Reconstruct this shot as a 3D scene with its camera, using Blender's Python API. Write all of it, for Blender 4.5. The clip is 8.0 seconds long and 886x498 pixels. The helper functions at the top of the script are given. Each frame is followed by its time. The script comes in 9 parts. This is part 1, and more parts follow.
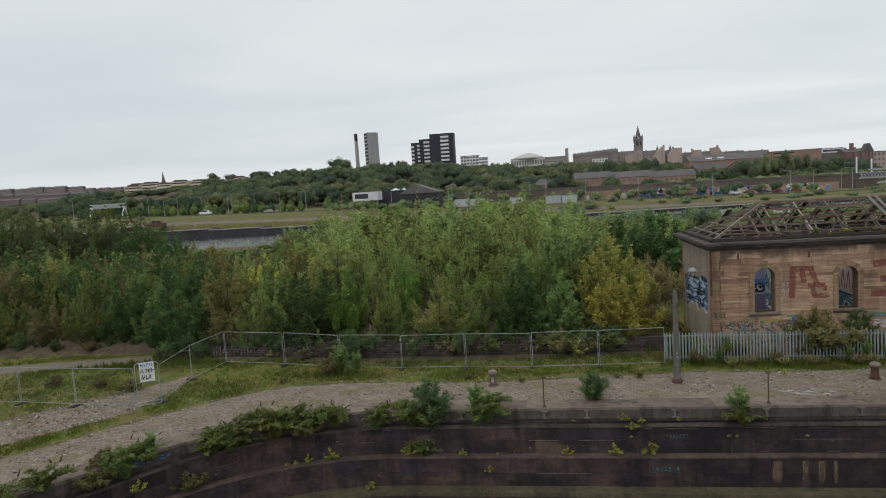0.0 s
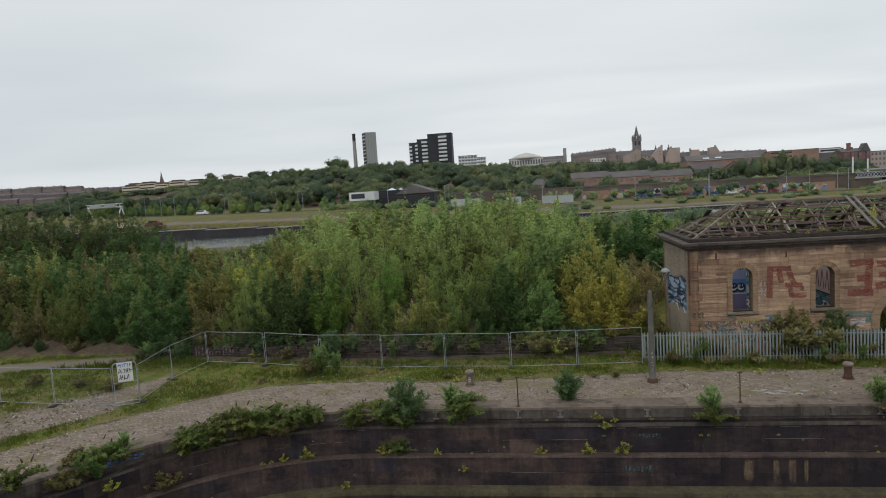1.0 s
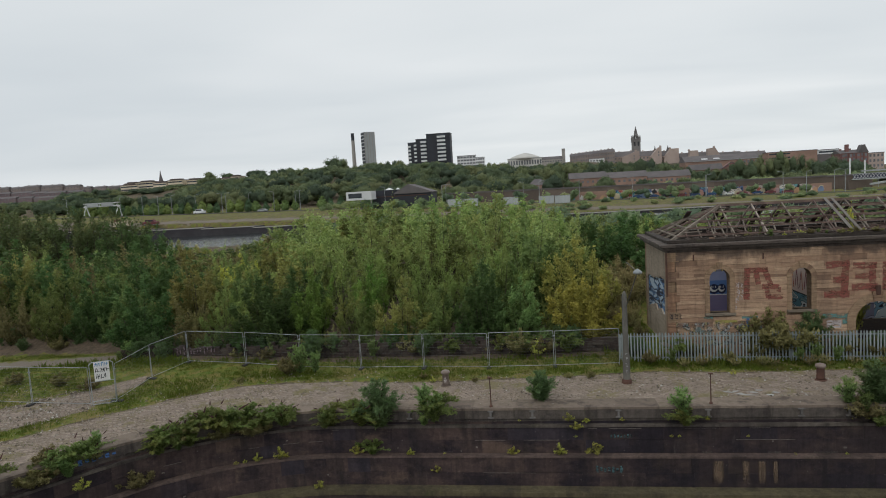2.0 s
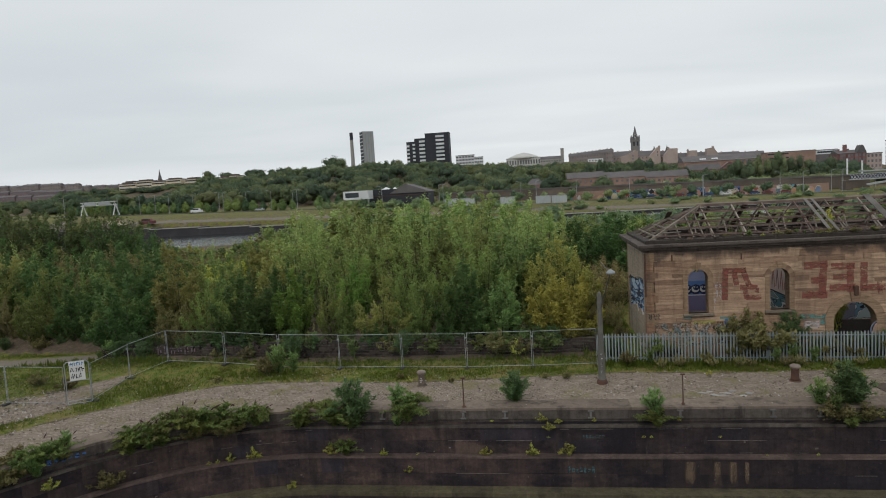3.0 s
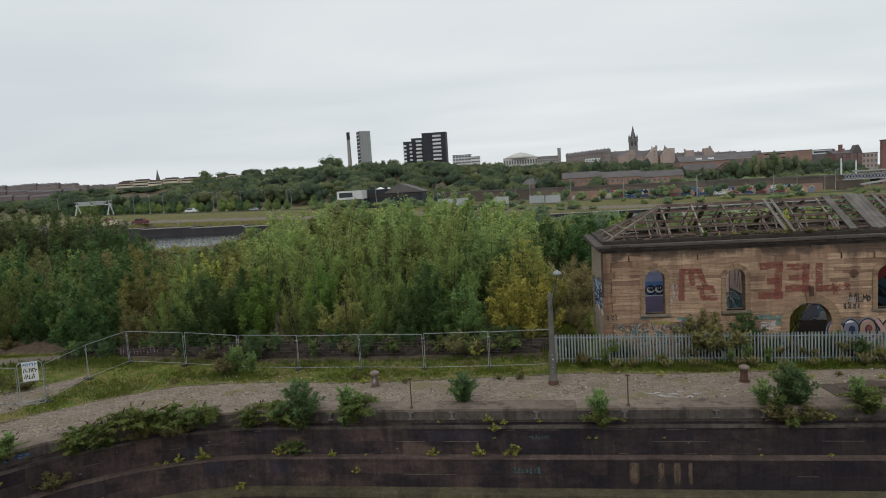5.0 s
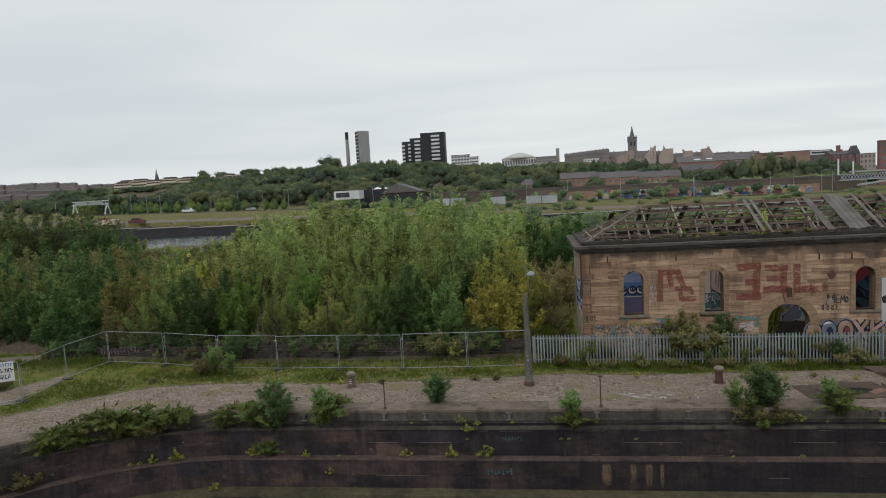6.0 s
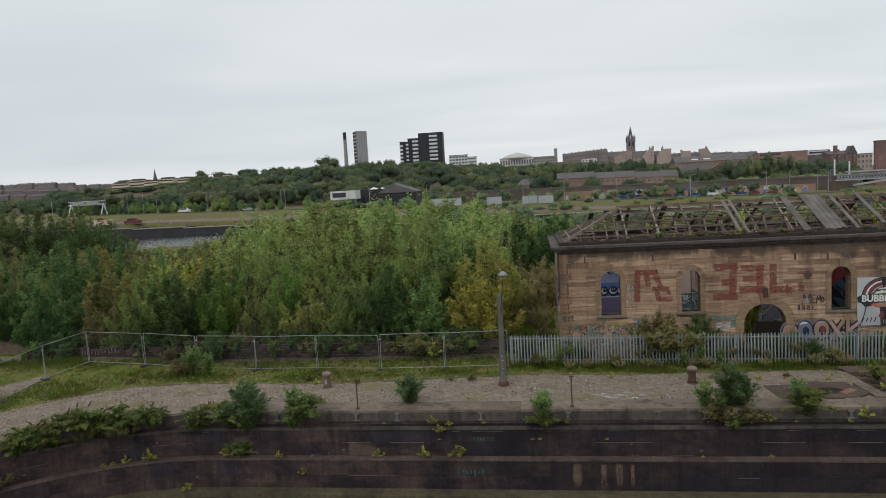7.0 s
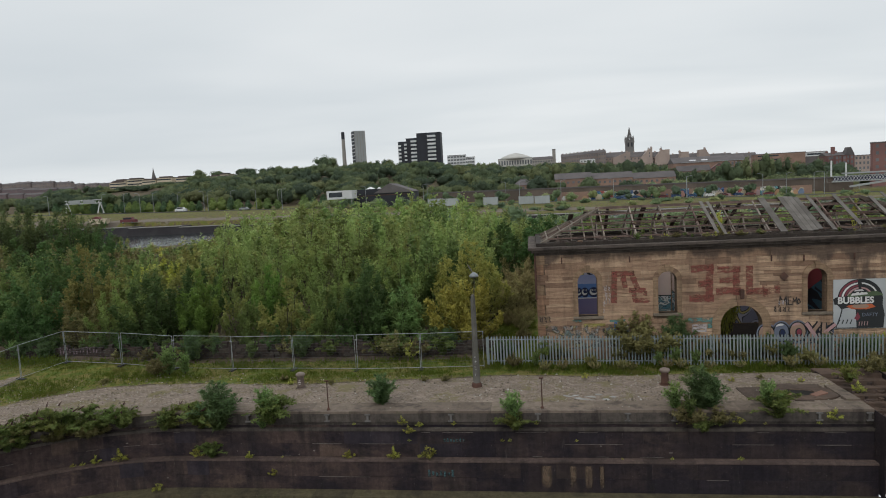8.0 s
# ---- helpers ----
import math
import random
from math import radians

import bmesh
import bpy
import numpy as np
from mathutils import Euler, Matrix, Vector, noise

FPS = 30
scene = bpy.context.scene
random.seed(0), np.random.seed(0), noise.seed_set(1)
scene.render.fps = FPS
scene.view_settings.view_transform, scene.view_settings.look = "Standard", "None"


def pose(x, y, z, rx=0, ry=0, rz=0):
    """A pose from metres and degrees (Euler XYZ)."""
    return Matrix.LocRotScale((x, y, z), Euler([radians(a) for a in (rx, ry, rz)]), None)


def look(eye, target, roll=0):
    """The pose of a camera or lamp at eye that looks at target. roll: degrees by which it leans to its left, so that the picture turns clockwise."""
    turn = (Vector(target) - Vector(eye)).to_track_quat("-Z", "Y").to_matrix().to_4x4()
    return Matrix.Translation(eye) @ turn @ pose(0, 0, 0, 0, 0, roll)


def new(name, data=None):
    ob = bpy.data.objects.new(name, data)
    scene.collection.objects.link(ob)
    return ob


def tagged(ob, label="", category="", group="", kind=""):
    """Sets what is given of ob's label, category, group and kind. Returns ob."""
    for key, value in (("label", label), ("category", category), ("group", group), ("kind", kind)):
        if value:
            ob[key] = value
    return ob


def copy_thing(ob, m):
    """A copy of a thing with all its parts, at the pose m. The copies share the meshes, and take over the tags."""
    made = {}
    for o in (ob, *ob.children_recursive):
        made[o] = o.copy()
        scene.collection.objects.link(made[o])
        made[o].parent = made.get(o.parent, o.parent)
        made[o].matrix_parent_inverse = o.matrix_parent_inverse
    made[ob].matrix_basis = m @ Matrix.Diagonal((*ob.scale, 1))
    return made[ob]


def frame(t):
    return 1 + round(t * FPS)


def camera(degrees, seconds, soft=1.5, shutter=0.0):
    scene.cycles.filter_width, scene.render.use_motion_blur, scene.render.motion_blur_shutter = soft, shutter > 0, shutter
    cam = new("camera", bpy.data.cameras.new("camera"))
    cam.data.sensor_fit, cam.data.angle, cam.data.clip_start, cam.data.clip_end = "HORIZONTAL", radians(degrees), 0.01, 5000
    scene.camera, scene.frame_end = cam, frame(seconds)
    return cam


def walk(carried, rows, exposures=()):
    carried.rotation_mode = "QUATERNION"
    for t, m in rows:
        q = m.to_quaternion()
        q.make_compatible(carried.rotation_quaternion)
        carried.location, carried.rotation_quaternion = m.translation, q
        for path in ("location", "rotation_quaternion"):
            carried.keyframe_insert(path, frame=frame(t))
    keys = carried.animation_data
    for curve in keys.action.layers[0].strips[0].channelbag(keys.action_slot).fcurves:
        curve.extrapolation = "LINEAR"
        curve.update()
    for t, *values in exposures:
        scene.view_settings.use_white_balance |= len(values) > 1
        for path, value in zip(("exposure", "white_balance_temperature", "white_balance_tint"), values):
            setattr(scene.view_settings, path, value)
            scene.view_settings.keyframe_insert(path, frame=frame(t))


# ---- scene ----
cam = camera(70.0, 8.0, 1.0)
PATH = [
    (0, (-0.324, -0.737, 9.364), (-0.621, 1.232, 9.179), -3.7),
    (0.5, (0.167, -0.72, 9.343), (-0.128, 1.25, 9.158), -3.7),
    (1, (0.717, -0.688, 9.329), (0.423, 1.282, 9.143), -3.7),
    (1.5, (1.267, -0.665, 9.318), (0.974, 1.304, 9.132), -3.6),
    (3, (2.912, -0.386, 9.245), (2.621, 1.584, 9.057), -3.4),
    (3.5, (3.442, -0.281, 9.228), (3.151, 1.689, 9.039), -3.4),
    (4, (3.961, -0.225, 9.202), (3.672, 1.745, 9.014), -3.4),
    (4.5, (4.512, -0.159, 9.177), (4.224, 1.811, 8.988), -3.4),
    (6, (6.126, 0.122, 9.122), (5.84, 2.092, 8.933), -3.3),
    (6.5, (6.666, 0.195, 9.084), (6.383, 2.165, 8.895), -3.3),
    (7, (7.232, 0.255, 9.072), (6.949, 2.226, 8.883), -3.3),
    (7.5, (7.808, 0.333, 9.057), (7.526, 2.304, 8.868), -3.2),
    (8, (8.367, 0.501, 9.024), (8.087, 2.472, 8.835), -3.1),
]
walk(cam, [(t, look(eye, target, roll)) for t, eye, target, roll in PATH])

# ---------- world, sun and exposure ----------
scene.view_settings.exposure = 0.0
world = bpy.data.worlds.new("overcast")
scene.world = world
world.use_nodes = True


class Nodes:
    """A short way to write node trees."""

    def __init__(self, tree):
        self.tree = tree
        tree.nodes.clear()

    def add(self, kind, **values):
        n = self.tree.nodes.new("ShaderNode" + kind)
        for k, v in values.items():
            if k in n.inputs:
                self.feed(n.inputs[k], v)
            elif k == "attribute_name":
                n.attribute_name = v
            elif k == "offset":
                n.offset = v
            elif k == "sky_type":
                n.sky_type = v
            elif k == "sun_disc":
                n.sun_disc = v
            elif k == "sun_elevation":
                n.sun_elevation = v
            elif k == "sun_rotation":
                n.sun_rotation = v
            else:
                raise KeyError(k)
        return n

    def feed(self, socket, v):
        if isinstance(v, bpy.types.NodeSocket):
            self.tree.links.new(v, socket)
        elif isinstance(v, (tuple, list)) and socket.type == "RGBA" and len(v) == 3:
            socket.default_value = (*v, 1)
        else:
            socket.default_value = v

    def math(self, op, a, b=0.0, c=None, clamp=False):
        n = self.tree.nodes.new("ShaderNodeMath")
        n.operation, n.use_clamp = op, clamp
        self.feed(n.inputs[0], a), self.feed(n.inputs[1], b)
        if c is not None:
            self.feed(n.inputs[2], c)
        return n.outputs[0]

    def mix(self, f, a, b, blend="MIX"):
        n = self.tree.nodes.new("ShaderNodeMix")
        n.data_type, n.blend_type = "RGBA", blend
        self.feed(n.inputs[0], f), self.feed(n.inputs[6], a), self.feed(n.inputs[7], b)
        return n.outputs[2]

    def step(self, v, lo, hi, a=0.0, b=1.0):
        n = self.tree.nodes.new("ShaderNodeMapRange")
        n.interpolation_type = "SMOOTHSTEP"
        for s, x in zip(n.inputs, (v, lo, hi, a, b)):
            self.feed(s, x)
        return n.outputs[0]

    def noise(self, vec, scale, detail=4.0, rough=0.55, dist=0.0):
        n = self.add("TexNoise", Vector=vec, Scale=scale, Detail=detail, Roughness=rough, Distortion=dist)
        return n.outputs[0]

    def scaled(self, vec, sx, sy, sz):
        n = self.add("Mapping", Vector=vec)
        n.inputs["Scale"].default_value = (sx, sy, sz)
        return n.outputs[0]

    def ramp(self, f, stops, constant=False):
        n = self.tree.nodes.new("ShaderNodeValToRGB")
        r = n.color_ramp
        r.interpolation = "CONSTANT" if constant else "LINEAR"
        while len(r.elements) < len(stops):
            r.elements.new(0.5)
        for e, (p, c) in zip(r.elements, stops):
            e.position, e.color = p, (*c, 1)
        self.feed(n.inputs[0], f)
        return n.outputs[0]


SUN_UP, SUN_TURN = radians(48), radians(200)
w = Nodes(world.node_tree)
sky = w.add("TexSky", sky_type="NISHITA", sun_disc=False, sun_elevation=SUN_UP, sun_rotation=SUN_TURN)
blue = w.add("Background", Color=sky.outputs[0], Strength=0.1)
way = w.add("TexCoord").outputs["Generated"]
sep = w.add("SeparateXYZ", Vector=way)
up = w.math("MAXIMUM", sep.outputs[2], 0.0)
# a deck of cloud: the way is carried up to a flat layer, so the banks flatten towards the horizon
high = w.math("ADD", up, 0.10)
deck = w.add("CombineXYZ", X=w.math("DIVIDE", sep.outputs[0], high), Y=w.math("DIVIDE", sep.outputs[1], high)).outputs[0]
n1 = w.noise(w.scaled(deck, 0.34, 0.62, 1), 1.0, 3.0, 0.45, 0.5)
n2 = w.noise(w.scaled(deck, 1.1, 2.0, 1), 1.0, 3.0, 0.45, 0.3)
cloud = w.math("ADD", w.math("MULTIPLY", n1, 0.84), w.math("MULTIPLY", n2, 0.16))
tone = w.ramp(cloud, [(0.32, (0.665, 0.710, 0.740)), (0.46, (0.730, 0.770, 0.792)), (0.58, (0.790, 0.822, 0.838)), (0.74, (0.850, 0.875, 0.886))])
# towards the west the deck is heavier and bluer, with a paler rift low over the hills
west = w.math("SUBTRACT", 1.0, w.step(sep.outputs[0], -0.72, 0.10))
tone = w.mix(w.math("MULTIPLY", west, w.step(up, 0.34, 0.06, 0.10, 0.62)), tone, (0.565, 0.620, 0.665))
rift = w.math("MULTIPLY", w.step(up, 0.012, 0.03), w.math("SUBTRACT", 1.0, w.step(up, 0.03, 0.075)))
patchy = w.step(w.noise(w.scaled(way, 3.0, 3.0, 22.0), 1.0, 3.0, 0.5), 0.42, 0.62)
tone = w.mix(w.math("MULTIPLY", w.math("MULTIPLY", rift, patchy), 0.75), tone, (0.80, 0.835, 0.855))
deck_light = w.add("Background", Color=tone, Strength=1.0)
both = w.add("MixShader", Fac=0.96)
w.feed(both.inputs[1], blue.outputs[0]), w.feed(both.inputs[2], deck_light.outputs[0])
w.feed(w.add("OutputWorld").inputs[0], both.outputs[0])

sun = new("sun", bpy.data.lights.new("sun", "SUN"))
sun.data.energy, sun.data.angle, sun.data.color = 0.7, radians(25), (1.0, 0.97, 0.92)
sun.matrix_world = pose(0, 0, 60, 90 - 48, 0, -200 + 180)

# ---------- materials ----------


def material(name, build, bump=None):
    m = bpy.data.materials.new(name)
    m.use_nodes = True
    n = Nodes(m.node_tree)
    out = n.add("OutputMaterial")
    n.feed(out.inputs[0], build(n))
    return m


def surface(n, colour, rough=0.85, metal=0.0, relief=None, depth=0.01, spec=0.3):
    b = n.add("BsdfPrincipled")
    n.feed(b.inputs["Base Color"], colour), n.feed(b.inputs["Roughness"], rough)
    n.feed(b.inputs["Metallic"], metal)
    b.inputs["Specular IOR Level"].default_value = spec
    if relief is not None:
        bump = n.add("Bump", Height=relief, Strength=0.8, Distance=depth)
        n.feed(b.inputs["Normal"], bump.outputs[0])
    return b.outputs[0]


def place_of(n):
    return n.add("NewGeometry").outputs["Position"]


def chance(n):
    return n.add("ObjectInfo").outputs["Random"]


def simple(name, a, b, scale=6.0, rough=0.8, metal=0.0, depth=0.004, vary=0.25, streak=False):
    """A surface that wavers between two colours at two scales, and from object to object."""
    def build(n):
        p = place_of(n)
        q = n.scaled(p, 3, 3, 0.35) if streak else p
        big = n.step(n.noise(q, scale * 0.25, 3), 0.35, 0.65)
        fine = n.noise(p, scale * 3, 5, 0.65)
        c = n.mix(n.math("ADD", n.math("MULTIPLY", big, 0.65), n.math("MULTIPLY", fine, 0.35)), a, b)
        hsv = n.add("HueSaturation", Color=c)
        n.feed(hsv.inputs["Value"], n.math("ADD", 1 - vary / 2, n.math("MULTIPLY", chance(n), vary)))
        return surface(n, hsv.outputs[0], rough, metal, fine, depth)
    return material(name, build)


def leaf_material(name, a, b, c, glow=0.30):
    """Leaves between three colours, leaf by leaf and plant by plant."""
    def build(n):
        g = n.add("NewGeometry")
        r = g.outputs["Random Per Island"]
        col = n.mix(n.math("ADD", 0.2, n.math("MULTIPLY", r, 0.6)), a, b)
        # plume tips brighter, insides and feet darker: shading put into the leaf colour
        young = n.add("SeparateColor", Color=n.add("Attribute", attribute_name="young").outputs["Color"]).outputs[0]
        patch = n.step(n.noise(g.outputs["Position"], 0.45, 3), 0.52, 0.72)
        col = n.mix(n.math("MULTIPLY", patch, 0.65), col, c)
        hsv = n.add("HueSaturation", Color=col)
        ch = chance(n)
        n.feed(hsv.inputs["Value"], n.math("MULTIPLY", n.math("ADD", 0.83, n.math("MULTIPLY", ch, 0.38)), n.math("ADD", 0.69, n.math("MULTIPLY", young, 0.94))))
        n.feed(hsv.inputs["Hue"], n.math("ADD", 0.476, n.math("MULTIPLY", ch, 0.03)))
        d = n.add("BsdfPrincipled", Roughness=0.55)
        n.feed(d.inputs["Base Color"], hsv.outputs[0])
        d.inputs["Specular IOR Level"].default_value = 0.12
        t = n.add("BsdfTranslucent", Color=hsv.outputs[0])
        m = n.add("MixShader", Fac=glow)
        n.feed(m.inputs[1], d.outputs[0]), n.feed(m.inputs[2], t.outputs[0])
        return m.outputs[0]
    return material(name, build)


def stone_wall_build(n, a, b, dark, stain, moss=0.0, bedding=0.55, sooty=False):
    p = place_of(n)
    ch = chance(n)
    grain = n.noise(p, 22, 5, 0.7)
    bed = n.step(n.noise(n.scaled(p, 1.0, 1.0, 8.5), 1.5, 5, 0.65), 0.38, 0.68)
    c = n.mix(ch, a, b)
    if bedding > 0.4:
        c = n.mix(n.step(ch, 0.89, 0.94), c, (0.245, 0.155, 0.105))
    c = n.mix(n.math("MULTIPLY", bed, bedding), c, dark)
    run = n.step(n.noise(n.scaled(p, 1.6, 1.6, 0.22), 1.0, 4, 0.6), 0.48, 0.70)
    c = n.mix(n.math("MULTIPLY", run, stain), c, (0.035, 0.028, 0.026))
    blot = n.step(n.noise(p, 0.9, 5, 0.7), 0.50, 0.66)
    c = n.mix(n.math("MULTIPLY", blot, stain * 0.75), c, dark)
    if bedding < 0.1:
        warm = n.step(n.noise(n.scaled(p, 0.7, 0.7, 1.3), 1.0, 5, 0.65), 0.56, 0.70)
        c = n.mix(n.math("MULTIPLY", warm, 0.5), c, (0.115, 0.080, 0.062))
        c = n.mix(n.math("MULTIPLY", n.step(ch, 0.84, 0.93), 0.85), c, (0.112, 0.076, 0.060))
        c = n.mix(n.math("MULTIPLY", n.math("SUBTRACT", 1.0, n.step(ch, 0.08, 0.16)), 0.7), c, (0.030, 0.028, 0.042))
        # broad dark patches, more of them towards the east
        east = n.step(n.add("SeparateXYZ", Vector=p).outputs[0], -9.0, 15.0)
        dark_patch = n.step(n.math("ADD", n.noise(n.scaled(p, 0.22, 0.22, 0.5), 1.0, 5, 0.65), n.math("MULTIPLY", east, 0.20)), 0.50, 0.70)
        c = n.mix(n.math("MULTIPLY", dark_patch, 0.72), c, (0.018, 0.014, 0.018))
        soot = n.step(n.noise(n.scaled(p, 0.40, 0.40, 0.75), 1.0, 6, 0.7), 0.40, 0.60)
        c = n.mix(n.math("MULTIPLY", soot, n.math("ADD", 0.35, n.math("MULTIPLY", n.step(ch, 0.2, 0.6), 0.5))), c, (0.015, 0.012, 0.018))
    if sooty:
        # soot that has run down from the cornice, in ragged tongues
        up = n.step(n.add("SeparateXYZ", Vector=p).outputs[2], 4.35, 5.45)
        tongue = n.step(n.math("ADD", n.noise(n.scaled(p, 0.75, 0.75, 0.25), 1.0, 5, 0.6), n.math("ADD", n.math("MULTIPLY", up, 0.34), n.math("MULTIPLY", n.step(n.add("SeparateXYZ", Vector=p).outputs[0], 18.0, 24.0), 0.22))), 0.66, 0.82)
        c = n.mix(n.math("MULTIPLY", tongue, 0.78), c, (0.075, 0.058, 0.050))
    pale = n.step(n.noise(n.scaled(p, 3.5, 3.5, 0.8), 1.0, 5, 0.7), 0.62, 0.78)
    c = n.mix(n.math("MULTIPLY", pale, 0.35 if bedding > 0.3 else 0.16), c, (0.36, 0.32, 0.27))
    if moss:
        m = n.step(n.noise(p, 1.3, 5, 0.7), 0.55, 0.75)
        c = n.mix(n.math("MULTIPLY", m, moss), c, (0.06, 0.075, 0.02))
    hsv = n.add("HueSaturation", Color=c)
    if bedding < 0.18:
        # wet streaks, lime runs and specks
        drip = n.noise(n.scaled(p, 5, 5, 0.5), 1.0, 5, 0.7)
        n.feed(hsv.inputs["Value"], n.math("MULTIPLY", n.math("ADD", 0.25, n.math("MULTIPLY", n.noise(p, 4.5, 6, 0.75), 1.5)), n.math("ADD", 0.45, n.math("MULTIPLY", drip, 1.1))))
        speck = n.step(n.noise(p, 13, 3, 0.6), 0.70, 0.76)
        hsv2 = n.mix(n.math("MULTIPLY", speck, 0.6), hsv.outputs[0], (0.24, 0.21, 0.19))
        return surface(n, hsv2, 0.85, 0, grain, 0.025)
    n.feed(hsv.inputs["Value"], n.math("ADD", 0.62, n.math("MULTIPLY", n.noise(p, 6, 5, 0.7), 0.76)))
    return surface(n, hsv.outputs[0], 0.9, 0, n.math("ADD", grain, n.math("MULTIPLY", bed, 1.0 if bedding > 0.3 else 0.0)), 0.025)


SANDSTONE = material("sandstone", lambda n: stone_wall_build(n, (0.565, 0.398, 0.268), (0.345, 0.220, 0.146), (0.225, 0.138, 0.098), 0.34, 0.0, 0.44, True))
END_STONE = material("pale_end_wall_stone", lambda n: stone_wall_build(n, (0.40, 0.335, 0.265), (0.30, 0.24, 0.185), (0.17, 0.13, 0.10), 0.42, 0.0, 0.48))
DRESSED = material("dressed_sandstone", lambda n: stone_wall_build(n, (0.37, 0.255, 0.165), (0.30, 0.205, 0.13), (0.17, 0.11, 0.07), 0.36))
RED_QUOIN = material("reddish_corner_stone", lambda n: stone_wall_build(n, (0.36, 0.215, 0.135), (0.27, 0.155, 0.10), (0.15, 0.088, 0.06), 0.42))
MORTAR = material("mortar", lambda n: stone_wall_build(n, (0.235, 0.165, 0.112), (0.19, 0.132, 0.09), (0.115, 0.078, 0.053), 0.45))
SILL = material("weathered_sill_stone", lambda n: stone_wall_build(n, (0.25, 0.21, 0.165), (0.19, 0.155, 0.12), (0.10, 0.078, 0.06), 0.5))
CORNICE = material("sooty_stone", lambda n: stone_wall_build(n, (0.13, 0.105, 0.09), (0.10, 0.082, 0.072), (0.06, 0.05, 0.045), 0.8, 0.2))
WALL_HEAD = material("mossy_wall_head", lambda n: stone_wall_build(n, (0.075, 0.062, 0.050), (0.045, 0.036, 0.030), (0.030, 0.024, 0.022), 0.6, 0.45, 0.15))
DOCK_STONE = material("wet_dock_stone", lambda n: stone_wall_build(n, (0.092, 0.062, 0.054), (0.062, 0.042, 0.040), (0.022, 0.017, 0.019), 0.92, 0.06, 0.06))
DOCK_LEDGE = material("dock_ledge_stone", lambda n: stone_wall_build(n, (0.140, 0.100, 0.086), (0.100, 0.071, 0.063), (0.050, 0.038, 0.036), 0.55, 0.2, 0.15))
DOCK_FACE = material("dark_coping_face", lambda n: stone_wall_build(n, (0.118, 0.100, 0.085), (0.074, 0.062, 0.055), (0.036, 0.030, 0.029), 0.75, 0.2, 0.15))
COPING = material("granite_coping", lambda n: stone_wall_build(n, (0.245, 0.195, 0.155), (0.155, 0.122, 0.098), (0.085, 0.066, 0.052), 0.68, 0.45, 0.2))
MOSSY = material("mossy_ledge_stone", lambda n: stone_wall_build(n, (0.115, 0.098, 0.055), (0.08, 0.068, 0.042), (0.045, 0.036, 0.026), 0.6, 0.5, 0.15))
RUBBLE_WALL = material("rubble_wall_stone", lambda n: stone_wall_build(n, (0.068, 0.049, 0.041), (0.040, 0.030, 0.026), (0.026, 0.021, 0.018), 0.8, 0.35, 0.1))
EARTH_STONE = simple("earthy_rubble", (0.13, 0.090, 0.068), (0.07, 0.05, 0.040), 6, 0.95)
GALVANISED = simple("galvanised_steel", (0.36, 0.38, 0.39), (0.22, 0.24, 0.245), 5, 0.5, 0.3, 0.001)
PALE_STEEL = simple("weathered_palisade_steel", (0.305, 0.345, 0.355), (0.20, 0.235, 0.24), 4, 0.6, 0.2, 0.001, 0.12, True)
RUST = simple("rusty_iron", (0.135, 0.070, 0.052), (0.08, 0.048, 0.040), 8, 0.8, 0.2)
IRON = simple("grey_iron", (0.20, 0.19, 0.18), (0.11, 0.10, 0.095), 10, 0.7, 0.3)
OLD_WOOD = simple("bleached_timber", (0.25, 0.215, 0.175), (0.095, 0.075, 0.06), 7, 0.9, 0, 0.004, 0.5, False)
WIRE = simple("dull_wire", (0.13, 0.14, 0.145), (0.08, 0.085, 0.09), 5, 0.6, 0.3, 0.001)
PALE_WOOD = simple("silvered_timber", (0.36, 0.31, 0.265), (0.20, 0.165, 0.14), 7, 0.9, 0, 0.004, 0.45)
ROTTEN = simple("rotten_dark_board", (0.105, 0.078, 0.068), (0.055, 0.042, 0.038), 6, 0.95, 0, 0.004, 0.5)
GREY_BOARD = simple("grey_roof_board", (0.19, 0.175, 0.16), (0.11, 0.098, 0.088), 5, 0.9, 0, 0.004, 0.4)
RED_WOOD = simple("painted_timber", (0.205, 0.140, 0.118), (0.095, 0.068, 0.058), 7, 0.9, 0, 0.004, 0.5)
BARK = simple("bark", (0.075, 0.062, 0.048), (0.04, 0.034, 0.026), 9, 0.95)
CONCRETE = simple("concrete", (0.36, 0.34, 0.315), (0.25, 0.235, 0.215), 3, 0.9, 0, 0.004, 0.2)
WHITE = simple("white_render", (0.72, 0.73, 0.73), (0.58, 0.59, 0.60), 0.6, 0.8, 0, 0.002, 0.15)
BLACK = simple("black_cladding", (0.035, 0.038, 0.048), (0.025, 0.027, 0.034), 0.5, 0.6, 0, 0.002, 0.2)
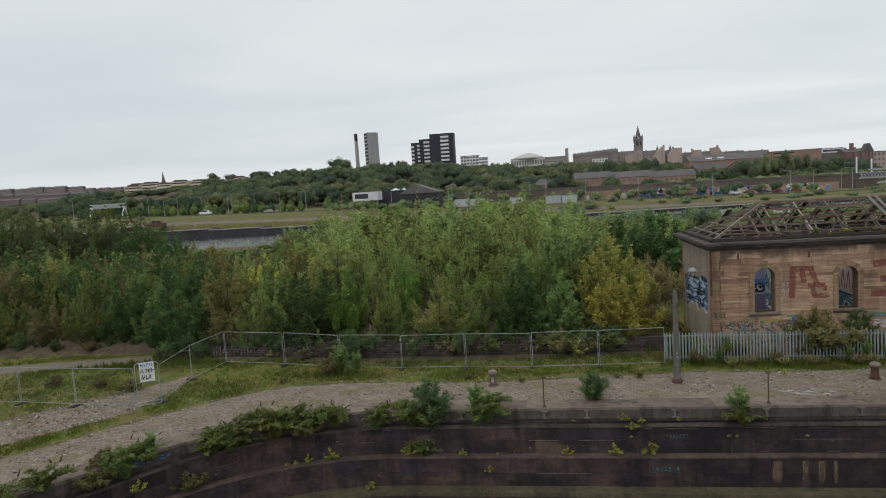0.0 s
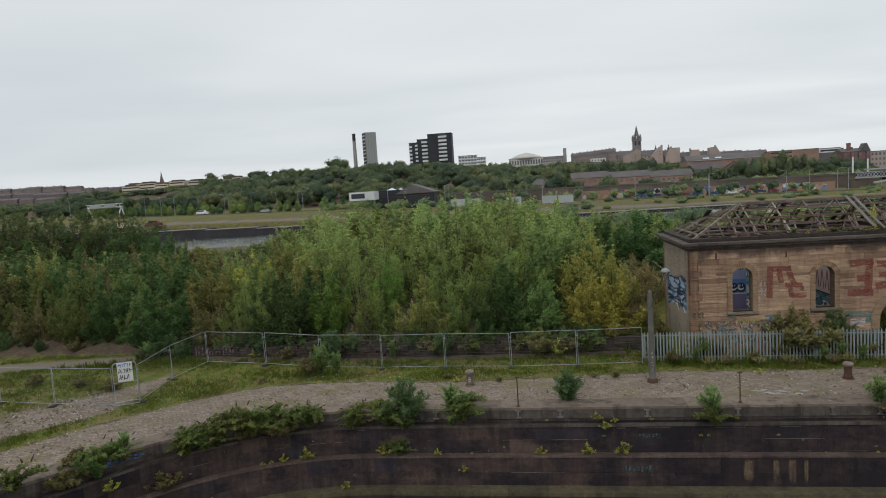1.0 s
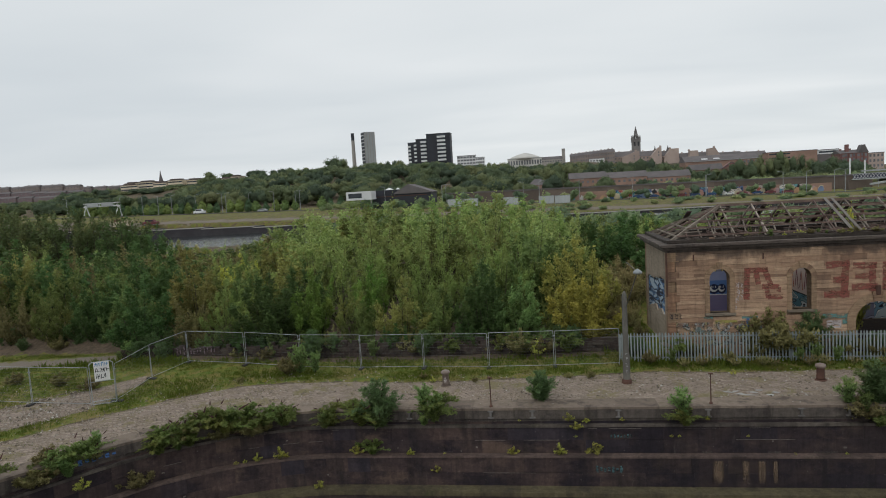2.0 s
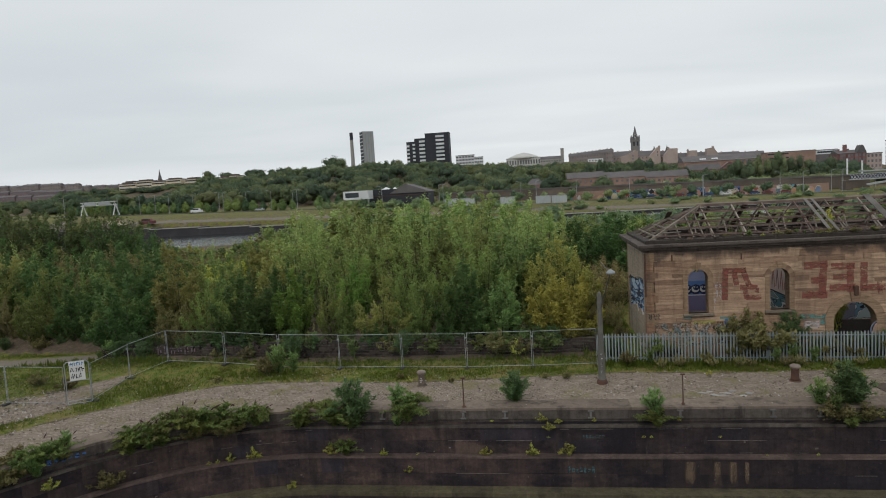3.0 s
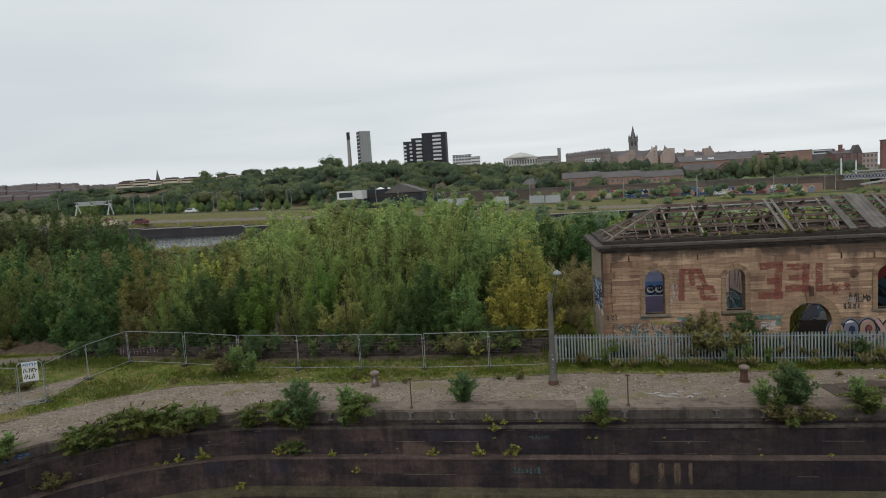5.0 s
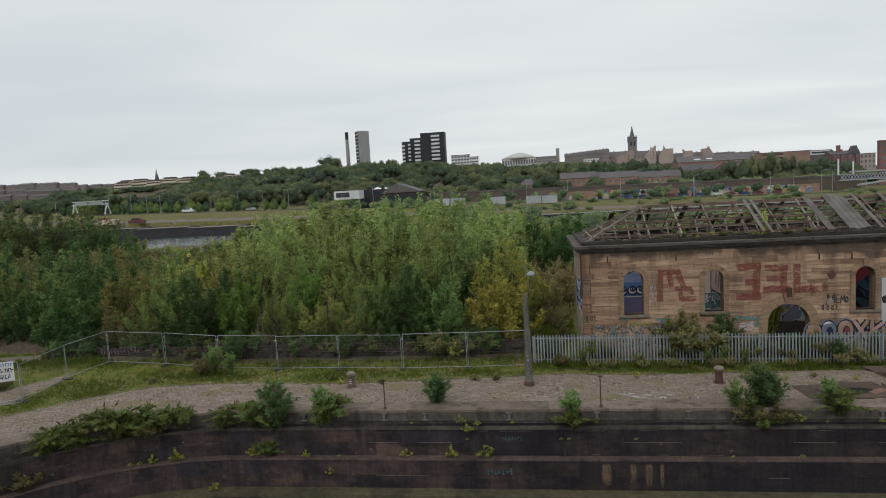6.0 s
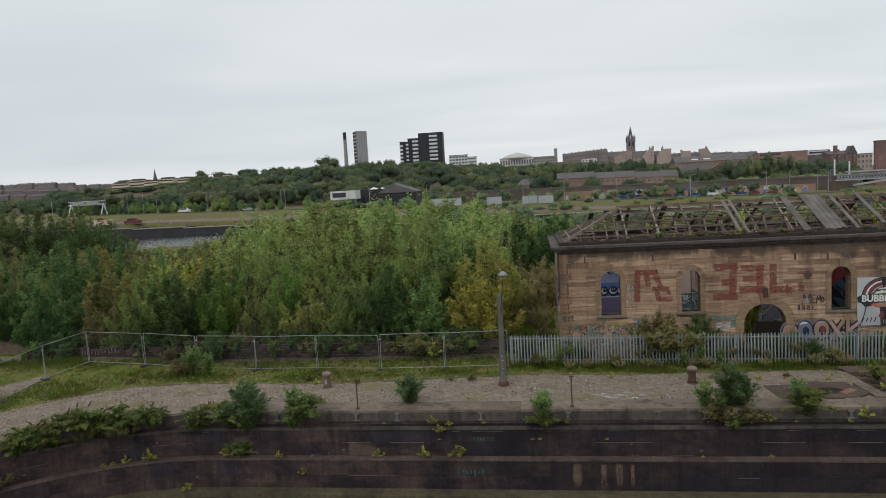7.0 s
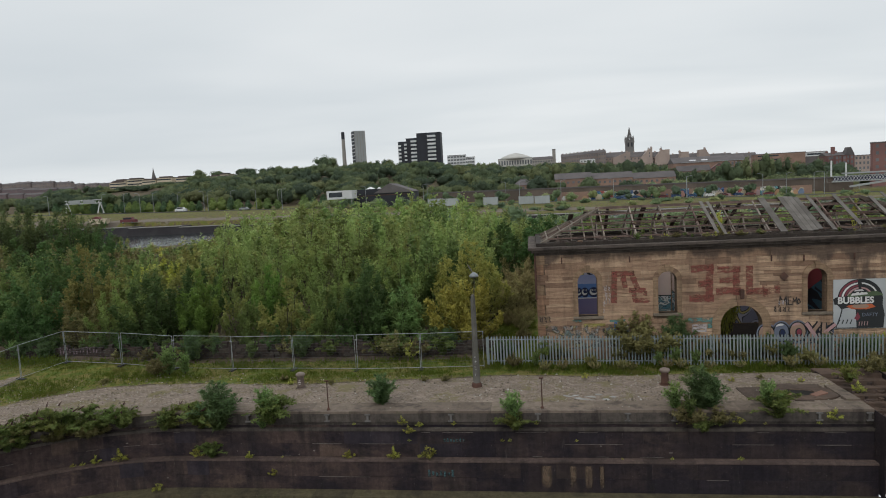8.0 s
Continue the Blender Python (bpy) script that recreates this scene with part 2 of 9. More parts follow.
LEAVES = {
    "willow": leaf_material("willow_leaves", (0.134, 0.200, 0.060), (0.196, 0.262, 0.078), (0.272, 0.295, 0.090)),
    "dark": leaf_material("dark_leaves", (0.046, 0.090, 0.031), (0.073, 0.124, 0.040), (0.104, 0.140, 0.044)),
    "deep": leaf_material("deep_green_leaves", (0.056, 0.080, 0.034), (0.090, 0.114, 0.043), (0.142, 0.138, 0.048)),
    "bright": leaf_material("bright_leaves", (0.090, 0.184, 0.040), (0.138, 0.240, 0.054), (0.182, 0.250, 0.062)),
    "green": leaf_material("green_leaves", (0.096, 0.162, 0.054), (0.147, 0.212, 0.071), (0.195, 0.225, 0.074)),
    "olive": leaf_material("olive_leaves", (0.098, 0.138, 0.044), (0.142, 0.178, 0.054), (0.208, 0.210, 0.060)),
    "yellow": leaf_material("yellow_leaves", (0.262, 0.278, 0.060), (0.370, 0.362, 0.070), (0.20, 0.235, 0.064)),
    "ochre": leaf_material("ochre_leaves", (0.166, 0.176, 0.057), (0.228, 0.226, 0.066), (0.150, 0.174, 0.058)),
    "rusty": leaf_material("rusty_leaves", (0.135, 0.132, 0.058), (0.185, 0.168, 0.068), (0.15, 0.16, 0.064)),
    "bramble": leaf_material("bramble_leaves", (0.074, 0.112, 0.035), (0.122, 0.155, 0.044), (0.195, 0.186, 0.052)),
    "buddleia": leaf_material("buddleia_leaves", (0.060, 0.106, 0.045), (0.090, 0.140, 0.056), (0.136, 0.172, 0.060)),
    "lime": leaf_material("lime_leaves", (0.250, 0.275, 0.060), (0.340, 0.345, 0.072), (0.20, 0.22, 0.060)),
    "gold": leaf_material("golden_ochre_leaves", (0.222, 0.232, 0.064), (0.292, 0.286, 0.074), (0.180, 0.212, 0.062)),
    "straw": leaf_material("dry_stalk_leaves", (0.190, 0.170, 0.078), (0.255, 0.222, 0.100), (0.135, 0.150, 0.060)),
    "birch": leaf_material("birch_leaves", (0.176, 0.250, 0.086), (0.248, 0.305, 0.102), (0.318, 0.316, 0.102)),
}
GRASS = leaf_material("grass_blades", (0.108, 0.176, 0.026), (0.172, 0.208, 0.038), (0.262, 0.215, 0.080), 0.45)


def far_leaf_build(n, gain=1.0, vivid=1.0):
    g = n.add("NewGeometry")
    tree = n.add("SeparateColor", Color=n.add("Attribute", attribute_name="tree").outputs["Color"])
    # tones lightened and blued: haze is put into the leaf colour
    c = n.ramp(tree.outputs[0], [(0.0, (0.086, 0.126, 0.078)), (0.4, (0.140, 0.190, 0.098)), (0.75, (0.186, 0.230, 0.108)), (1.0, (0.236, 0.256, 0.118))])
    hsv = n.add("HueSaturation", Color=c, Saturation=vivid)
    n.feed(hsv.inputs["Value"], n.math("ADD", 0.82 * gain, n.math("MULTIPLY", g.outputs["Random Per Island"], 0.36 * gain)))
    fine = n.noise(g.outputs["Position"], 0.75, 4, 0.7)
    hue = n.add("HueSaturation", Color=hsv.outputs[0], Value=n.math("ADD", 0.7, n.math("MULTIPLY", fine, 0.6)))
    d = n.add("BsdfPrincipled", Roughness=0.8)
    n.feed(d.inputs["Base Color"], hue.outputs[0])
    bump = n.add("Bump", Height=fine, Strength=1.0, Distance=1.6)
    n.feed(d.inputs["Normal"], bump.outputs[0])
    t = n.add("BsdfTranslucent", Color=hsv.outputs[0])
    m = n.add("MixShader", Fac=0.38)
    n.feed(m.inputs[1], d.outputs[0]), n.feed(m.inputs[2], t.outputs[0])
    return m.outputs[0]


FAR_LEAVES = material("wood_leaves", far_leaf_build)
YOUNG_LEAVES = material("young_tree_leaves", lambda n: far_leaf_build(n, 1.75))
ROW_LEAVES = material("street_tree_leaves", lambda n: far_leaf_build(n, 1.55, 1.3))


def ground_build(n):
    p = place_of(n)
    a = n.add("Attribute", attribute_name="zone")
    z = n.add("SeparateColor", Color=a.outputs["Color"])
    big, mid, fine = n.noise(p, 0.35, 4), n.noise(p, 2.2, 5, 0.65), n.noise(p, 17, 4, 0.7)
    earth = n.mix(n.step(n.noise(p, 3.5, 6, 0.75), 0.35, 0.65), (0.135, 0.100, 0.070), (0.070, 0.054, 0.038))
    # old stone setts, laid in rows, with gravel and dirt between
    wob = n.add("TexNoise", Vector=p, Scale=2.4, Detail=3.0).outputs["Color"]
    q = n.add("Mapping", Vector=n.mix(0.11, p, wob), Rotation=(0, 0, 0.14)).outputs[0]
    rows = n.add("TexBrick", Vector=n.scaled(q, 1, 1, 0), Scale=1.0, offset=0.5)
    for key, value in (("Color1", (0, 0, 0, 1)), ("Color2", (1, 1, 1, 1)), ("Mortar", (0.5, 0.5, 0.5, 1)), ("Mortar Size", 0.02), ("Mortar Smooth", 0.5), ("Brick Width", 0.23), ("Row Height", 0.13)):
        rows.inputs[key].default_value = value
    gap = n.math("SUBTRACT", 1.0, rows.outputs["Fac"])
    tint = n.add("SeparateColor", Color=rows.outputs["Color"]).outputs[0]
    sett = n.mix(n.math("ADD", n.math("MULTIPLY", tint, 0.6), n.math("MULTIPLY", n.noise(p, 5, 4, 0.7), 0.4)), (0.37, 0.30, 0.245), (0.165, 0.130, 0.108))
    sett = n.mix(n.math("MULTIPLY", n.step(gap, 0.9, 0.1), n.math("ADD", 0.22, n.math("MULTIPLY", n.step(n.noise(p, 1.3, 3), 0.4, 0.6), 0.5))), sett, (0.072, 0.058, 0.042))
    sett = n.mix(n.math("MULTIPLY", n.step(mid, 0.52, 0.72), 0.75), sett, (0.215, 0.170, 0.128))
    sett = n.mix(n.math("MULTIPLY", n.step(n.noise(p, 0.8, 6, 0.75), 0.46, 0.60), 0.8), sett, n.mix(n.step(n.noise(p, 9, 4, 0.75), 0.35, 0.65), (0.075, 0.056, 0.040), (0.33, 0.265, 0.20)))
    sett = n.mix(n.math("MULTIPLY", n.step(n.noise(p, 0.55, 6, 0.75), 0.52, 0.62), 0.7), sett, n.mix(fine, (0.13, 0.12, 0.045), (0.20, 0.17, 0.07)))
    sett = n.mix(n.math("MULTIPLY", n.step(fine, 0.66, 0.78), 0.5), sett, (0.36, 0.33, 0.29))
    lawn = n.mix(n.step(mid, 0.35, 0.65), (0.078, 0.128, 0.016), (0.168, 0.156, 0.030))
    lawn = n.mix(n.math("MULTIPLY", n.step(n.noise(p, 0.42, 5, 0.7), 0.47, 0.58), 0.75), lawn, (0.185, 0.148, 0.052))
    lawn = n.mix(n.math("MULTIPLY", n.step(fine, 0.5, 0.75), 0.45), lawn, (0.06, 0.075, 0.02))
    bare = n.step(n.noise(n.scaled(p, 0.8, 1.5, 1), 0.7, 6, 0.7), 0.54, 0.66)
    lawn = n.mix(n.math("MULTIPLY", bare, 0.3), lawn, n.mix(fine, (0.15, 0.115, 0.075), (0.215, 0.175, 0.12)))
    track = n.mix(fine, (0.13, 0.108, 0.085), (0.235, 0.20, 0.165))
    jag = n.math("MULTIPLY", n.math("SUBTRACT", n.noise(p, 1.1, 6, 0.7), 0.5), 1.9)
    c = n.mix(n.step(n.math("ADD", z.outputs[1], jag), 0.4, 0.6), earth, sett)
    c = n.mix(n.step(n.math("ADD", z.outputs[0], jag), 0.4, 0.6), c, lawn)
    c = n.mix(n.step(n.math("ADD", z.outputs[2], jag), 0.4, 0.6), c, track)
    rel = n.math("ADD", n.math("MULTIPLY", gap, 0.5), n.math("ADD", fine, n.math("MULTIPLY", mid, 0.6)))
    return surface(n, c, 0.95, 0, rel, 0.03)


GROUND = material("quay_ground", ground_build)


def water_build(n):
    p = place_of(n)
    r = n.noise(n.scaled(p, 0.5, 1.5, 1), 1.0, 4, 0.6)
    return surface(n, (0.03, 0.04, 0.042), 0.08, 0, r, 0.05, 0.5)


WATER = material("river_water", water_build)


def graffiti_build(n, scale, base):
    """Sprayed shapes in flat colours over one another."""
    p = place_of(n)
    q = n.scaled(p, 1, 0.3, 1)
    wob = n.add("TexNoise", Vector=q, Scale=0.8 * scale, Detail=2.0)
    v = n.add("TexVoronoi", Vector=n.mix(0.35, q, wob.outputs["Color"]), Scale=1.6 * scale)
    col = n.ramp(n.add("SeparateColor", Color=v.outputs["Color"]).outputs[0], [
        (0.0, base), (0.22, (0.05, 0.11, 0.28)), (0.36, (0.55, 0.55, 0.54)), (0.5, (0.03, 0.03, 0.035)),
        (0.6, (0.12, 0.30, 0.33)), (0.72, (0.42, 0.12, 0.10)), (0.82, (0.10, 0.16, 0.30)), (0.92, (0.62, 0.6, 0.56))], True)
    line = n.math("ABSOLUTE", n.math("SUBTRACT", n.noise(q, 2.3 * scale, 2), 0.5))
    col = n.mix(n.step(line, 0.012, 0.03), (0.02, 0.02, 0.025), col)
    col = n.mix(n.step(n.noise(p, 9, 4, 0.7), 0.58, 0.75), col, (0.2, 0.16, 0.13))
    return surface(n, col, 0.7)


GRAFFITI = material("sprayed_graffiti", lambda n: graffiti_build(n, 1.0, (0.09, 0.12, 0.2)))
FAR_GRAFFITI = material("mural_paint", lambda n: graffiti_build(n, 0.5, (0.46, 0.40, 0.36)))


def worn_paint(name, colour, lo=0.40, hi=0.58):
    def build(n):
        p = place_of(n)
        f = n.step(n.noise(n.scaled(p, 1.5, 1.5, 4), 2.2, 5, 0.7), lo, hi)
        s = surface(n, n.mix(n.noise(p, 6), colour, tuple(c * 0.75 for c in colour)), 0.8)
        m = n.add("MixShader", Fac=f)
        n.feed(m.inputs[1], n.add("BsdfTransparent").outputs[0]), n.feed(m.inputs[2], s)
        return m.outputs[0]
    return material(name, build)


RED_PAINT = worn_paint("faded_red_paint", (0.25, 0.085, 0.066), 0.30, 0.62)
WHITE_PAINT = worn_paint("white_spray", (0.50, 0.45, 0.44), 0.34, 0.56)
DIM_PAINT = worn_paint("dim_pinkish_spray", (0.20, 0.15, 0.17), 0.36, 0.60)
BLACK_PAINT = worn_paint("black_spray", (0.03, 0.03, 0.035), 0.3, 0.5)
TEAL_PAINT = worn_paint("teal_spray", (0.13, 0.26, 0.24), 0.36, 0.60)
OCHRE_PAINT = worn_paint("ochre_spray", (0.36, 0.32, 0.10), 0.35, 0.55)
BLUE_PAINT = worn_paint("blue_spray", (0.07, 0.15, 0.34), 0.3, 0.5)

# ---------- mesh helpers ----------


def part(name, bm, mat, parent=None, label="", smooth=False):
    """Links a bmesh as one mesh object, under a thing or a part."""
    me = bpy.data.meshes.new(name)
    bm.to_mesh(me), bm.free()
    return link(name, me, mat, parent, label, smooth)


def link(name, me, mat, parent=None, label="", smooth=False):
    for m in mat if isinstance(mat, (list, tuple)) else [mat]:
        if len(me.materials) < (len(mat) if isinstance(mat, (list, tuple)) else 1):
            me.materials.append(m)
    if smooth:
        me.polygons.foreach_set("use_smooth", [True] * len(me.polygons))
    ob = new(name, me)
    if parent is not None:
        ob.parent = parent
    if label:
        ob["label"] = label
    return ob


def thing(name, label, category, at=(0, 0, 0), turn=0.0, group="", kind=""):
    ob = new(name)
    ob.empty_display_size = 0.2
    ob.matrix_basis = pose(*at, 0, 0, turn)
    return tagged(ob, label, category, group, kind)


def box(bm, x0, x1, y0, y1, z0, z1, chamfer=0.0):
    r = bmesh.ops.create_cube(bm, size=1.0, matrix=Matrix.LocRotScale(((x0 + x1) / 2, (y0 + y1) / 2, (z0 + z1) / 2), None, (x1 - x0, y1 - y0, z1 - z0)))
    if chamfer:
        edges = {e for v in r["verts"] for e in v.link_edges}
        bmesh.ops.bevel(bm, geom=list(edges), offset=chamfer, segments=1, affect="EDGES")
    return bm


def rod(bm, a, b, r0, r1=None, n=6):
    a, b = Vector(a), Vector(b)
    d = b - a
    m = Matrix.Translation((a + b) / 2) @ d.to_track_quat("Z", "Y").to_matrix().to_4x4()
    bmesh.ops.create_cone(bm, cap_ends=True, segments=n, radius1=r0, radius2=r0 if r1 is None else r1, depth=d.length, matrix=m)
    return bm


def beam(bm, a, b, wide, deep):
    """A squared timber from a to b."""
    a, b = Vector(a), Vector(b)
    d = b - a
    m = Matrix.Translation((a + b) / 2) @ d.to_track_quat("Z", "Y").to_matrix().to_4x4() @ Matrix.Diagonal((wide, deep, d.length, 1))
    bmesh.ops.create_cube(bm, size=1.0, matrix=m)
    return bm


def prism(bm, outline, y0, y1):
    """A solid from an outline in x and z, from y0 to y1."""
    a = [bm.verts.new((x, y0, z)) for x, z in outline]
    b = [bm.verts.new((x, y1, z)) for x, z in outline]
    k = len(outline)
    bm.faces.new(a), bm.faces.new(b[::-1])
    for i in range(k):
        bm.faces.new((a[i - 1], b[i - 1], b[i], a[i]))
    bmesh.ops.recalc_face_normals(bm, faces=bm.faces)
    return bm


def lathe(bm, profile, at=(0, 0, 0), n=16):
    """A turned solid from (radius, height) pairs."""
    rings = []
    for r, z in profile:
        rings.append([bm.verts.new((at[0] + r * math.cos(2 * math.pi * k / n), at[1] + r * math.sin(2 * math.pi * k / n), at[2] + z)) for k in range(n)])
    for a, b in zip(rings, rings[1:]):
        for k in range(n):
            bm.faces.new((a[k - 1], a[k], b[k], b[k - 1]))
    bm.faces.new(rings[0][::-1]), bm.faces.new(rings[-1])
    return bm


def grid_mesh(name, verts, quads):
    me = bpy.data.meshes.new(name)
    me.from_pydata(verts, [], quads)
    me.update()
    return me


def smooth01(v, a, b):
    t = min(1.0, max(0.0, (v - a) / (b - a)))
    return t * t * (3 - 2 * t)


UNIT = bpy.data.meshes.new("block")
_b = box(bmesh.new(), -0.5, 0.5, -0.5, 0.5, -0.5, 0.5, 0.012)
_b.to_mesh(UNIT), _b.free()
BLOCKS = {}


def block(name, mat, parent, centre, size, turn=0.0, tip=0.0):
    """One stone: a chamfered block on shared mesh data."""
    if mat.name not in BLOCKS:
        BLOCKS[mat.name] = UNIT.copy()
        BLOCKS[mat.name].materials.append(mat)
    ob = new(name, BLOCKS[mat.name])
    ob.parent = parent
    ob.matrix_basis = Matrix.LocRotScale(centre, Euler((tip, 0, turn)), size)
    return ob


# ---------- the quay's edge: straight, then bending towards the dock's mouth ----------
BEND_X, BEND_R, EDGE_Y, BEND = -6.5, 11.5, 25.25, radians(53)


def edge(s):
    """The edge at s metres from the bend's start: positive to the east. Place and outward way."""
    if s >= 0:
        return Vector((BEND_X + s, EDGE_Y, 0)), Vector((0, 1, 0))
    arc = BEND_R * BEND
    a = min(-s, arc) / BEND_R
    p = Vector((BEND_X - BEND_R * math.sin(a), EDGE_Y - BEND_R + BEND_R * math.cos(a), 0))
    nrm = Vector((-math.sin(a), math.cos(a), 0))
    if -s > arc:
        p += (-s - arc) * Vector((-math.cos(BEND), -math.sin(BEND), 0))
    return p, nrm


END_S = 20.7 - BEND_X


def crest(x):
    """Height of the wooded hill's ground across the river."""
    return float(np.interp(x, [-1500, -600, -420, -340, -260, -180, -90, 0, 60, 160, 300, 700, 2500], [10, 3, 2, 17, 20, 22, 23, 16, 15, 6, 1, 1, 5]))


def height(x, y):
    if y < 118:
        z = 0.05 * math.sin(x * 0.9) * math.sin(y * 0.7) * smooth01(y, 34, 38)
        # the strip under the fences rises to the west and dips in the middle
        z += float(np.interp(x, [-26, -18.5, -14.8, -11.4, 6.0, 20.0, 30.0], [0.02, 0.20, 0.06, -0.12, -0.12, -0.34, -0.34])) * smooth01(y, 29.6, 31.5) * (1 - smooth01(y, 35, 37))
        # a low earth bank along the scrub's edge
        z += 0.75 * smooth01(y, 36.6, 38.4) * smooth01(-x, 20, 24)
        z += 0.12 * math.sin(x * 0.21 + 1) * smooth01(y, 40, 60)
        return z
    if y < 226:
        return -5.2 * smooth01(y, 118, 132)
    base = 1.2 - 0.023 * max(-450, min(300, x)) - 2.6 * (1 - smooth01(y, 222, 258))
    base = max(base, -1.6)
    start = 330 + 60 * smooth01(x, 0, 60)
    return base + crest(x) * smooth01(y, start, 590) + 18 * smooth01(y, 620, 770) * smooth01(x, -100, 60) * (1 - smooth01(x, 300, 450)) - 0.004 * max(0, y - 900)


def zones(x, y, d):
    """How much lawn, setts and gravel track there is at a place of the quay."""
    if 5.2 < x < 9.5 and 36 < y < 60:
        return (0.8, 0.0, 0.0)
    if y > 60 or y < 0:
        if 219 < y < 330:
            # the cleared bank across the river: straw-dry grass, bare earth and a pale service road
            bare = 1.0 - smooth01(abs(y - 238 - 0.02 * x), 2.5, 4.5)
            return (0.55 if y < 262 else 0.65, 0.2, bare)
        return (0.35, 0.0, 0.0)
    lawn = sett = track = 0.0
    inner = 4.3 + 0.3 * math.sin(x * 0.4)
    inner += 0.6 * smooth01(-x, 9, 14) + 0.75 * smooth01(x, 3.5, 7.5) - 0.2
    sett = 1.0 - smooth01(d, inner - 0.4, inner + 0.4)
    lawn = smooth01(d, inner - 0.3, inner + 0.5)
    if x < -16:
        # the yard inside the fence, with a track through it and rubble by its corner
        track = 0.85 * (1.0 - smooth01(abs(y - 34.6 - 0.18 * (x + 26)), 0.5, 1.6))
        s = -0.75 * (x + 20.6) + 0.66 * (y - 22.9)
        strip = (1 - smooth01(abs(s), 0.3, 0.8)) * smooth01(-x, 18, 19)
        rub = smooth01(s, 0.5, 1.0) * (1 - smooth01(s, 4.0, 5.4)) * smooth01(-x, 18.5, 20)
        sett = max(sett * (1 - strip), rub)
        lawn = max(lawn * (1 - rub), strip)
    if -20 < x < 5.2:
        lawn *= 1.0 - 0.9 * smooth01(y, 32.9, 33.9)
    elif x <= -20:
        lawn *= 1.0 - 0.95 * smooth01(y, 35.6, 36.8)
    return (lawn, sett, track)


def build_ground():
    ss = [-78 + 1.0 * k for k in range(0, 50)] + [-28 + 0.4 * k for k in range(0, 70)] + [0.3 * k for k in range(0, 91)]
    # the slot of the broken stair interrupts the quay for 2.6 m
    east = [29.8 + 0.5 * k for k in range(0, 40)]
    s = 50.0
    while s < 2600:
        east.append(s)
        s *= 1.12
    ds = [0.25 * k for k in range(0, 33)]
    while ds[-1] < 30:
        ds.append(ds[-1] + 0.6)
    while ds[-1] < 262:
        ds.append(ds[-1] + 2.5)
    while ds[-1] < 4200:
        ds.append(ds[-1] * 1.06)
    verts, quads, cols = [], [], []

    def sheet(stations, rows):
        first = len(verts)
        for s in stations:
            p, nrm = edge(s)
            for d in rows:
                q = p + nrm * d
                z = height(q.x, q.y)
                if d > 0.6:
                    z += 0.035 * noise.noise((q.x * 0.8, q.y * 0.8, 0)) + 0.012 * noise.noise((q.x * 3, q.y * 3, 5))
                verts.append((q.x, q.y, z))
                cols.append(zones(q.x, q.y, d))
        k = len(rows)
        for i in range(len(stations) - 1):
            for j in range(k - 1):
                a = first + i * k + j
                quads.append((a, a + 1, a + k + 1, a + k))

    sheet(ss + [END_S], ds)
    sheet([END_S, 29.8 - 0.01], [d for d in ds if d >= 5.0])
    sheet([29.79] + east, ds)
    # the far side of the dock, behind
    first = len(verts)
    for x in (-3000, -300, -60, -20, 20, 60, 300, 3000):
        for y in (-19, -22, -30, -60, -300, -3500):
            verts.append((x, y, 0.0)), cols.append((0.2, 0.8, 0.0))
    for i in range(7):
        for j in range(5):
            a = first + i * 6 + j
            quads.append((a, a + 6, a + 7, a + 1))
    me = grid_mesh("ground", verts, quads)
    at = me.color_attributes.new("zone", "FLOAT_COLOR", "POINT")
    at.data.foreach_set("color", [c for col in cols for c in (*col, 1.0)])
    ob = link("ground", me, GROUND, smooth=True)
    tagged(ob, "quay ground of worn setts, grass and bare earth", "ground", kind="structure")


build_ground()

# ---------- dock ----------
PROFILE = [(-0.9, -0.28), (-0.02, -0.3), (-0.02, -0.46), (-0.14, -0.47), (-0.14, -0.68), (0.02, -0.70), (0.02, -1.93), (0.32, -1.97), (0.32, -3.22),
           (0.95, -3.26), (0.95, -3.62), (1.6, -3.64), (1.6, -4.1), (2.35, -4.12), (2.35, -4.6), (3.1, -4.6), (3.1, -8.2)]


def sweep(bm, stations, profile):
    """Draws a profile of (metres into the dock, height) along the quay's edge."""
    rows = []
    for s in stations:
        p, nrm = edge(s)
        rows.append([bm.verts.new((p.x - nrm.x * o, p.y - nrm.y * o, z)) for o, z in profile])
    for a, b in zip(rows, rows[1:]):
        for k in range(len(profile) - 1):
            bm.faces.new((a[k], a[k + 1], b[k + 1], b[k]))
    return bm


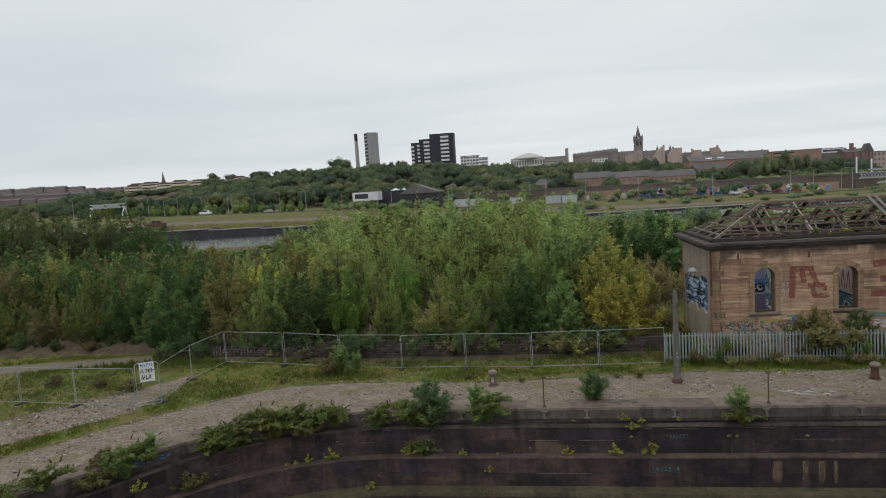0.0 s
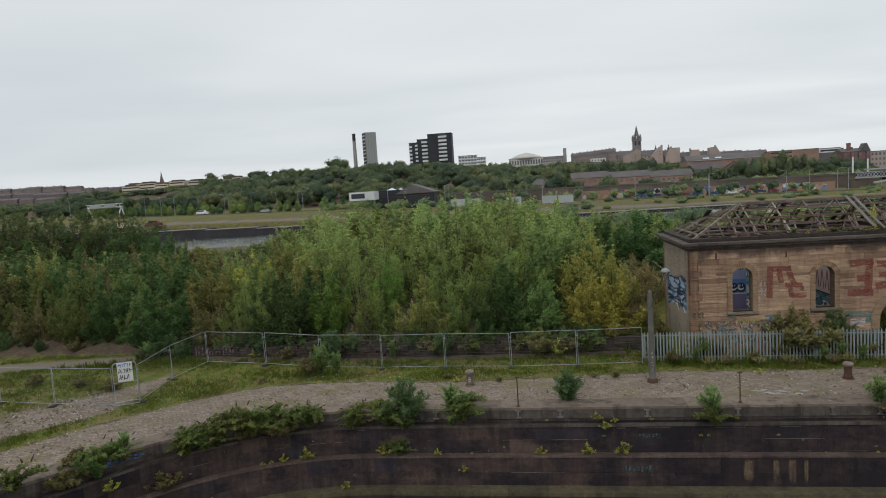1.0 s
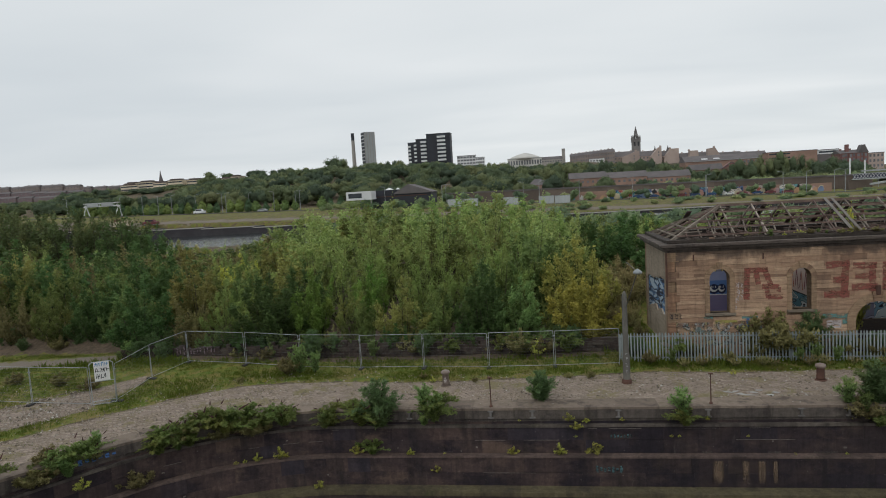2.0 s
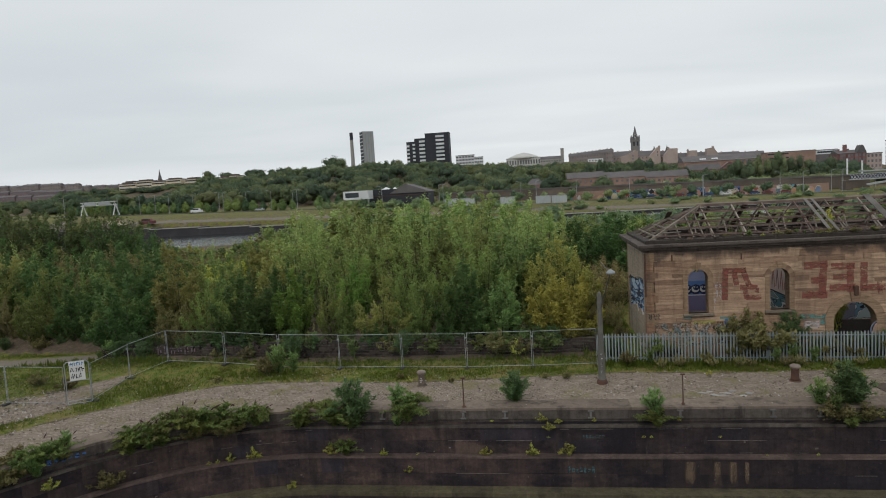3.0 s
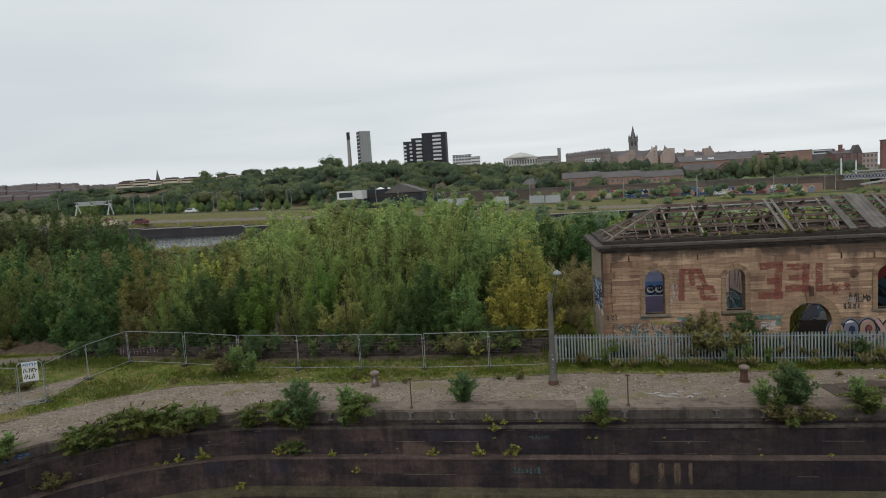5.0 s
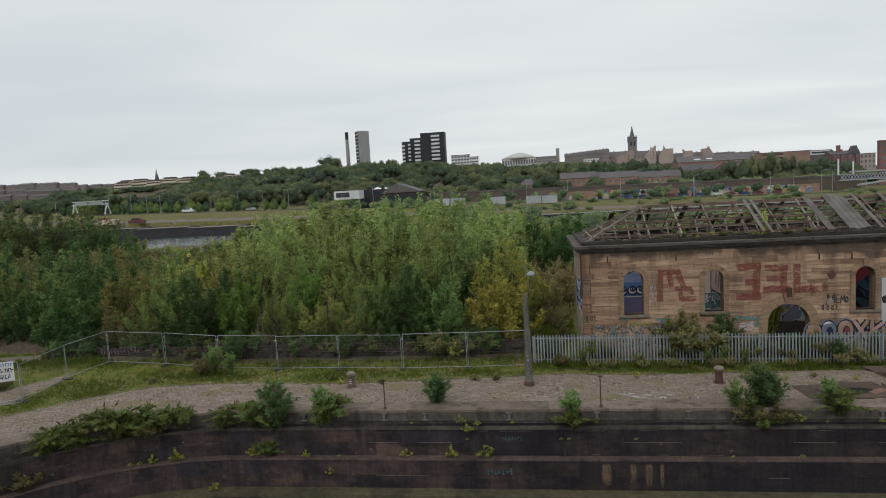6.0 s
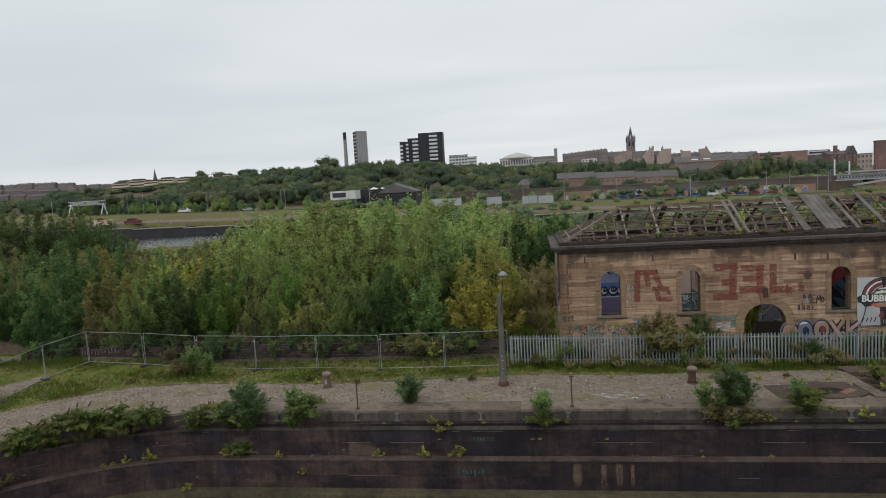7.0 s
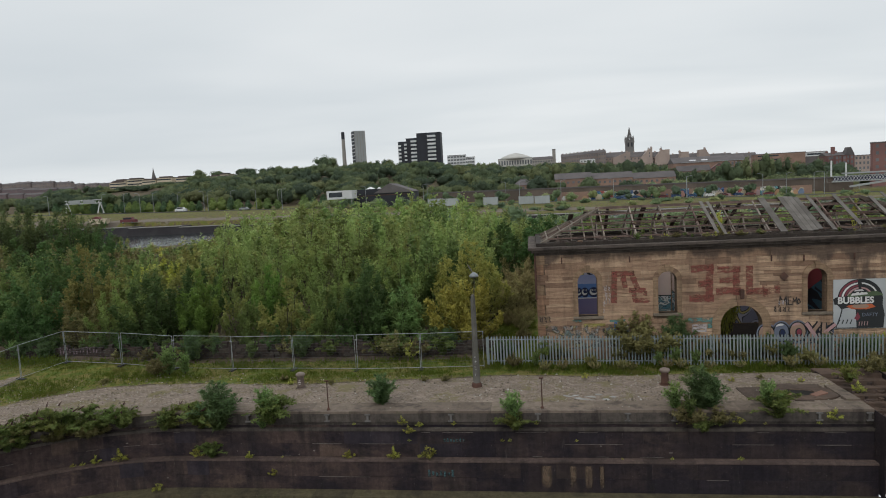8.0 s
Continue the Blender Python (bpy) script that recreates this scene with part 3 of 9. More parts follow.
def build_dock():
    west = [-78 + 2 * k for k in range(25)] + [-28 + 0.5 * k for k in range(57)]
    bm = sweep(bmesh.new(), west + [END_S], PROFILE)
    sweep(bm, [29.8, 40, 80], PROFILE)
    sweep(bm, [END_S, 29.8], PROFILE[8:])
    # the faces of the slot
    for x in (20.7, 23.3):
        prism(bm, [(x - 0.01, -3.1), (x - 0.01, 0), (x + 0.01, 0), (x + 0.01, -3.1)], EDGE_Y - 0.8, EDGE_Y + 5.0)
    wall = part("wall_dock", bm, DOCK_STONE)
    tagged(wall, "stepped dock wall of dark stained stone", "dock wall", kind="structure")
    bm = box(bmesh.new(), -70, 80, -20, -19, -8.2, 0)
    box(bm, 72, 73, -20, 26, -8.2, 0)
    tagged(part("wall_dock_south", bm, DOCK_STONE), "far wall of the stone dock", "dock wall", kind="structure")
    bm = box(bmesh.new(), -75, 80, -20, 26, -8.6, -8.2)
    tagged(part("floor_dock", bm, RUBBLE_WALL), "muddy floor of the empty dock", "dock floor", kind="structure")
    rnd = random.Random(4)

    def course(name, mat, out, z0, z1, thick, length, s0=-24.0):
        s = s0 + rnd.uniform(0, length)
        while s < END_S - 0.1:
            w = min(length * rnd.uniform(0.8, 1.2), END_S - s)
            if s < 0:
                w = min(w, 1.0)
            p, nrm = edge(s + w / 2)
            turn = math.atan2(-nrm.x, nrm.y)
            c = p - nrm * (out - thick / 2 + rnd.uniform(-0.007, 0.007))
            block(name, mat, wall, (c.x, c.y, (z0 + z1) / 2 + rnd.uniform(-0.006, 0.006)), (w - 0.003, thick, z1 - z0 - 0.004), turn)
            s += w

    course("coping_slab", COPING, 0.035, -0.07, 0.035, 1.05, 1.5)
    course("coping_face", DOCK_FACE, 0.02, -0.45, -0.07, 0.5, 1.5)
    course("packing_stone", DOCK_FACE, -0.05, -0.57, -0.46, 0.2, 0.45)
    course("packing_stone", DOCK_STONE, -0.06, -0.68, -0.57, 0.2, 0.4)
    course("wall_stone", DOCK_STONE, 0.055, -1.34, -0.80, 0.3, 1.6)
    course("wall_stone", DOCK_STONE, 0.05, -1.91, -1.34, 0.3, 1.5)
    course("string_stone", DOCK_FACE, 0.10, -0.80, -0.68, 0.35, 1.7)
    course("ledge_stone", DOCK_LEDGE, 0.41, -1.985, -1.91, 0.6, 1.7)
    course("wall_stone", DOCK_STONE, 0.375, -2.62, -1.985, 0.3, 1.6)
    course("wall_stone", DOCK_STONE, 0.38, -3.20, -2.62, 0.3, 1.6)
    course("ledge_stone", MOSSY, 1.0, -3.36, -3.18, 0.75, 1.8)
    course("ledge_stone", COPING, 1.75, -3.72, -3.56, 0.9, 1.8)
    # a broken stair in the slot, choked with rubble
    bm = bmesh.new()
    for k in range(14):
        y1 = EDGE_Y + 5.0 - k * 0.38
        box(bm, 20.72, 23.28, y1 - 0.42, y1 + (0.5 if k == 0 else 0), -3.1, -0.03 - k * 0.2, 0.02)
    st = part("dock_stair", bm, EARTH_STONE)
    tagged(st, "broken stone stair down into the dock", "stair", kind="structure")
    for k in range(260):
        y = rnd.uniform(EDGE_Y - 0.2, EDGE_Y + 4.8)
        z = -0.1 - (EDGE_Y + 5.0 - y) / 0.38 * 0.2
        r = rnd.uniform(0.06, 0.3)
        block("rubble_stone", (EARTH_STONE, DOCK_LEDGE, EARTH_STONE, RUBBLE_WALL)[k % 4], st, (rnd.uniform(20.9, 23.1), y, z + r * 0.3), (r * 1.6, r, r * 0.7), rnd.uniform(0, 3), rnd.uniform(-0.3, 0.3))


build_dock()


LIME = simple("lime_deposit", (0.20, 0.175, 0.16), (0.085, 0.072, 0.068), 14, 0.9)


def lime_lines():
    """Pale lime that has seeped out of the bed joints, and chips of it on the faces."""
    rnd = random.Random(63)
    wall = bpy.data.objects["wall_dock"]
    for k in range(46):
        s = rnd.uniform(-9, END_S - 1.5)
        z, out = rnd.choice(((-1.345, 0.062), (-1.345, 0.062), (-2.625, 0.39), (-0.86, 0.064), (-1.86, 0.062)))
        ln, tall = rnd.uniform(0.3, 1.5), rnd.uniform(0.012, 0.022)
        if s < 0.5:
            ln *= 0.5
        if k > 30:
            z, ln, tall = z - rnd.uniform(0.05, 0.5), rnd.uniform(0.04, 0.12), rnd.uniform(0.03, 0.07)
        p, nrm = edge(s + ln / 2)
        c = p - nrm * (out + 0.004)
        block("lime_seam", LIME, wall, (c.x, c.y, z), (ln, 0.012, tall), math.atan2(-nrm.x, nrm.y))


lime_lines()


def streak_build(n):
    p = place_of(n)
    f = n.step(n.noise(n.scaled(p, 2.6, 2.6, 0.9), 1.0, 5, 0.7), 0.34, 0.62)
    g = n.add("SeparateXYZ", Vector=n.add("TexCoord").outputs["Generated"])
    rim = n.step(n.math("ABSOLUTE", n.math("SUBTRACT", g.outputs[0], 0.5)), 0.5, 0.18)
    foot = n.step(g.outputs[2], 0.0, 0.45)
    m = n.add("MixShader", Fac=n.math("MULTIPLY", n.math("MULTIPLY", f, rim), n.math("MULTIPLY", foot, 0.85)))
    n.feed(m.inputs[1], n.add("BsdfTransparent").outputs[0])
    n.feed(m.inputs[2], surface(n, n.mix(n.noise(p, 5), (0.20, 0.142, 0.098), (0.12, 0.085, 0.062)), 0.9))
    return m.outputs[0]


STREAK = material("rusty_brown_streak", streak_build)


def dock_marks():
    wall = bpy.data.objects["wall_dock"]

    def mark(s, out, z0, z1, w, mat, name):
        p, nrm = edge(s)
        c = p - nrm * out
        ob = part(name, box(bmesh.new(), -w / 2, w / 2, -0.003, 0.003, z0, z1), mat, wall)
        ob.matrix_basis = Matrix.LocRotScale((c.x, c.y, 0), Euler((0, 0, math.atan2(-nrm.x, nrm.y))), None)

    for k in range(6):
        mark(-10.9 + 0.24 * k, 0.042, -0.36 + 0.05 * (k % 2), -0.14 - 0.04 * (k % 3), 0.14, BLUE_PAINT, "blue_scrawl")
    for k in range(7):
        mark(10.35 + 0.16 * k, 0.40, -2.58 + 0.06 * (k % 2), -2.30 - 0.05 * (k % 3), 0.1, TEAL_DIM, "teal_scrawl")
        mark(11.0 + 0.13 * k, 0.07, -1.25, -1.12 + 0.03 * (k % 2), 0.07, TEAL_DIM, "teal_scrawl")
    for s, w in ((15.06, 0.5), (16.1, 0.3), (16.7, 0.34), (17.2, 0.2)):
        mark(s, 0.405, -3.1, -2.1, w, STREAK, "rust_streak")


TEAL_DIM = worn_paint("dim_teal_spray", (0.07, 0.13, 0.14), 0.35, 0.6)
dock_marks()

bm = bmesh.new()
v = [bm.verts.new(c) for c in ((-2500, 112, -2.3), (2500, 112, -2.3), (2500, 219.5, -2.3), (-2500, 219.5, -2.3))]
bm.faces.new(v)
tagged(part("river_water", bm, WATER), "grey river water under an overcast sky", "river", kind="structure")

# ---------- the ruined pump house ----------
HX, HY, HW, HD, HH = 8.53, 33.55, 20.7, 6.7, 5.35
OPENINGS = [(2.57, 0.5, 2.05, 3.85), (6.53, 0.46, 2.12, 3.8), (10.07, 1.0, -0.3, 1.42), (13.62, 0.45, 2.0, 3.72), (17.5, 0.46, 2.05, 3.75)]
BACK = [(5.3, 0.55, 1.6, 3.6), (11.8, 0.55, 1.6, 3.6), (16.5, 0.55, 1.6, 3.6)]


def arched_wall(bm, length, thick, top, openings, y0):
    """A wall along x with round-headed openings right through it: (middle, half width, sill, spring)."""
    x = 0.0
    for cx, hw, sill, spring in openings:
        box(bm, x, cx - hw, y0, y0 + thick, -0.3, top)
        if sill > 0:
            box(bm, cx - hw, cx + hw, y0, y0 + thick, -0.3, sill)
        n = 12
        pts = [(cx - hw * math.cos(math.pi * k / n), spring + hw * math.sin(math.pi * k / n)) for k in range(n + 1)]
        for a, b in zip(pts, pts[1:]):
            prism(bm, [(a[0], a[1]), (b[0], b[1]), (b[0], top), (a[0], top)], y0, y0 + thick)
        x = cx + hw
    box(bm, x, length, y0, y0 + thick, -0.3, top)
    return bm


def half_gap(z, hw, spring, rim):
    """Half the width that an opening and its surround take at a height."""
    if z <= spring:
        return hw + rim
    r = hw + rim
    return math.sqrt(max(0, r * r - (z - spring) ** 2))


def build_pump_house():
    rnd = random.Random(11)
    h = thing("pump_house", "roofless sandstone dock pump house covered in graffiti", "building", (HX, HY, 0))
    front = part("front_wall", arched_wall(bmesh.new(), HW, 0.5, HH, OPENINGS, 0.0), MORTAR, h)
    part("back_wall", arched_wall(bmesh.new(), HW, 0.45, HH, BACK, HD - 0.45), DRESSED, h)
    # the end wall has fallen in under a slanting break
    ys = [0.9 + 0.52 * k for k in range(11)]
    over = [(y, 3.78 - 0.05 * k + rnd.uniform(-0.14, 0.14)) for k, y in enumerate(ys)]
    under = [(y, 1.95 - 0.04 * k + rnd.uniform(-0.18, 0.2)) for k, y in enumerate(ys)]
    bm = prism(bmesh.new(), [(0.5, HH), (HD - 0.45, HH), (HD - 0.45, -0.3), (6.1, -0.3), (6.12, 2.0)] + over[::-1] + [(0.95, 2.2), (0.9, -0.3), (0.5, -0.3)], -0.5, 0.0)
    bm.transform(Matrix(((0, -1, 0, 0), (1, 0, 0, 0), (0, 0, 1, 0), (0, 0, 0, 1))))
    bmesh.ops.recalc_face_normals(bm, faces=bm.faces)
    low = prism(bmesh.new(), [(0.9, -0.3)] + under + [(6.1, -0.3)], -0.5, 0.0)
    low.transform(Matrix(((0, -1, 0, 0), (1, 0, 0, 0), (0, 0, 1, 0), (0, 0, 0, 1))))
    bmesh.ops.recalc_face_normals(low, faces=low.faces)
    part("fallen_wall_foot", low, END_STONE, h)
    part("end_wall", bm, END_STONE, h)
    part("painted_infill", box(bmesh.new(), 0.08, 0.2, 0.9, 6.12, 1.0, 4.6), END_GRAFFITI, h, "blocked opening sprayed blue, white and black")
    part("end_wall", box(bmesh.new(), HW - 0.5, HW, 0.5, HD - 0.45, -0.3, HH), DRESSED, h)
    part("cross_wall", box(bmesh.new(), 8.1, 8.45, 0.5, HD - 0.45, -0.3, 4.6), DRESSED, h)
    part("cross_wall", box(bmesh.new(), 15.4, 15.75, 0.5, HD - 0.45, -0.3, 4.6), DRESSED, h)
    part("floor_slab", box(bmesh.new(), 0.5, HW - 0.5, 0.5, HD - 0.45, -0.3, 0.05), RUBBLE_WALL, h)
    # cornice in three steps with a lead-dark gutter
    bm = bmesh.new()
    for out, z0, z1 in ((0.10, HH - 0.04, HH + 0.10), (0.26, HH + 0.10, HH + 0.24), (0.40, HH + 0.24, HH + 0.40)):
        box(bm, -out, HW + out, -out, 0.55, z0, z1, 0.02), box(bm, -out, HW + out, HD - 0.5, HD + out, z0, z1, 0.02)
        box(bm, -out, 0.55, 0.56, HD - 0.51, z0, z1), box(bm, HW - 0.55, HW + out, 0.56, HD - 0.51, z0, z1)
    part("cornice", bm, CORNICE, h, "soot-black moulded stone cornice")
    bm = bmesh.new()
    box(bm, 0.02, HW - 0.02, 0.05, 0.5, HH + 0.40, HH + 0.58, 0.02), box(bm, 0.02, HW - 0.02, HD - 0.5, HD - 0.05, HH + 0.4, HH + 0.58, 0.02)
    box(bm, 0.02, 0.45, 0.5, HD - 0.5, HH + 0.4, HH + 0.56, 0.02), box(bm, HW - 0.45, HW - 0.02, 0.5, HD - 0.5, HH + 0.4, HH + 0.56, 0.02)
    part("blocking_course", bm, WALL_HEAD, h)
    for k in range(150):
        x, r = rnd.uniform(0.2, HW - 0.2), rnd.uniform(0.05, 0.17)
        block("loose_stone", (WALL_HEAD, RUBBLE_WALL, WALL_HEAD, CORNICE)[k % 4], h, (x, rnd.uniform(0.1, 0.5), HH + 0.58 + r * 0.2), (r * 2.2, r, r * 0.7), rnd.uniform(-0.5, 0.5), rnd.uniform(-0.2, 0.2))
    # face stones
    z, rows = 0.0, []
    while z < HH - 0.1:
        t = min(rnd.choice((0.13, 0.17, 0.20, 0.25, 0.30)), HH - 0.04 - z)
        rows.append((z, z + t))
        z += t
    for z0, z1 in rows:
        zm = (z0 + z1) / 2
        cuts = []
        for cx, hw, sill, spring in OPENINGS:
            rim = 0.42 if hw > 0.8 else 0.27
            if sill - 0.22 < zm and z0 < spring + hw + rim - 0.02:
                g = max(min(half_gap(zz, hw, spring, rim) for zz in (z0, z1)) - 0.03, half_gap(z0, hw, spring, 0.04) if z0 < spring + hw else 0.0)
                cuts.append((cx - g, cx + g))
        runs, x = [], 0.42
        for a, b in cuts:
            runs.append((x, a))
            x = b
        runs.append((x, HW - 0.42))
        for a, b in runs:
            if b - a < 0.12:
                continue
            n = max(1, round((b - a) / rnd.uniform(0.8, 1.5)))
            cutsx = sorted([a, b] + [a + (b - a) * (k + rnd.uniform(-0.38, 0.38)) / n for k in range(1, n)])
            for xa, xb in zip(cutsx, cutsx[1:]):
                block("stone", SANDSTONE, front, ((xa + xb) / 2, -0.012 + rnd.uniform(-0.012, 0.012), zm), (xb - xa - 0.008, 0.09, z1 - z0 - rnd.uniform(0.006, 0.017)))
    # long and short corner stones
    for k in range(10):
        z0 = k * 0.535
        ln = 0.62 if k % 2 else 0.40
        block("quoin", (DRESSED, RED_QUOIN)[k % 3 > 0], front, (ln / 2 - 0.04, 0.17, z0 + 0.265), (ln, 0.46, 0.52))
        block("quoin", DRESSED, front, (HW - ln / 2 + 0.04, 0.17, z0 + 0.265), (ln, 0.46, 0.52))
    # surrounds of the openings
    for cx, hw, sill, spring in OPENINGS:
        rim = 0.42 if hw > 0.8 else 0.26
        n = 9
        for k in range(n):
            bm = bmesh.new()
            a0, a1 = math.pi * k / n + 0.004, math.pi * (k + 1) / n - 0.004
            am = (a0 + a1) / 2
            r1 = hw + rim + (0.10 if k == n // 2 else 0.0)
            prism(bm, [(cx - hw * math.cos(a0), spring + hw * math.sin(a0)), (cx - hw * math.cos(am), spring + hw * math.sin(am)), (cx - hw * math.cos(a1), spring + hw * math.sin(a1)),
                       (cx - r1 * math.cos(a1), spring + r1 * math.sin(a1)), (cx - r1 * math.cos(am), spring + r1 * math.sin(am)), (cx - r1 * math.cos(a0), spring + r1 * math.sin(a0))], -0.10 - (0.04 if k == n // 2 else 0), 0.2)
            part("voussoir", bm, DRESSED, front)
        zz = max(sill, 0.0)
        steps = max(1, round((spring - zz) / 0.45))
        for k in range(steps):
            za, zb = zz + (spring - zz) * k / steps, zz + (spring - zz) * (k + 1) / steps
            for sgn in (-1, 1):
                xa, xb = sorted((cx + sgn * hw, cx + sgn * (hw + rim - 0.02)))
                block("jamb_stone", DRESSED, front, ((xa + xb) / 2, 0.05, (za + zb) / 2), (xb - xa, 0.29, zb - za - 0.008))
        if sill > 0:
            part("window_sill", box(bmesh.new(), cx - hw - 0.27, cx + hw + 0.27, -0.15, 0.3, sill - 0.15, sill, 0.02), SILL, front)
    # hood bracket over the arch
    part("bracket", box(bmesh.new(), 9.98, 10.2, -0.2, 0.0, 2.75, 3.25, 0.04), RUST, front)
    part("plinth", box(bmesh.new(), -0.06, 9.0, -0.1, 0.0, -0.3, 0.9, 0.02), DRESSED, front)
    # iron ties and a diamond plate on the wall
    for x, z in ((1.3, 5.0), (4.7, 4.95), (11.5, 4.75), (13.0, 4.7), (15.3, 4.7), (17.6, 4.7)):
        part("wall_tie", box(bmesh.new(), x - 0.03, x + 0.03, -0.12, -0.04, z - 0.16, z + 0.16, 0.01), RUST, front)
    part("tie_plate", prism(bmesh.new(), [(12.08, 3.6), (12.28, 3.82), (12.08, 4.04), (11.88, 3.82)], -0.12, -0.06), RUST, front)
    part("downpipe", rod(bmesh.new(), (-0.06, -0.1, 3.0), (-0.06, -0.1, 5.3), 0.05, n=8), RUST, front)
    build_roof(h, rnd)
    build_graffiti(front, h, rnd)


def build_roof(h, rnd):
    z0, z1, ym = HH + 0.45, 7.45, HD / 2
    left, right = 3.6, HW - 3.6

    def tone(k):
        return OLD_WOOD if k % 3 else RED_WOOD

    x, k = left, 0
    while x <= right + 0.1:
        t = thing("roof_truss", "", "", (x, 0, 0))
        t.parent = h
        jig = rnd.uniform(-0.04, 0.04)
        part("rafter", beam(bmesh.new(), (0, 0.3, z0), (jig, ym, z1), 0.065, 0.09), PALE_WOOD if k % 4 == 1 else (OLD_WOOD, RED_WOOD)[k % 2], t)
        if k not in (5, 8):
            part("rafter", beam(bmesh.new(), (0, HD - 0.3, z0), (jig, ym, z1), 0.065, 0.09), PALE_WOOD if k % 2 else OLD_WOOD, t)
        part("tie_beam", beam(bmesh.new(), (0, 0.3, z0), (0, HD - 0.3, z0), 0.08, 0.12), RED_WOOD, t)
        # slim struts spread from the middle of each rafter down to the tie
        for sgn in (-1, 1):
            ya = ym + sgn * (ym - 0.3) * 0.5
            zr = (z0 + z1) / 2
            for dy, w in ((0.95, 0.07), (-0.6, 0.07)):
                b = (rnd.uniform(-0.05, 0.05), ya + sgn * dy, z0 + 0.05)
                part("strut", beam(bmesh.new(), (0, ya, zr), b, w, w), PALE_WOOD, t)
            part("plate", box(bmesh.new(), -0.06, 0.06, ya - 0.09, ya + 0.09, zr - 0.1, zr + 0.06), RUST, t)
        x += 1.62
        k += 1
    part("ridge_board", beam(bmesh.new(), (left - 0.2, ym, z1 + 0.03), (right + 0.2, ym, z1 - 0.02), 0.05, 0.14), RED_WOOD, h)
    for f in (0.12, 0.32, 0.52, 0.76):
        zz, yy = z0 + (z1 - z0) * f + 0.09, 0.3 + (ym - 0.3) * f
        xa, xb = 0.2 + left * f, HW - 0.2 - left * f
        part("purlin", beam(bmesh.new(), (xa, yy, zz), (xb, yy, zz - 0.03), 0.06, 0.07), RED_WOOD, h)
        part("purlin", beam(bmesh.new(), (xa, HD - yy, zz), (xb, HD - yy, zz - 0.03), 0.08, 0.08), RED_WOOD, h)
        part("purlin", beam(bmesh.new(), (xa, yy, zz), (xa, HD - yy, zz), 0.08, 0.08), OLD_WOOD, h)
        part("purlin", beam(bmesh.new(), (xb, yy, zz), (xb, HD - yy, zz), 0.08, 0.08), RED_WOOD, h)
    for xs, xe in ((0.15, left), (HW - 0.15, right)):
        for ys in (0.25, HD - 0.25):
            part("hip_rafter", beam(bmesh.new(), (xs, ys, z0), (xe, ym, z1), 0.09, 0.16), OLD_WOOD, h)
        for f in (0.3, 0.5, 0.7, 0.85):
            d = abs(xe - xs) * f * (1 if xe > xs else -1)
            part("jack_rafter", beam(bmesh.new(), (xs + d, 0.3, z0), (xs + d, 0.3 + (ym - 0.3) * f, z0 + (z1 - z0) * f), 0.06, 0.1), tone(int(f * 10)), h)
            y = 0.3 + (HD - 0.6) * f
            g = 1 - abs(y - ym) / (ym - 0.3)
            part("jack_rafter", beam(bmesh.new(), (xs, y, z0), (xs + (xe - xs) * g, y, z0 + (z1 - z0) * g), 0.06, 0.1), tone(int(f * 7)), h)
    x = left + 0.5
    while x < right:
        if rnd.random() < 0.16:
            part("common_rafter", beam(bmesh.new(), (x, HD - 0.3, z0), (x + rnd.uniform(-0.1, 0.1), ym + 0.05, z1), 0.05, 0.08), tone(int(x * 7)), h)
        if rnd.random() < 0.08:
            f = rnd.uniform(0.4, 1.0)
            part("common_rafter", beam(bmesh.new(), (x, 0.3, z0), (x + rnd.uniform(-0.3, 0.1), 0.3 + (ym - 0.3) * f, z0 + (z1 - z0) * f), 0.05, 0.08), tone(int(x * 5)), h)
        x += 0.52
    # what is left on the back slope: rotten boards and broken laths
    x = left - 1.6
    while x < right + 1.8:
        w = rnd.uniform(0.16, 0.3)
        if rnd.random() < 0.5:
            f0, f1 = sorted((rnd.uniform(0.0, 0.6), rnd.uniform(0.35, 1.0)))
            ys, yt = HD - 0.3 - (ym - 0.3) * f0, HD - 0.3 - (ym - 0.3) * f1
            part("rotten_board", beam(bmesh.new(), (x, ys, z0 + (z1 - z0) * f0 + 0.14), (x + rnd.uniform(-0.15, 0.15), yt, z0 + (z1 - z0) * f1 + 0.14), w, 0.03), ROTTEN, h)
        x += w + rnd.uniform(0.02, 0.25)
    for f in (0.2, 0.42, 0.62, 0.86):
        for side in (0, 1):
            x = left * f + 0.3
            while x < HW - left * f - 0.6:
                ln = rnd.uniform(0.7, 2.6)
                yy, zz = 0.3 + (ym - 0.3) * f, z0 + (z1 - z0) * f + 0.12
                if rnd.random() < (0.55 if side else 0.35):
                    ys = HD - yy if side else yy
                    part("lath", beam(bmesh.new(), (x, ys, zz), (x + ln, ys + rnd.uniform(-0.12, 0.12), zz + rnd.uniform(-0.14, 0.03)), 0.035, 0.05), ROTTEN if rnd.random() < 0.6 else PALE_WOOD, h)
                x += ln + rnd.uniform(0.2, 1.0)
    # the boards that are left on the front slope
    for xa, wide, f0, f1 in ((9.15, 0.17, 0.02, 0.98), (9.5, 0.15, 0.0, 0.96), (12.28, 0.34, 0.02, 1.0), (13.25, 0.24, 0.03, 1.0), (13.5, 0.24, 0.02, 1.0),
                            (13.75, 0.24, 0.03, 0.99), (14.0, 0.24, 0.05, 0.97), (14.62, 0.18, 0.0, 1.0), (15.95, 0.2, 0.12, 1.0), (17.6, 0.2, 0.0, 0.9), (18.3, 0.16, 0.1, 1.0)):
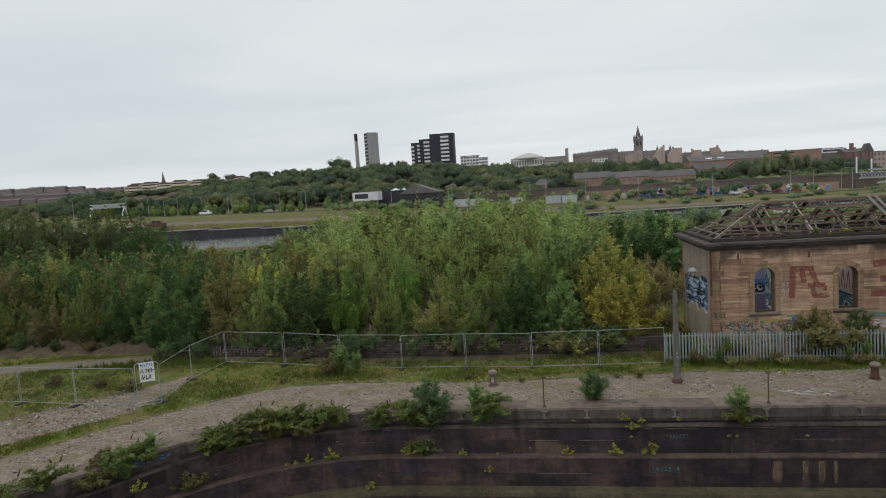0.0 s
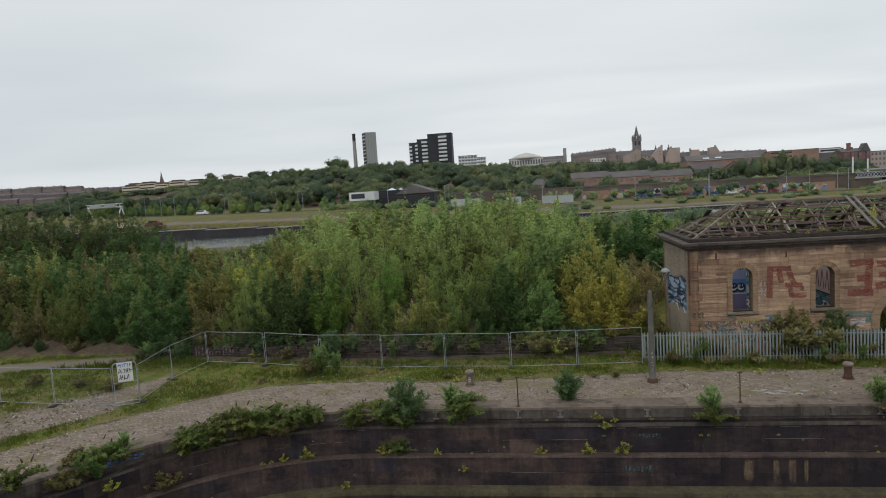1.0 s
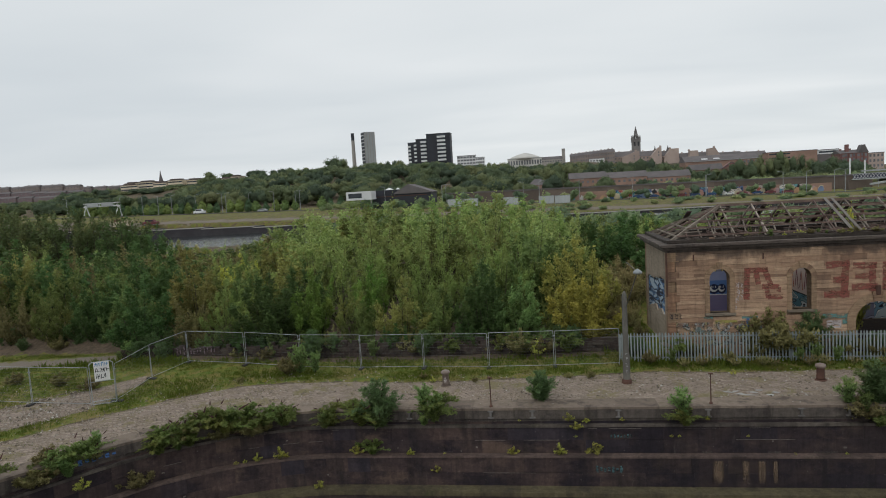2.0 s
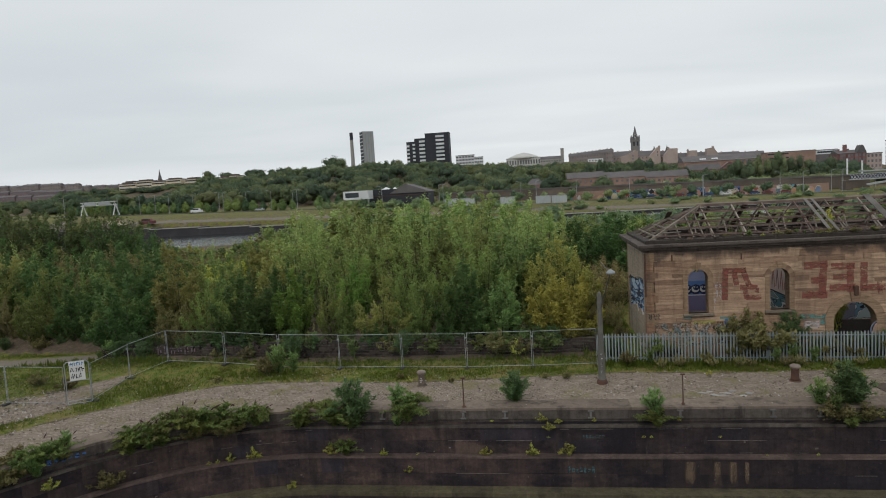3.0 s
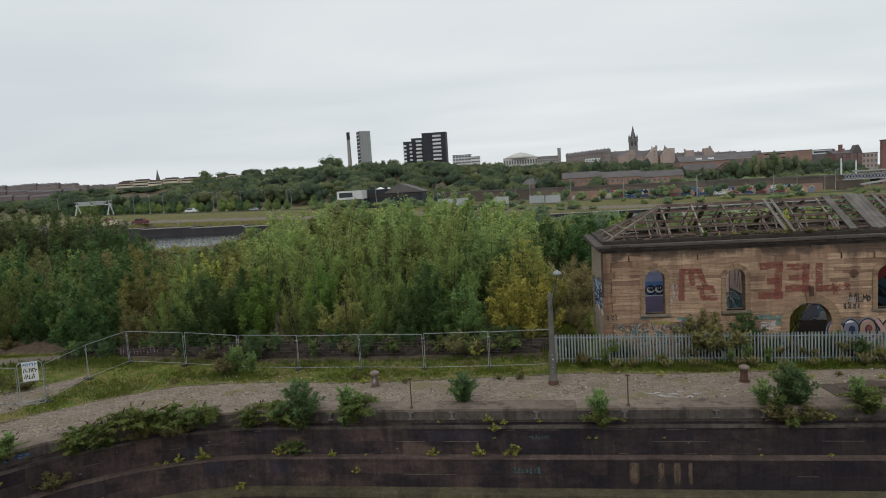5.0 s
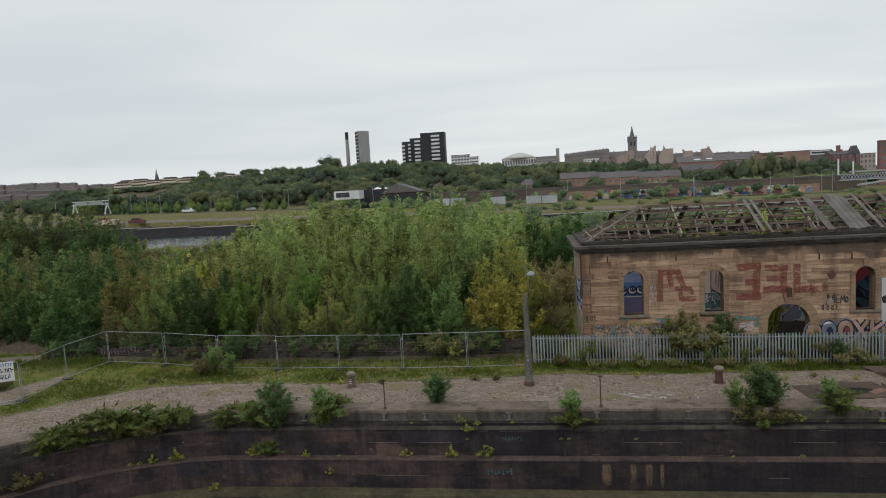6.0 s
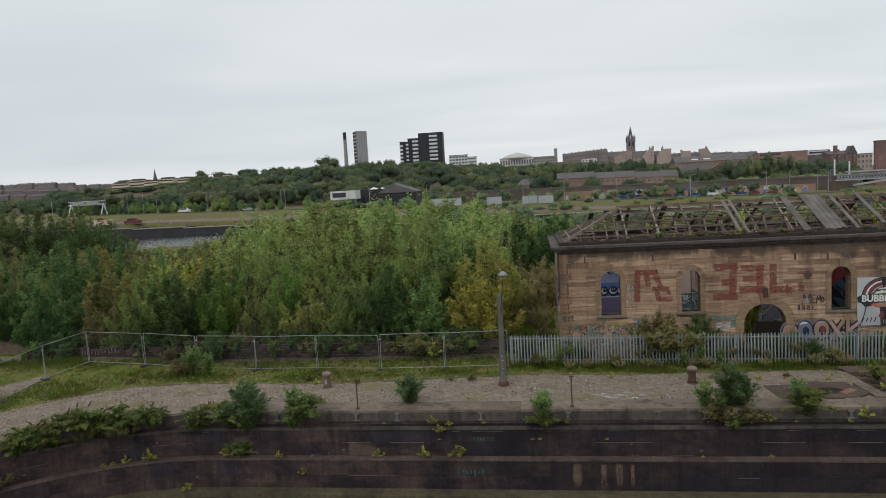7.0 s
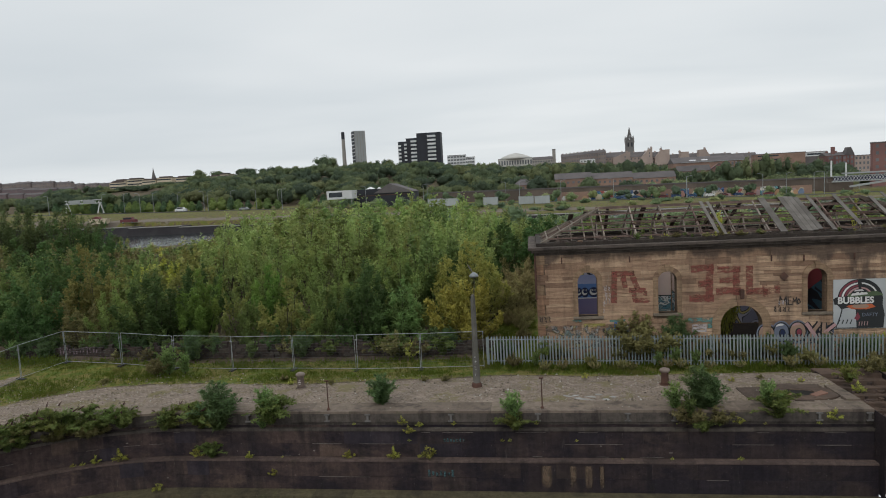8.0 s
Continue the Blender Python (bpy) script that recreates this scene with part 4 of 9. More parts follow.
        b = beam(bmesh.new(), (xa, 0.3 + (ym - 0.3) * f0, z0 + (z1 - z0) * f0 + 0.17), (xa - 0.12, 0.3 + (ym - 0.3) * f1, z0 + (z1 - z0) * f1 + 0.17), wide, 0.03)
        part("roof_board", b, GREY_BOARD, h)
    for k in range(44):
        x, y = rnd.uniform(1, HW - 1), rnd.uniform(0.6, HD - 0.6)
        a = rnd.uniform(0, 3.1)
        ln = rnd.uniform(0.5, 1.6)
        b = beam(bmesh.new(), (x, y, z0 + rnd.uniform(-0.1, 0.12)), (x + ln * math.cos(a), min(HD - 0.3, max(0.3, y + ln * math.sin(a))), z0 + rnd.uniform(-0.1, 0.2)), 0.05, 0.07)
        part("fallen_batten", b, tone(k), h)


def lettering(words, x, z, size, lift, fat, mat, parent):
    """A sprayed word on an upright face, in the built-in letters."""
    cu = bpy.data.curves.new("words", "FONT")
    cu.body, cu.size, cu.offset, cu.extrude, cu.resolution_u = words, size, fat, 0.002, 3
    ob = bpy.data.objects.new("words", cu)
    me = bpy.data.meshes.new_from_object(ob)
    bpy.data.objects.remove(ob)
    bm = bmesh.new()
    bm.from_mesh(me)
    bm.transform(Matrix.Translation((x, -lift, z)) @ Matrix.Rotation(math.radians(90), 4, "X"))
    return part("painted_word", bm, mat, parent)


def build_graffiti(front, h, rnd):
    y = -0.066

    def stroke(xa, xb, za, zb, mat):
        bm = bmesh.new()
        v = [bm.verts.new((a, y, b)) for a, b in ((xa, za), (xb, za), (xb, zb), (xa, zb))]
        bm.faces.new(v)
        return part("painted_stroke", bm, mat, front)

    count = [0]

    def sweep_stroke(pts, wide, mat):
        count[0] += 1
        lift = 0.0012 * count[0] % 0.03
        # a brush stroke along a bent line, with uneven edges
        bm = bmesh.new()
        rows = []
        for (xa, za), (xb, zb) in zip(pts, pts[1:]):
            d = Vector((xb - xa, zb - za))
            m = max(2, int(d.length / 0.12))
            nrm = Vector((-d.y, d.x)).normalized()
            rows.append([])
            for q in range(m + 1):
                f = -0.06 + 1.12 * q / m
                e0, e1 = wide / 2 * rnd.uniform(0.86, 1.1), wide / 2 * rnd.uniform(0.86, 1.1)
                x, z = xa + d.x * f, za + d.y * f
                rows[-1].append((bm.verts.new((x + nrm.x * e0, y - lift - 0.0004 * len(rows), z + nrm.y * e0)), bm.verts.new((x - nrm.x * e1, y - lift - 0.0004 * len(rows), z - nrm.y * e1))))
        for row in rows:
            for (p0, p1), (q0, q1) in zip(row, row[1:]):
                bm.faces.new((p0, q0, q1, p1))
        return part("painted_stroke", bm, mat, front)

    # huge faded red letters across the wall
    for pts, wide in (([(3.88, 2.79), (3.92, 4.27)], 0.3),
                      ([(3.92, 4.2), (4.86, 4.23)], 0.27),
                      ([(4.36, 4.2), (4.44, 3.51)], 0.26),
                      ([(4.76, 4.24), (5.05, 3.44)], 0.28),
                      ([(4.67, 3.36), (5.42, 3.33)], 0.25),
                      ([(4.84, 3.35), (4.94, 2.79)], 0.24),
                      ([(4.94, 2.81), (5.61, 2.82)], 0.26),
                      ([(5.42, 3.28), (5.43, 3.04)], 0.22),
                      ([(7.74, 4.33), (8.73, 4.39)], 0.34),
                      ([(8.6, 4.35), (8.53, 2.86)], 0.36),
                      ([(8.04, 3.55), (8.59, 3.58)], 0.34),
                      ([(7.65, 2.84), (8.71, 2.82)], 0.36),
                      ([(9.0, 4.26), (9.99, 4.25)], 0.32),
                      ([(9.85, 4.25), (9.84, 3.01)], 0.32),
                      ([(9.09, 3.71), (9.85, 3.71)], 0.26),
                      ([(8.94, 3.18), (10.01, 3.17)], 0.36),
                      ([(10.46, 4.33), (10.47, 3.04)], 0.34),
                      ([(10.45, 3.13), (11.82, 3.15)], 0.32),
                      ([(11.18, 3.4), (11.23, 2.84)], 0.24),
                      ([(11.71, 3.38), (11.73, 3.17)], 0.2)):
        sweep_stroke(pts, wide, RED_PAINT)
    # a readable tag in thin black spray
    for pts in ([(11.84, 2.34), (11.89, 2.8), (12.04, 2.51), (12.17, 2.81), (12.19, 2.39)],
                [(12.41, 2.8), (12.26, 2.79), (12.27, 2.39), (12.43, 2.4)],
                [(12.26, 2.6), (12.4, 2.61)],
                [(12.48, 2.38), (12.5, 2.72), (12.58, 2.54), (12.66, 2.76), (12.68, 2.4)],
                [(12.83, 2.58), (12.76, 2.68), (12.7, 2.54), (12.76, 2.41), (12.85, 2.5), (12.8, 2.6)]):
        sweep_stroke(pts, 0.045, BLACK_PAINT)
    # tags: small illegible scrawls, upright strokes with loops between
    for x0, z0, n, size, mat in ((3.36, 2.68, 3, 0.28, WHITE_PAINT), (3.42, 3.02, 3, 0.26, WHITE_PAINT), (3.38, 3.36, 3, 0.26, WHITE_PAINT), (3.08, 2.2, 3, 0.26, WHITE_PAINT), (3.1, 2.55, 3, 0.26, WHITE_PAINT), (0.06, 1.80, 5, 0.28, BLACK_PAINT), (11.8, 2.42, 6, 0.2, WHITE_PAINT), (11.6, 2.05, 7, 0.26, BLACK_PAINT), (7.8, 2.8, 3, 0.3, RED_PAINT)):
        for k in range(n):
            x, w = x0 + k * size * (0.42 if size < 0.5 else 0.2), 0.035 if size < 0.45 else 0.045
            t = size * rnd.uniform(0.75, 1.05)
            sweep_stroke([(x, z0), (x + size * rnd.uniform(-0.1, 0.12), z0 + t)] if k % 2 else [(x, z0 + t), (x + size * 0.3, z0 + t * 0.7), (x + size * 0.05, z0 + t * 0.3), (x + size * 0.35, z0)], w, mat)
    for xa, xb, za, zb, mat in ((1.75, 2.2, 1.76, 1.87, TEAL_PAINT), (3.62, 4.45, 1.72, 1.98, TEAL_PAINT), (3.85, 4.0, 1.0, 1.72, BLUE_PAINT), (2.3, 3.4, 1.5, 1.66, OCHRE_PAINT), (7.5, 8.95, 1.6, 1.84, TEAL_PAINT), (7.7, 8.4, 1.1, 1.5, WHITE_PAINT), (8.45, 8.7, 1.3, 1.62, TEAL_PAINT)):
        stroke(xa, xb, za, zb, mat)
    bm = bmesh.new()
    box(bm, 0.35, 4.6, y - 0.05, y - 0.042, 0.35, 1.58)
    part("graffiti_band", bm, worn_graffiti, front)
    bm = bmesh.new()
    box(bm, 11.15, 14.4, y, y + 0.006, 0.4, 1.3)
    part("graffiti_band", bm, LETTERS, front)

    def loop(cx, cz, rx, rz, mat, dy, a0=0.0, a1=2 * math.pi):
        pts = [(cx + rx * math.cos(a0 + (a1 - a0) * k / 20), cz + rz * math.sin(a0 + (a1 - a0) * k / 20)) for k in range(20 if a1 - a0 > 6.2 else 21)]
        part("fat_letter", prism(bmesh.new(), pts, y - dy, y - dy + 0.003), mat, front)

    # fat outlined letters
    for cx, rx, rz, cz, fill, core in ((11.25, 0.36, 0.42, 0.94, FLAT_TAN, FLAT_PINK), (11.95, 0.34, 0.46, 1.0, FLAT_STEEL, FLAT_NAVY), (12.72, 0.36, 0.46, 1.02, FLAT_TAN, FLAT_MAROON)):
        loop(cx, cz, rx + 0.12, rz + 0.12, FLAT_STEEL, 0.003)
        loop(cx, cz, rx + 0.06, rz + 0.06, FLAT_BLACK, 0.006)
        loop(cx, cz, rx, rz, fill, 0.010)
        loop(cx - 0.04, cz + 0.06, rx * 0.86, rz * 0.84, FLAT_PINK if fill is FLAT_TAN else FLAT_WHITE, 0.014, 0.9, 2.5)
        loop(cx + 0.04, cz - 0.04, rx * 0.46, rz * 0.5, FLAT_BLACK, 0.018)
        loop(cx + 0.06, cz - 0.02, rx * 0.32, rz * 0.36, core, 0.021)
    letters = [([(13.1, 0.56), (13.66, 1.42)], 0.18), ([(13.1, 1.42), (13.66, 0.56)], 0.18), ([(13.86, 0.56), (13.9, 1.42)], 0.17), ([(13.95, 0.98), (14.4, 1.36)], 0.16), ([(13.98, 0.98), (14.44, 0.6)], 0.16)]
    for k, (pts, w) in enumerate(letters):
        sweep_stroke(pts, w + 0.12, FLAT_BLACK).location.y = -0.030 - 0.008 * k
    for k, (pts, w) in enumerate(letters):
        sweep_stroke(pts, w, (FLAT_TAN, FLAT_PINK)[k % 2]).location.y = -0.074 - 0.002 * k
    # painted inner faces, seen through the openings
    yb = HD - 0.475
    for mat, xa, xb, za, zb in ((NAVY_WALL, 2.1, 4.7, 0.1, 1.84), (FLAT_WHITE, 2.1, 4.7, 1.84, 1.90), (FLAT_BLUE, 2.1, 4.7, 1.90, 2.75), (DUSK_BLUE, 2.1, 4.7, 2.75, 3.3), (DARK_GRAFFITI, 2.1, 4.7, 3.3, 4.6), (TEAL_GRAFFITI, 4.7, 5.9, 0.1, 4.4),
                                (TEAL_LETTERS, 5.9, 8.0, 0.1, 1.86), (FLAT_BLACK, 5.9, 8.0, 1.86, 1.92), (PINK_WALL, 5.9, 8.0, 1.92, 4.5), (DARK_GRAFFITI, 8.5, 13.0, 0.1, 4.5), (TEAL_GRAFFITI, 13.0, 13.9, 0.1, 1.6), (DARK_GRAFFITI, 13.9, 15.3, 0.1, 4.8), (RED_WALL, 13.0, 13.9, 1.6, 4.8)):
        part("inner_graffiti", box(bmesh.new(), xa, xb, yb, yb + 0.02, za, zb), mat, h)

    def inner(name, outline, mat, dy):
        part(name, prism(bmesh.new(), outline, yb - dy, yb - dy + 0.003), mat, h)

    def ring(cx, cz, rx, rz):
        return [(cx + rx * math.cos(k * math.pi / 9), cz + rz * math.sin(k * math.pi / 9)) for k in range(18)]

    for cx, s in ((2.5, 0.3), (2.92, 0.24), (3.45, 0.32), (3.95, 0.32), (4.4, 0.26)):
        inner("fat_letter", ring(cx, 2.22, s, 0.31), FLAT_NAVY, 0.005)
        inner("white_loop", ring(cx - 0.02, 2.25, s * 0.72, 0.21), FLAT_WHITE, 0.009)
        inner("dark_loop", ring(cx + 0.03, 2.33, s * 0.58, 0.17), FLAT_NAVY, 0.013)
        for d in (-0.07, 0.07):
            inner("white_dash", [(cx + d - 0.02, 2.3), (cx + d + 0.02, 2.3), (cx + d + 0.03, 2.42), (cx + d, 2.42)], FLAT_WHITE, 0.017)

    def side(name, x, outline, mat, dx):
        # a painted patch on a cross wall, outlined in y and z
        bm = bmesh.new()
        bm.faces.new([bm.verts.new((x - dx, yy, zz)) for yy, zz in outline])
        bmesh.ops.recalc_face_normals(bm, faces=bm.faces)
        part(name, bm, mat, h)

    for mat, za, zb in ((TEAL_LETTERS, 0.1, 2.15), (FLAT_BLACK, 2.15, 2.22), (PINK_WALL, 2.22, 4.3)):
        part("inner_graffiti", box(bmesh.new(), 8.06, 8.096, 0.55, 6.2, za, zb), mat, h)
    for k in range(7):
        y0 = 1.2 + 0.62 * k
        side("red_outline", 8.06, [(y0, 2.4), (y0 + 0.09, 2.4), (y0 + 0.3, 3.5), (y0 + 0.21, 3.5)], FLAT_MAROON if k % 2 else FLAT_ORANGE, 0.004)
        side("red_outline", 8.06, [(y0 + 0.42, 2.5), (y0 + 0.5, 2.5), (y0 + 0.3, 3.45), (y0 + 0.22, 3.45)], FLAT_MAROON, 0.007)
    part("inner_graffiti", box(bmesh.new(), 15.36, 15.396, 0.55, 6.2, 0.1, 4.55), TEAL_NIGHT, h)
    side("red_field", 15.36, [(6.2, 1.7), (3.0, 3.3), (2.6, 4.5), (6.2, 4.5)], RED_WALL, 0.004)
    part("inner_graffiti", box(bmesh.new(), 0.55, 2.09, HD - 0.475, HD - 0.455, 0.1, 4.4), TEAL_GRAFFITI, h)
    part("inner_graffiti", box(bmesh.new(), 0.505, 0.53, 6.12, 6.24, 0.3, 4.0), GRAFFITI, h)
    # the painted board beside the third window
    m = thing("mural_board", "white board with a sprayed black, maroon and orange mural", "mural", (HX + 14.24, HY - 0.12, 1.03))
    m.matrix_basis = m.matrix_basis @ Matrix.Diagonal((0.93, 1.0, 0.97, 1.0))
    part("board", box(bmesh.new(), 0.1, 2.8, 0, 0.05, 0.1, 2.62, 0.01), PALE_BOARD, m)

    def patch(name, outline, mat, dy):
        part(name, prism(bmesh.new(), outline, -dy, -dy + 0.003), mat, m)

    def arc(r0, r1, mat, dy, a0=0.0, a1=math.pi, cx=1.4, cz=1.62, tall=0.92):
        ts = [a0 + (a1 - a0) * q / 16 for q in range(17)]
        pts = [(cx + r0 * math.cos(t), cz + tall * r0 * math.sin(t)) for t in ts] + [(cx + r1 * math.cos(t), cz + tall * r1 * math.sin(t)) for t in ts[::-1]]
        patch("swirl", pts, mat, dy)

    # the figure's outline, pale on one side and black on the other
    patch("outline", [(0.2, 0.12), (0.42, 0.75), (0.5, 1.1), (0.22, 1.4), (0.2, 1.7), (2.52, 1.75), (2.5, 1.3), (2.6, 0.8), (2.55, 0.12)], FLAT_BLACK, 0.004)
    arc(1.10, 0.05, FLAT_BLACK, 0.006, -0.05, math.pi + 0.05)
    patch("pale_field", [(0.26, 0.16), (0.48, 0.75), (0.56, 1.12), (0.95, 1.2), (1.2, 1.05), (1.24, 0.16)], PALE_BOARD, 0.008)
    for k, m2 in enumerate((FLAT_MAROON, FLAT_WHITE, FLAT_MAROON, FLAT_PINK, FLAT_BLACK, FLAT_WHITE)):
        arc(1.04 - 0.13 * k, 0.95 - 0.13 * k, m2, 0.010, math.pi * 0.54, math.pi * (0.97 - 0.02 * k))
        arc(1.04 - 0.13 * k, 0.96 - 0.13 * k, m2 if k % 2 else FLAT_BLACK, 0.010, 0.12 + 0.04 * k, math.pi * 0.47)
    patch("eye_mark", [(0.95, 1.78), (1.8, 1.84), (1.72, 1.95), (1.02, 1.9)], FLAT_WHITE, 0.013)
    patch("eye_mark", [(1.1, 2.0), (1.6, 2.03), (1.5, 2.1), (1.16, 2.08)], FLAT_WHITE, 0.013)
    patch("green_ground", [(0.7, 1.5), (2.45, 1.55), (2.5, 1.85), (2.2, 2.0), (0.85, 1.88)], FLAT_GREEN, 0.011)
    patch("letter_ground", [(0.08, 1.62), (0.16, 1.34), (0.8, 1.3), (2.4, 1.38), (2.52, 1.6), (2.45, 1.78), (1.2, 1.72), (0.3, 1.74)], FLAT_BLACK, 0.014)
    patch("orange_splash", [(0.75, 1.24), (1.0, 1.1), (1.75, 1.08), (2.15, 1.2), (1.95, 1.36), (1.0, 1.38)], FLAT_ORANGE, 0.012)
    patch("orange_splash", [(0.98, 1.22), (1.2, 1.14), (1.7, 1.14), (1.85, 1.24), (1.7, 1.33), (1.1, 1.33)], FLAT_TAN, 0.016)
    lettering("BUBBLES", 0.30, 1.40, 0.46, 0.018, 0.016, FLAT_WHITE, m)
    lettering("DAFTY", 1.5, 0.72, 0.25, 0.010, 0.002, FLAT_STEEL, m)
    for k in range(4):
        patch("letter_bar", [(0.3 + 0.2 * k, 0.34), (0.34 + 0.2 * k, 0.33), (0.44 + 0.2 * k, 0.55), (0.39 + 0.2 * k, 0.58)], FLAT_BLACK, 0.011)
        patch("letter_bar", [(1.35 + 0.13 * k, 0.25), (1.38 + 0.13 * k, 0.25), (1.40 + 0.13 * k, 0.45), (1.36 + 0.13 * k, 0.45)], FLAT_PINK, 0.008)
    patch("red_tongue", [(1.12, 0.62), (1.3, 0.5), (1.42, 0.68), (1.3, 0.95)], FLAT_MAROON, 0.012)


def flat(name, c):
    return simple(name, c, tuple(v * 0.8 for v in c), 3, 0.7, 0, 0.001, 0.05)


FLAT_BLACK, FLAT_WHITE = flat("black_mural_paint", (0.03, 0.033, 0.035)), flat("white_mural_paint", (0.68, 0.68, 0.67))
FLAT_NAVY, FLAT_BLUE = flat("navy_paint", (0.022, 0.032, 0.085)), flat("blue_paint", (0.11, 0.22, 0.50))
FLAT_TAN, FLAT_STEEL, FLAT_GREEN = flat("tan_paint", (0.34, 0.23, 0.17)), flat("steel_blue_paint", (0.16, 0.18, 0.24)), flat("dull_green_paint", (0.09, 0.13, 0.07))
DUSK_BLUE = simple("dusk_blue_paint", (0.40, 0.42, 0.58), (0.20, 0.25, 0.46), 2.0, 0.8)
PINK_WALL = simple("pinkish_limewash", (0.80, 0.66, 0.61), (0.62, 0.50, 0.47), 1.5, 0.9)
RED_WALL = simple("red_sprayed_wall", (0.30, 0.055, 0.06), (0.20, 0.04, 0.05), 1.2, 0.85)
PALE_BOARD = simple("dirty_white_board", (0.44, 0.46, 0.47), (0.31, 0.325, 0.335), 1.6, 0.8)
FLAT_PINK = flat("pink_mural_paint", (0.45, 0.28, 0.28))
FLAT_MAROON, FLAT_ORANGE = flat("maroon_mural_paint", (0.22, 0.05, 0.07)), flat("orange_mural_paint", (0.5, 0.12, 0.05))


def banded(name, base, a, b, scale):
    """Fat sprayed lettering: rounded loops of two colours with dark outlines."""
    def build(n):
        p = n.scaled(place_of(n), 1, 0.2, 1)
        f = n.noise(p, scale, 1.5, 0.4, 0.6)
        c = n.ramp(f, [(0.0, base), (0.40, (0.02, 0.02, 0.03)), (0.425, a), (0.5, (0.02, 0.02, 0.03)), (0.52, b), (0.60, (0.02, 0.02, 0.03)), (0.62, base)], True)
        return surface(n, c, 0.75, 0, n.noise(p, 8), 0.002)
    return material(name, build)


TEAL_GRAFFITI = banded("teal_and_white_graffiti", (0.44, 0.52, 0.54), (0.16, 0.30, 0.40), (0.72, 0.72, 0.70), 1.6)
NAVY_WALL = simple("navy_sprayed_wall", (0.13, 0.13, 0.27), (0.20, 0.17, 0.28), 1.4, 0.8)
END_GRAFFITI = banded("blue_white_black_graffiti", (0.36, 0.44, 0.52), (0.09, 0.19, 0.36), (0.022, 0.026, 0.045), 3.4)
TEAL_LETTERS = banded("teal_lettering", (0.24, 0.36, 0.40), (0.70, 0.74, 0.74), (0.12, 0.28, 0.36), 2.6)
TEAL_NIGHT = banded("night_blue_graffiti", (0.015, 0.016, 0.022), (0.05, 0.12, 0.17), (0.03, 0.045, 0.09), 1.1)
DARK_GRAFFITI = banded("dark_graffiti", (0.20, 0.20, 0.27), (0.42, 0.36, 0.15), (0.34, 0.34, 0.42), 0.9)
LETTERS = banded("outlined_lettering", (0.16, 0.15, 0.16), (0.30, 0.24, 0.21), (0.12, 0.13, 0.17), 1.6)


def worn_band(n):
    p = n.scaled(place_of(n), 1, 0.2, 1)
    c = n.ramp(n.noise(p, 2.4, 1.5, 0.4, 0.8), [(0.0, (0.17, 0.21, 0.20)), (0.42, (0.08, 0.075, 0.075)), (0.46, (0.33, 0.31, 0.29)), (0.55, (0.09, 0.085, 0.085)), (0.60, (0.29, 0.25, 0.13))], True)
    m = n.add("MixShader", Fac=n.math("MULTIPLY", n.step(n.noise(p, 1.9, 5, 0.65), 0.44, 0.58), 0.85))
    n.feed(m.inputs[1], n.add("BsdfTransparent").outputs[0]), n.feed(m.inputs[2], surface(n, c, 0.8))
    return m.outputs[0]


worn_graffiti = material("worn_graffiti", worn_band)
build_pump_house()

# ---------- fences ----------


def mesh_panel(a, b, lean=0.0, tall=1.88, group="temporary fence panels"):
    """A wire-mesh site fence panel from a to b on its rubber feet."""
    (xa, ya, za), (xb, yb, zb) = a, b
    ln = math.hypot(xb - xa, yb - ya)
    t = thing("mesh_fence_panel", "galvanised wire mesh site fence panel on rubber feet", "fence panel", (xa, ya, za), math.degrees(math.atan2(yb - ya, xb - xa)), group)
    slope = (zb - za) / ln
    bm = bmesh.new()
    c = [(0.04, 0, 0.12), (ln - 0.04, 0, 0.12 + slope * ln), (ln - 0.04, lean, tall + slope * ln), (0.04, lean, tall)]
    for i in range(4):
        rod(bm, c[i - 1], c[i], 0.0145, n=8)
    rod(bm, c[0], (0.04, 0, 0.0), 0.0145, n=8), rod(bm, c[1], (ln - 0.04, 0, slope * ln), 0.0145, n=8)
    part("frame", bm, GALVANISED, t)
    bm = bmesh.new()
    for k in range(1, 12):
        f = k / 12
        z = 0.12 + (tall - 0.12) * f
        rod(bm, (0.04, lean * f, z), (ln - 0.04, lean * f, z + slope * ln), 0.0026, n=3)
    k = 0.2
    while k < ln - 0.1:
        rod(bm, (k, 0, 0.12 + slope * k), (k, lean, tall + slope * k), 0.0012, n=3)
        k += 0.3
    part("wire_mesh", bm, WIRE, t)
    for x in (0.0,):
        part("clip", box(bmesh.new(), x - 0.05, x + 0.07, -0.04 + lean * 0.8, 0.04 + lean * 0.8, tall * 0.85, tall * 0.85 + 0.06, 0.01), GALVANISED, t)
        part("rubber_foot", box(bmesh.new(), x - 0.11, x + 0.11, -0.30, 0.30, -0.03, 0.08, 0.02), FOOT, t)
    return t


FOOT = simple("black_rubber", (0.05, 0.05, 0.052), (0.035, 0.034, 0.035), 8, 0.8)
RUN = [(-18.45, 32.85, 0.20), (-14.8, 32.6, 0.07), (-11.45, 32.25, -0.10), (-7.9, 32.0, -0.14), (-4.4, 31.9, -0.13), (-0.93, 31.75, -0.17), (2.48, 31.7, -0.14), (5.75, 31.7, -0.09)]
for k, (a, b) in enumerate(zip(RUN, RUN[1:])):
    mesh_panel(a, b, (-0.05, 0.04, 0.1, -0.04, -0.06, 0.12, 0.05)[k])
mesh_panel((-19.15, 30.3, 0.04), (-18.45, 32.85, 0.20), 0.02)
mesh_panel((-18.7, 26.75, 0.0), (-19.15, 30.3, 0.04), -0.03)
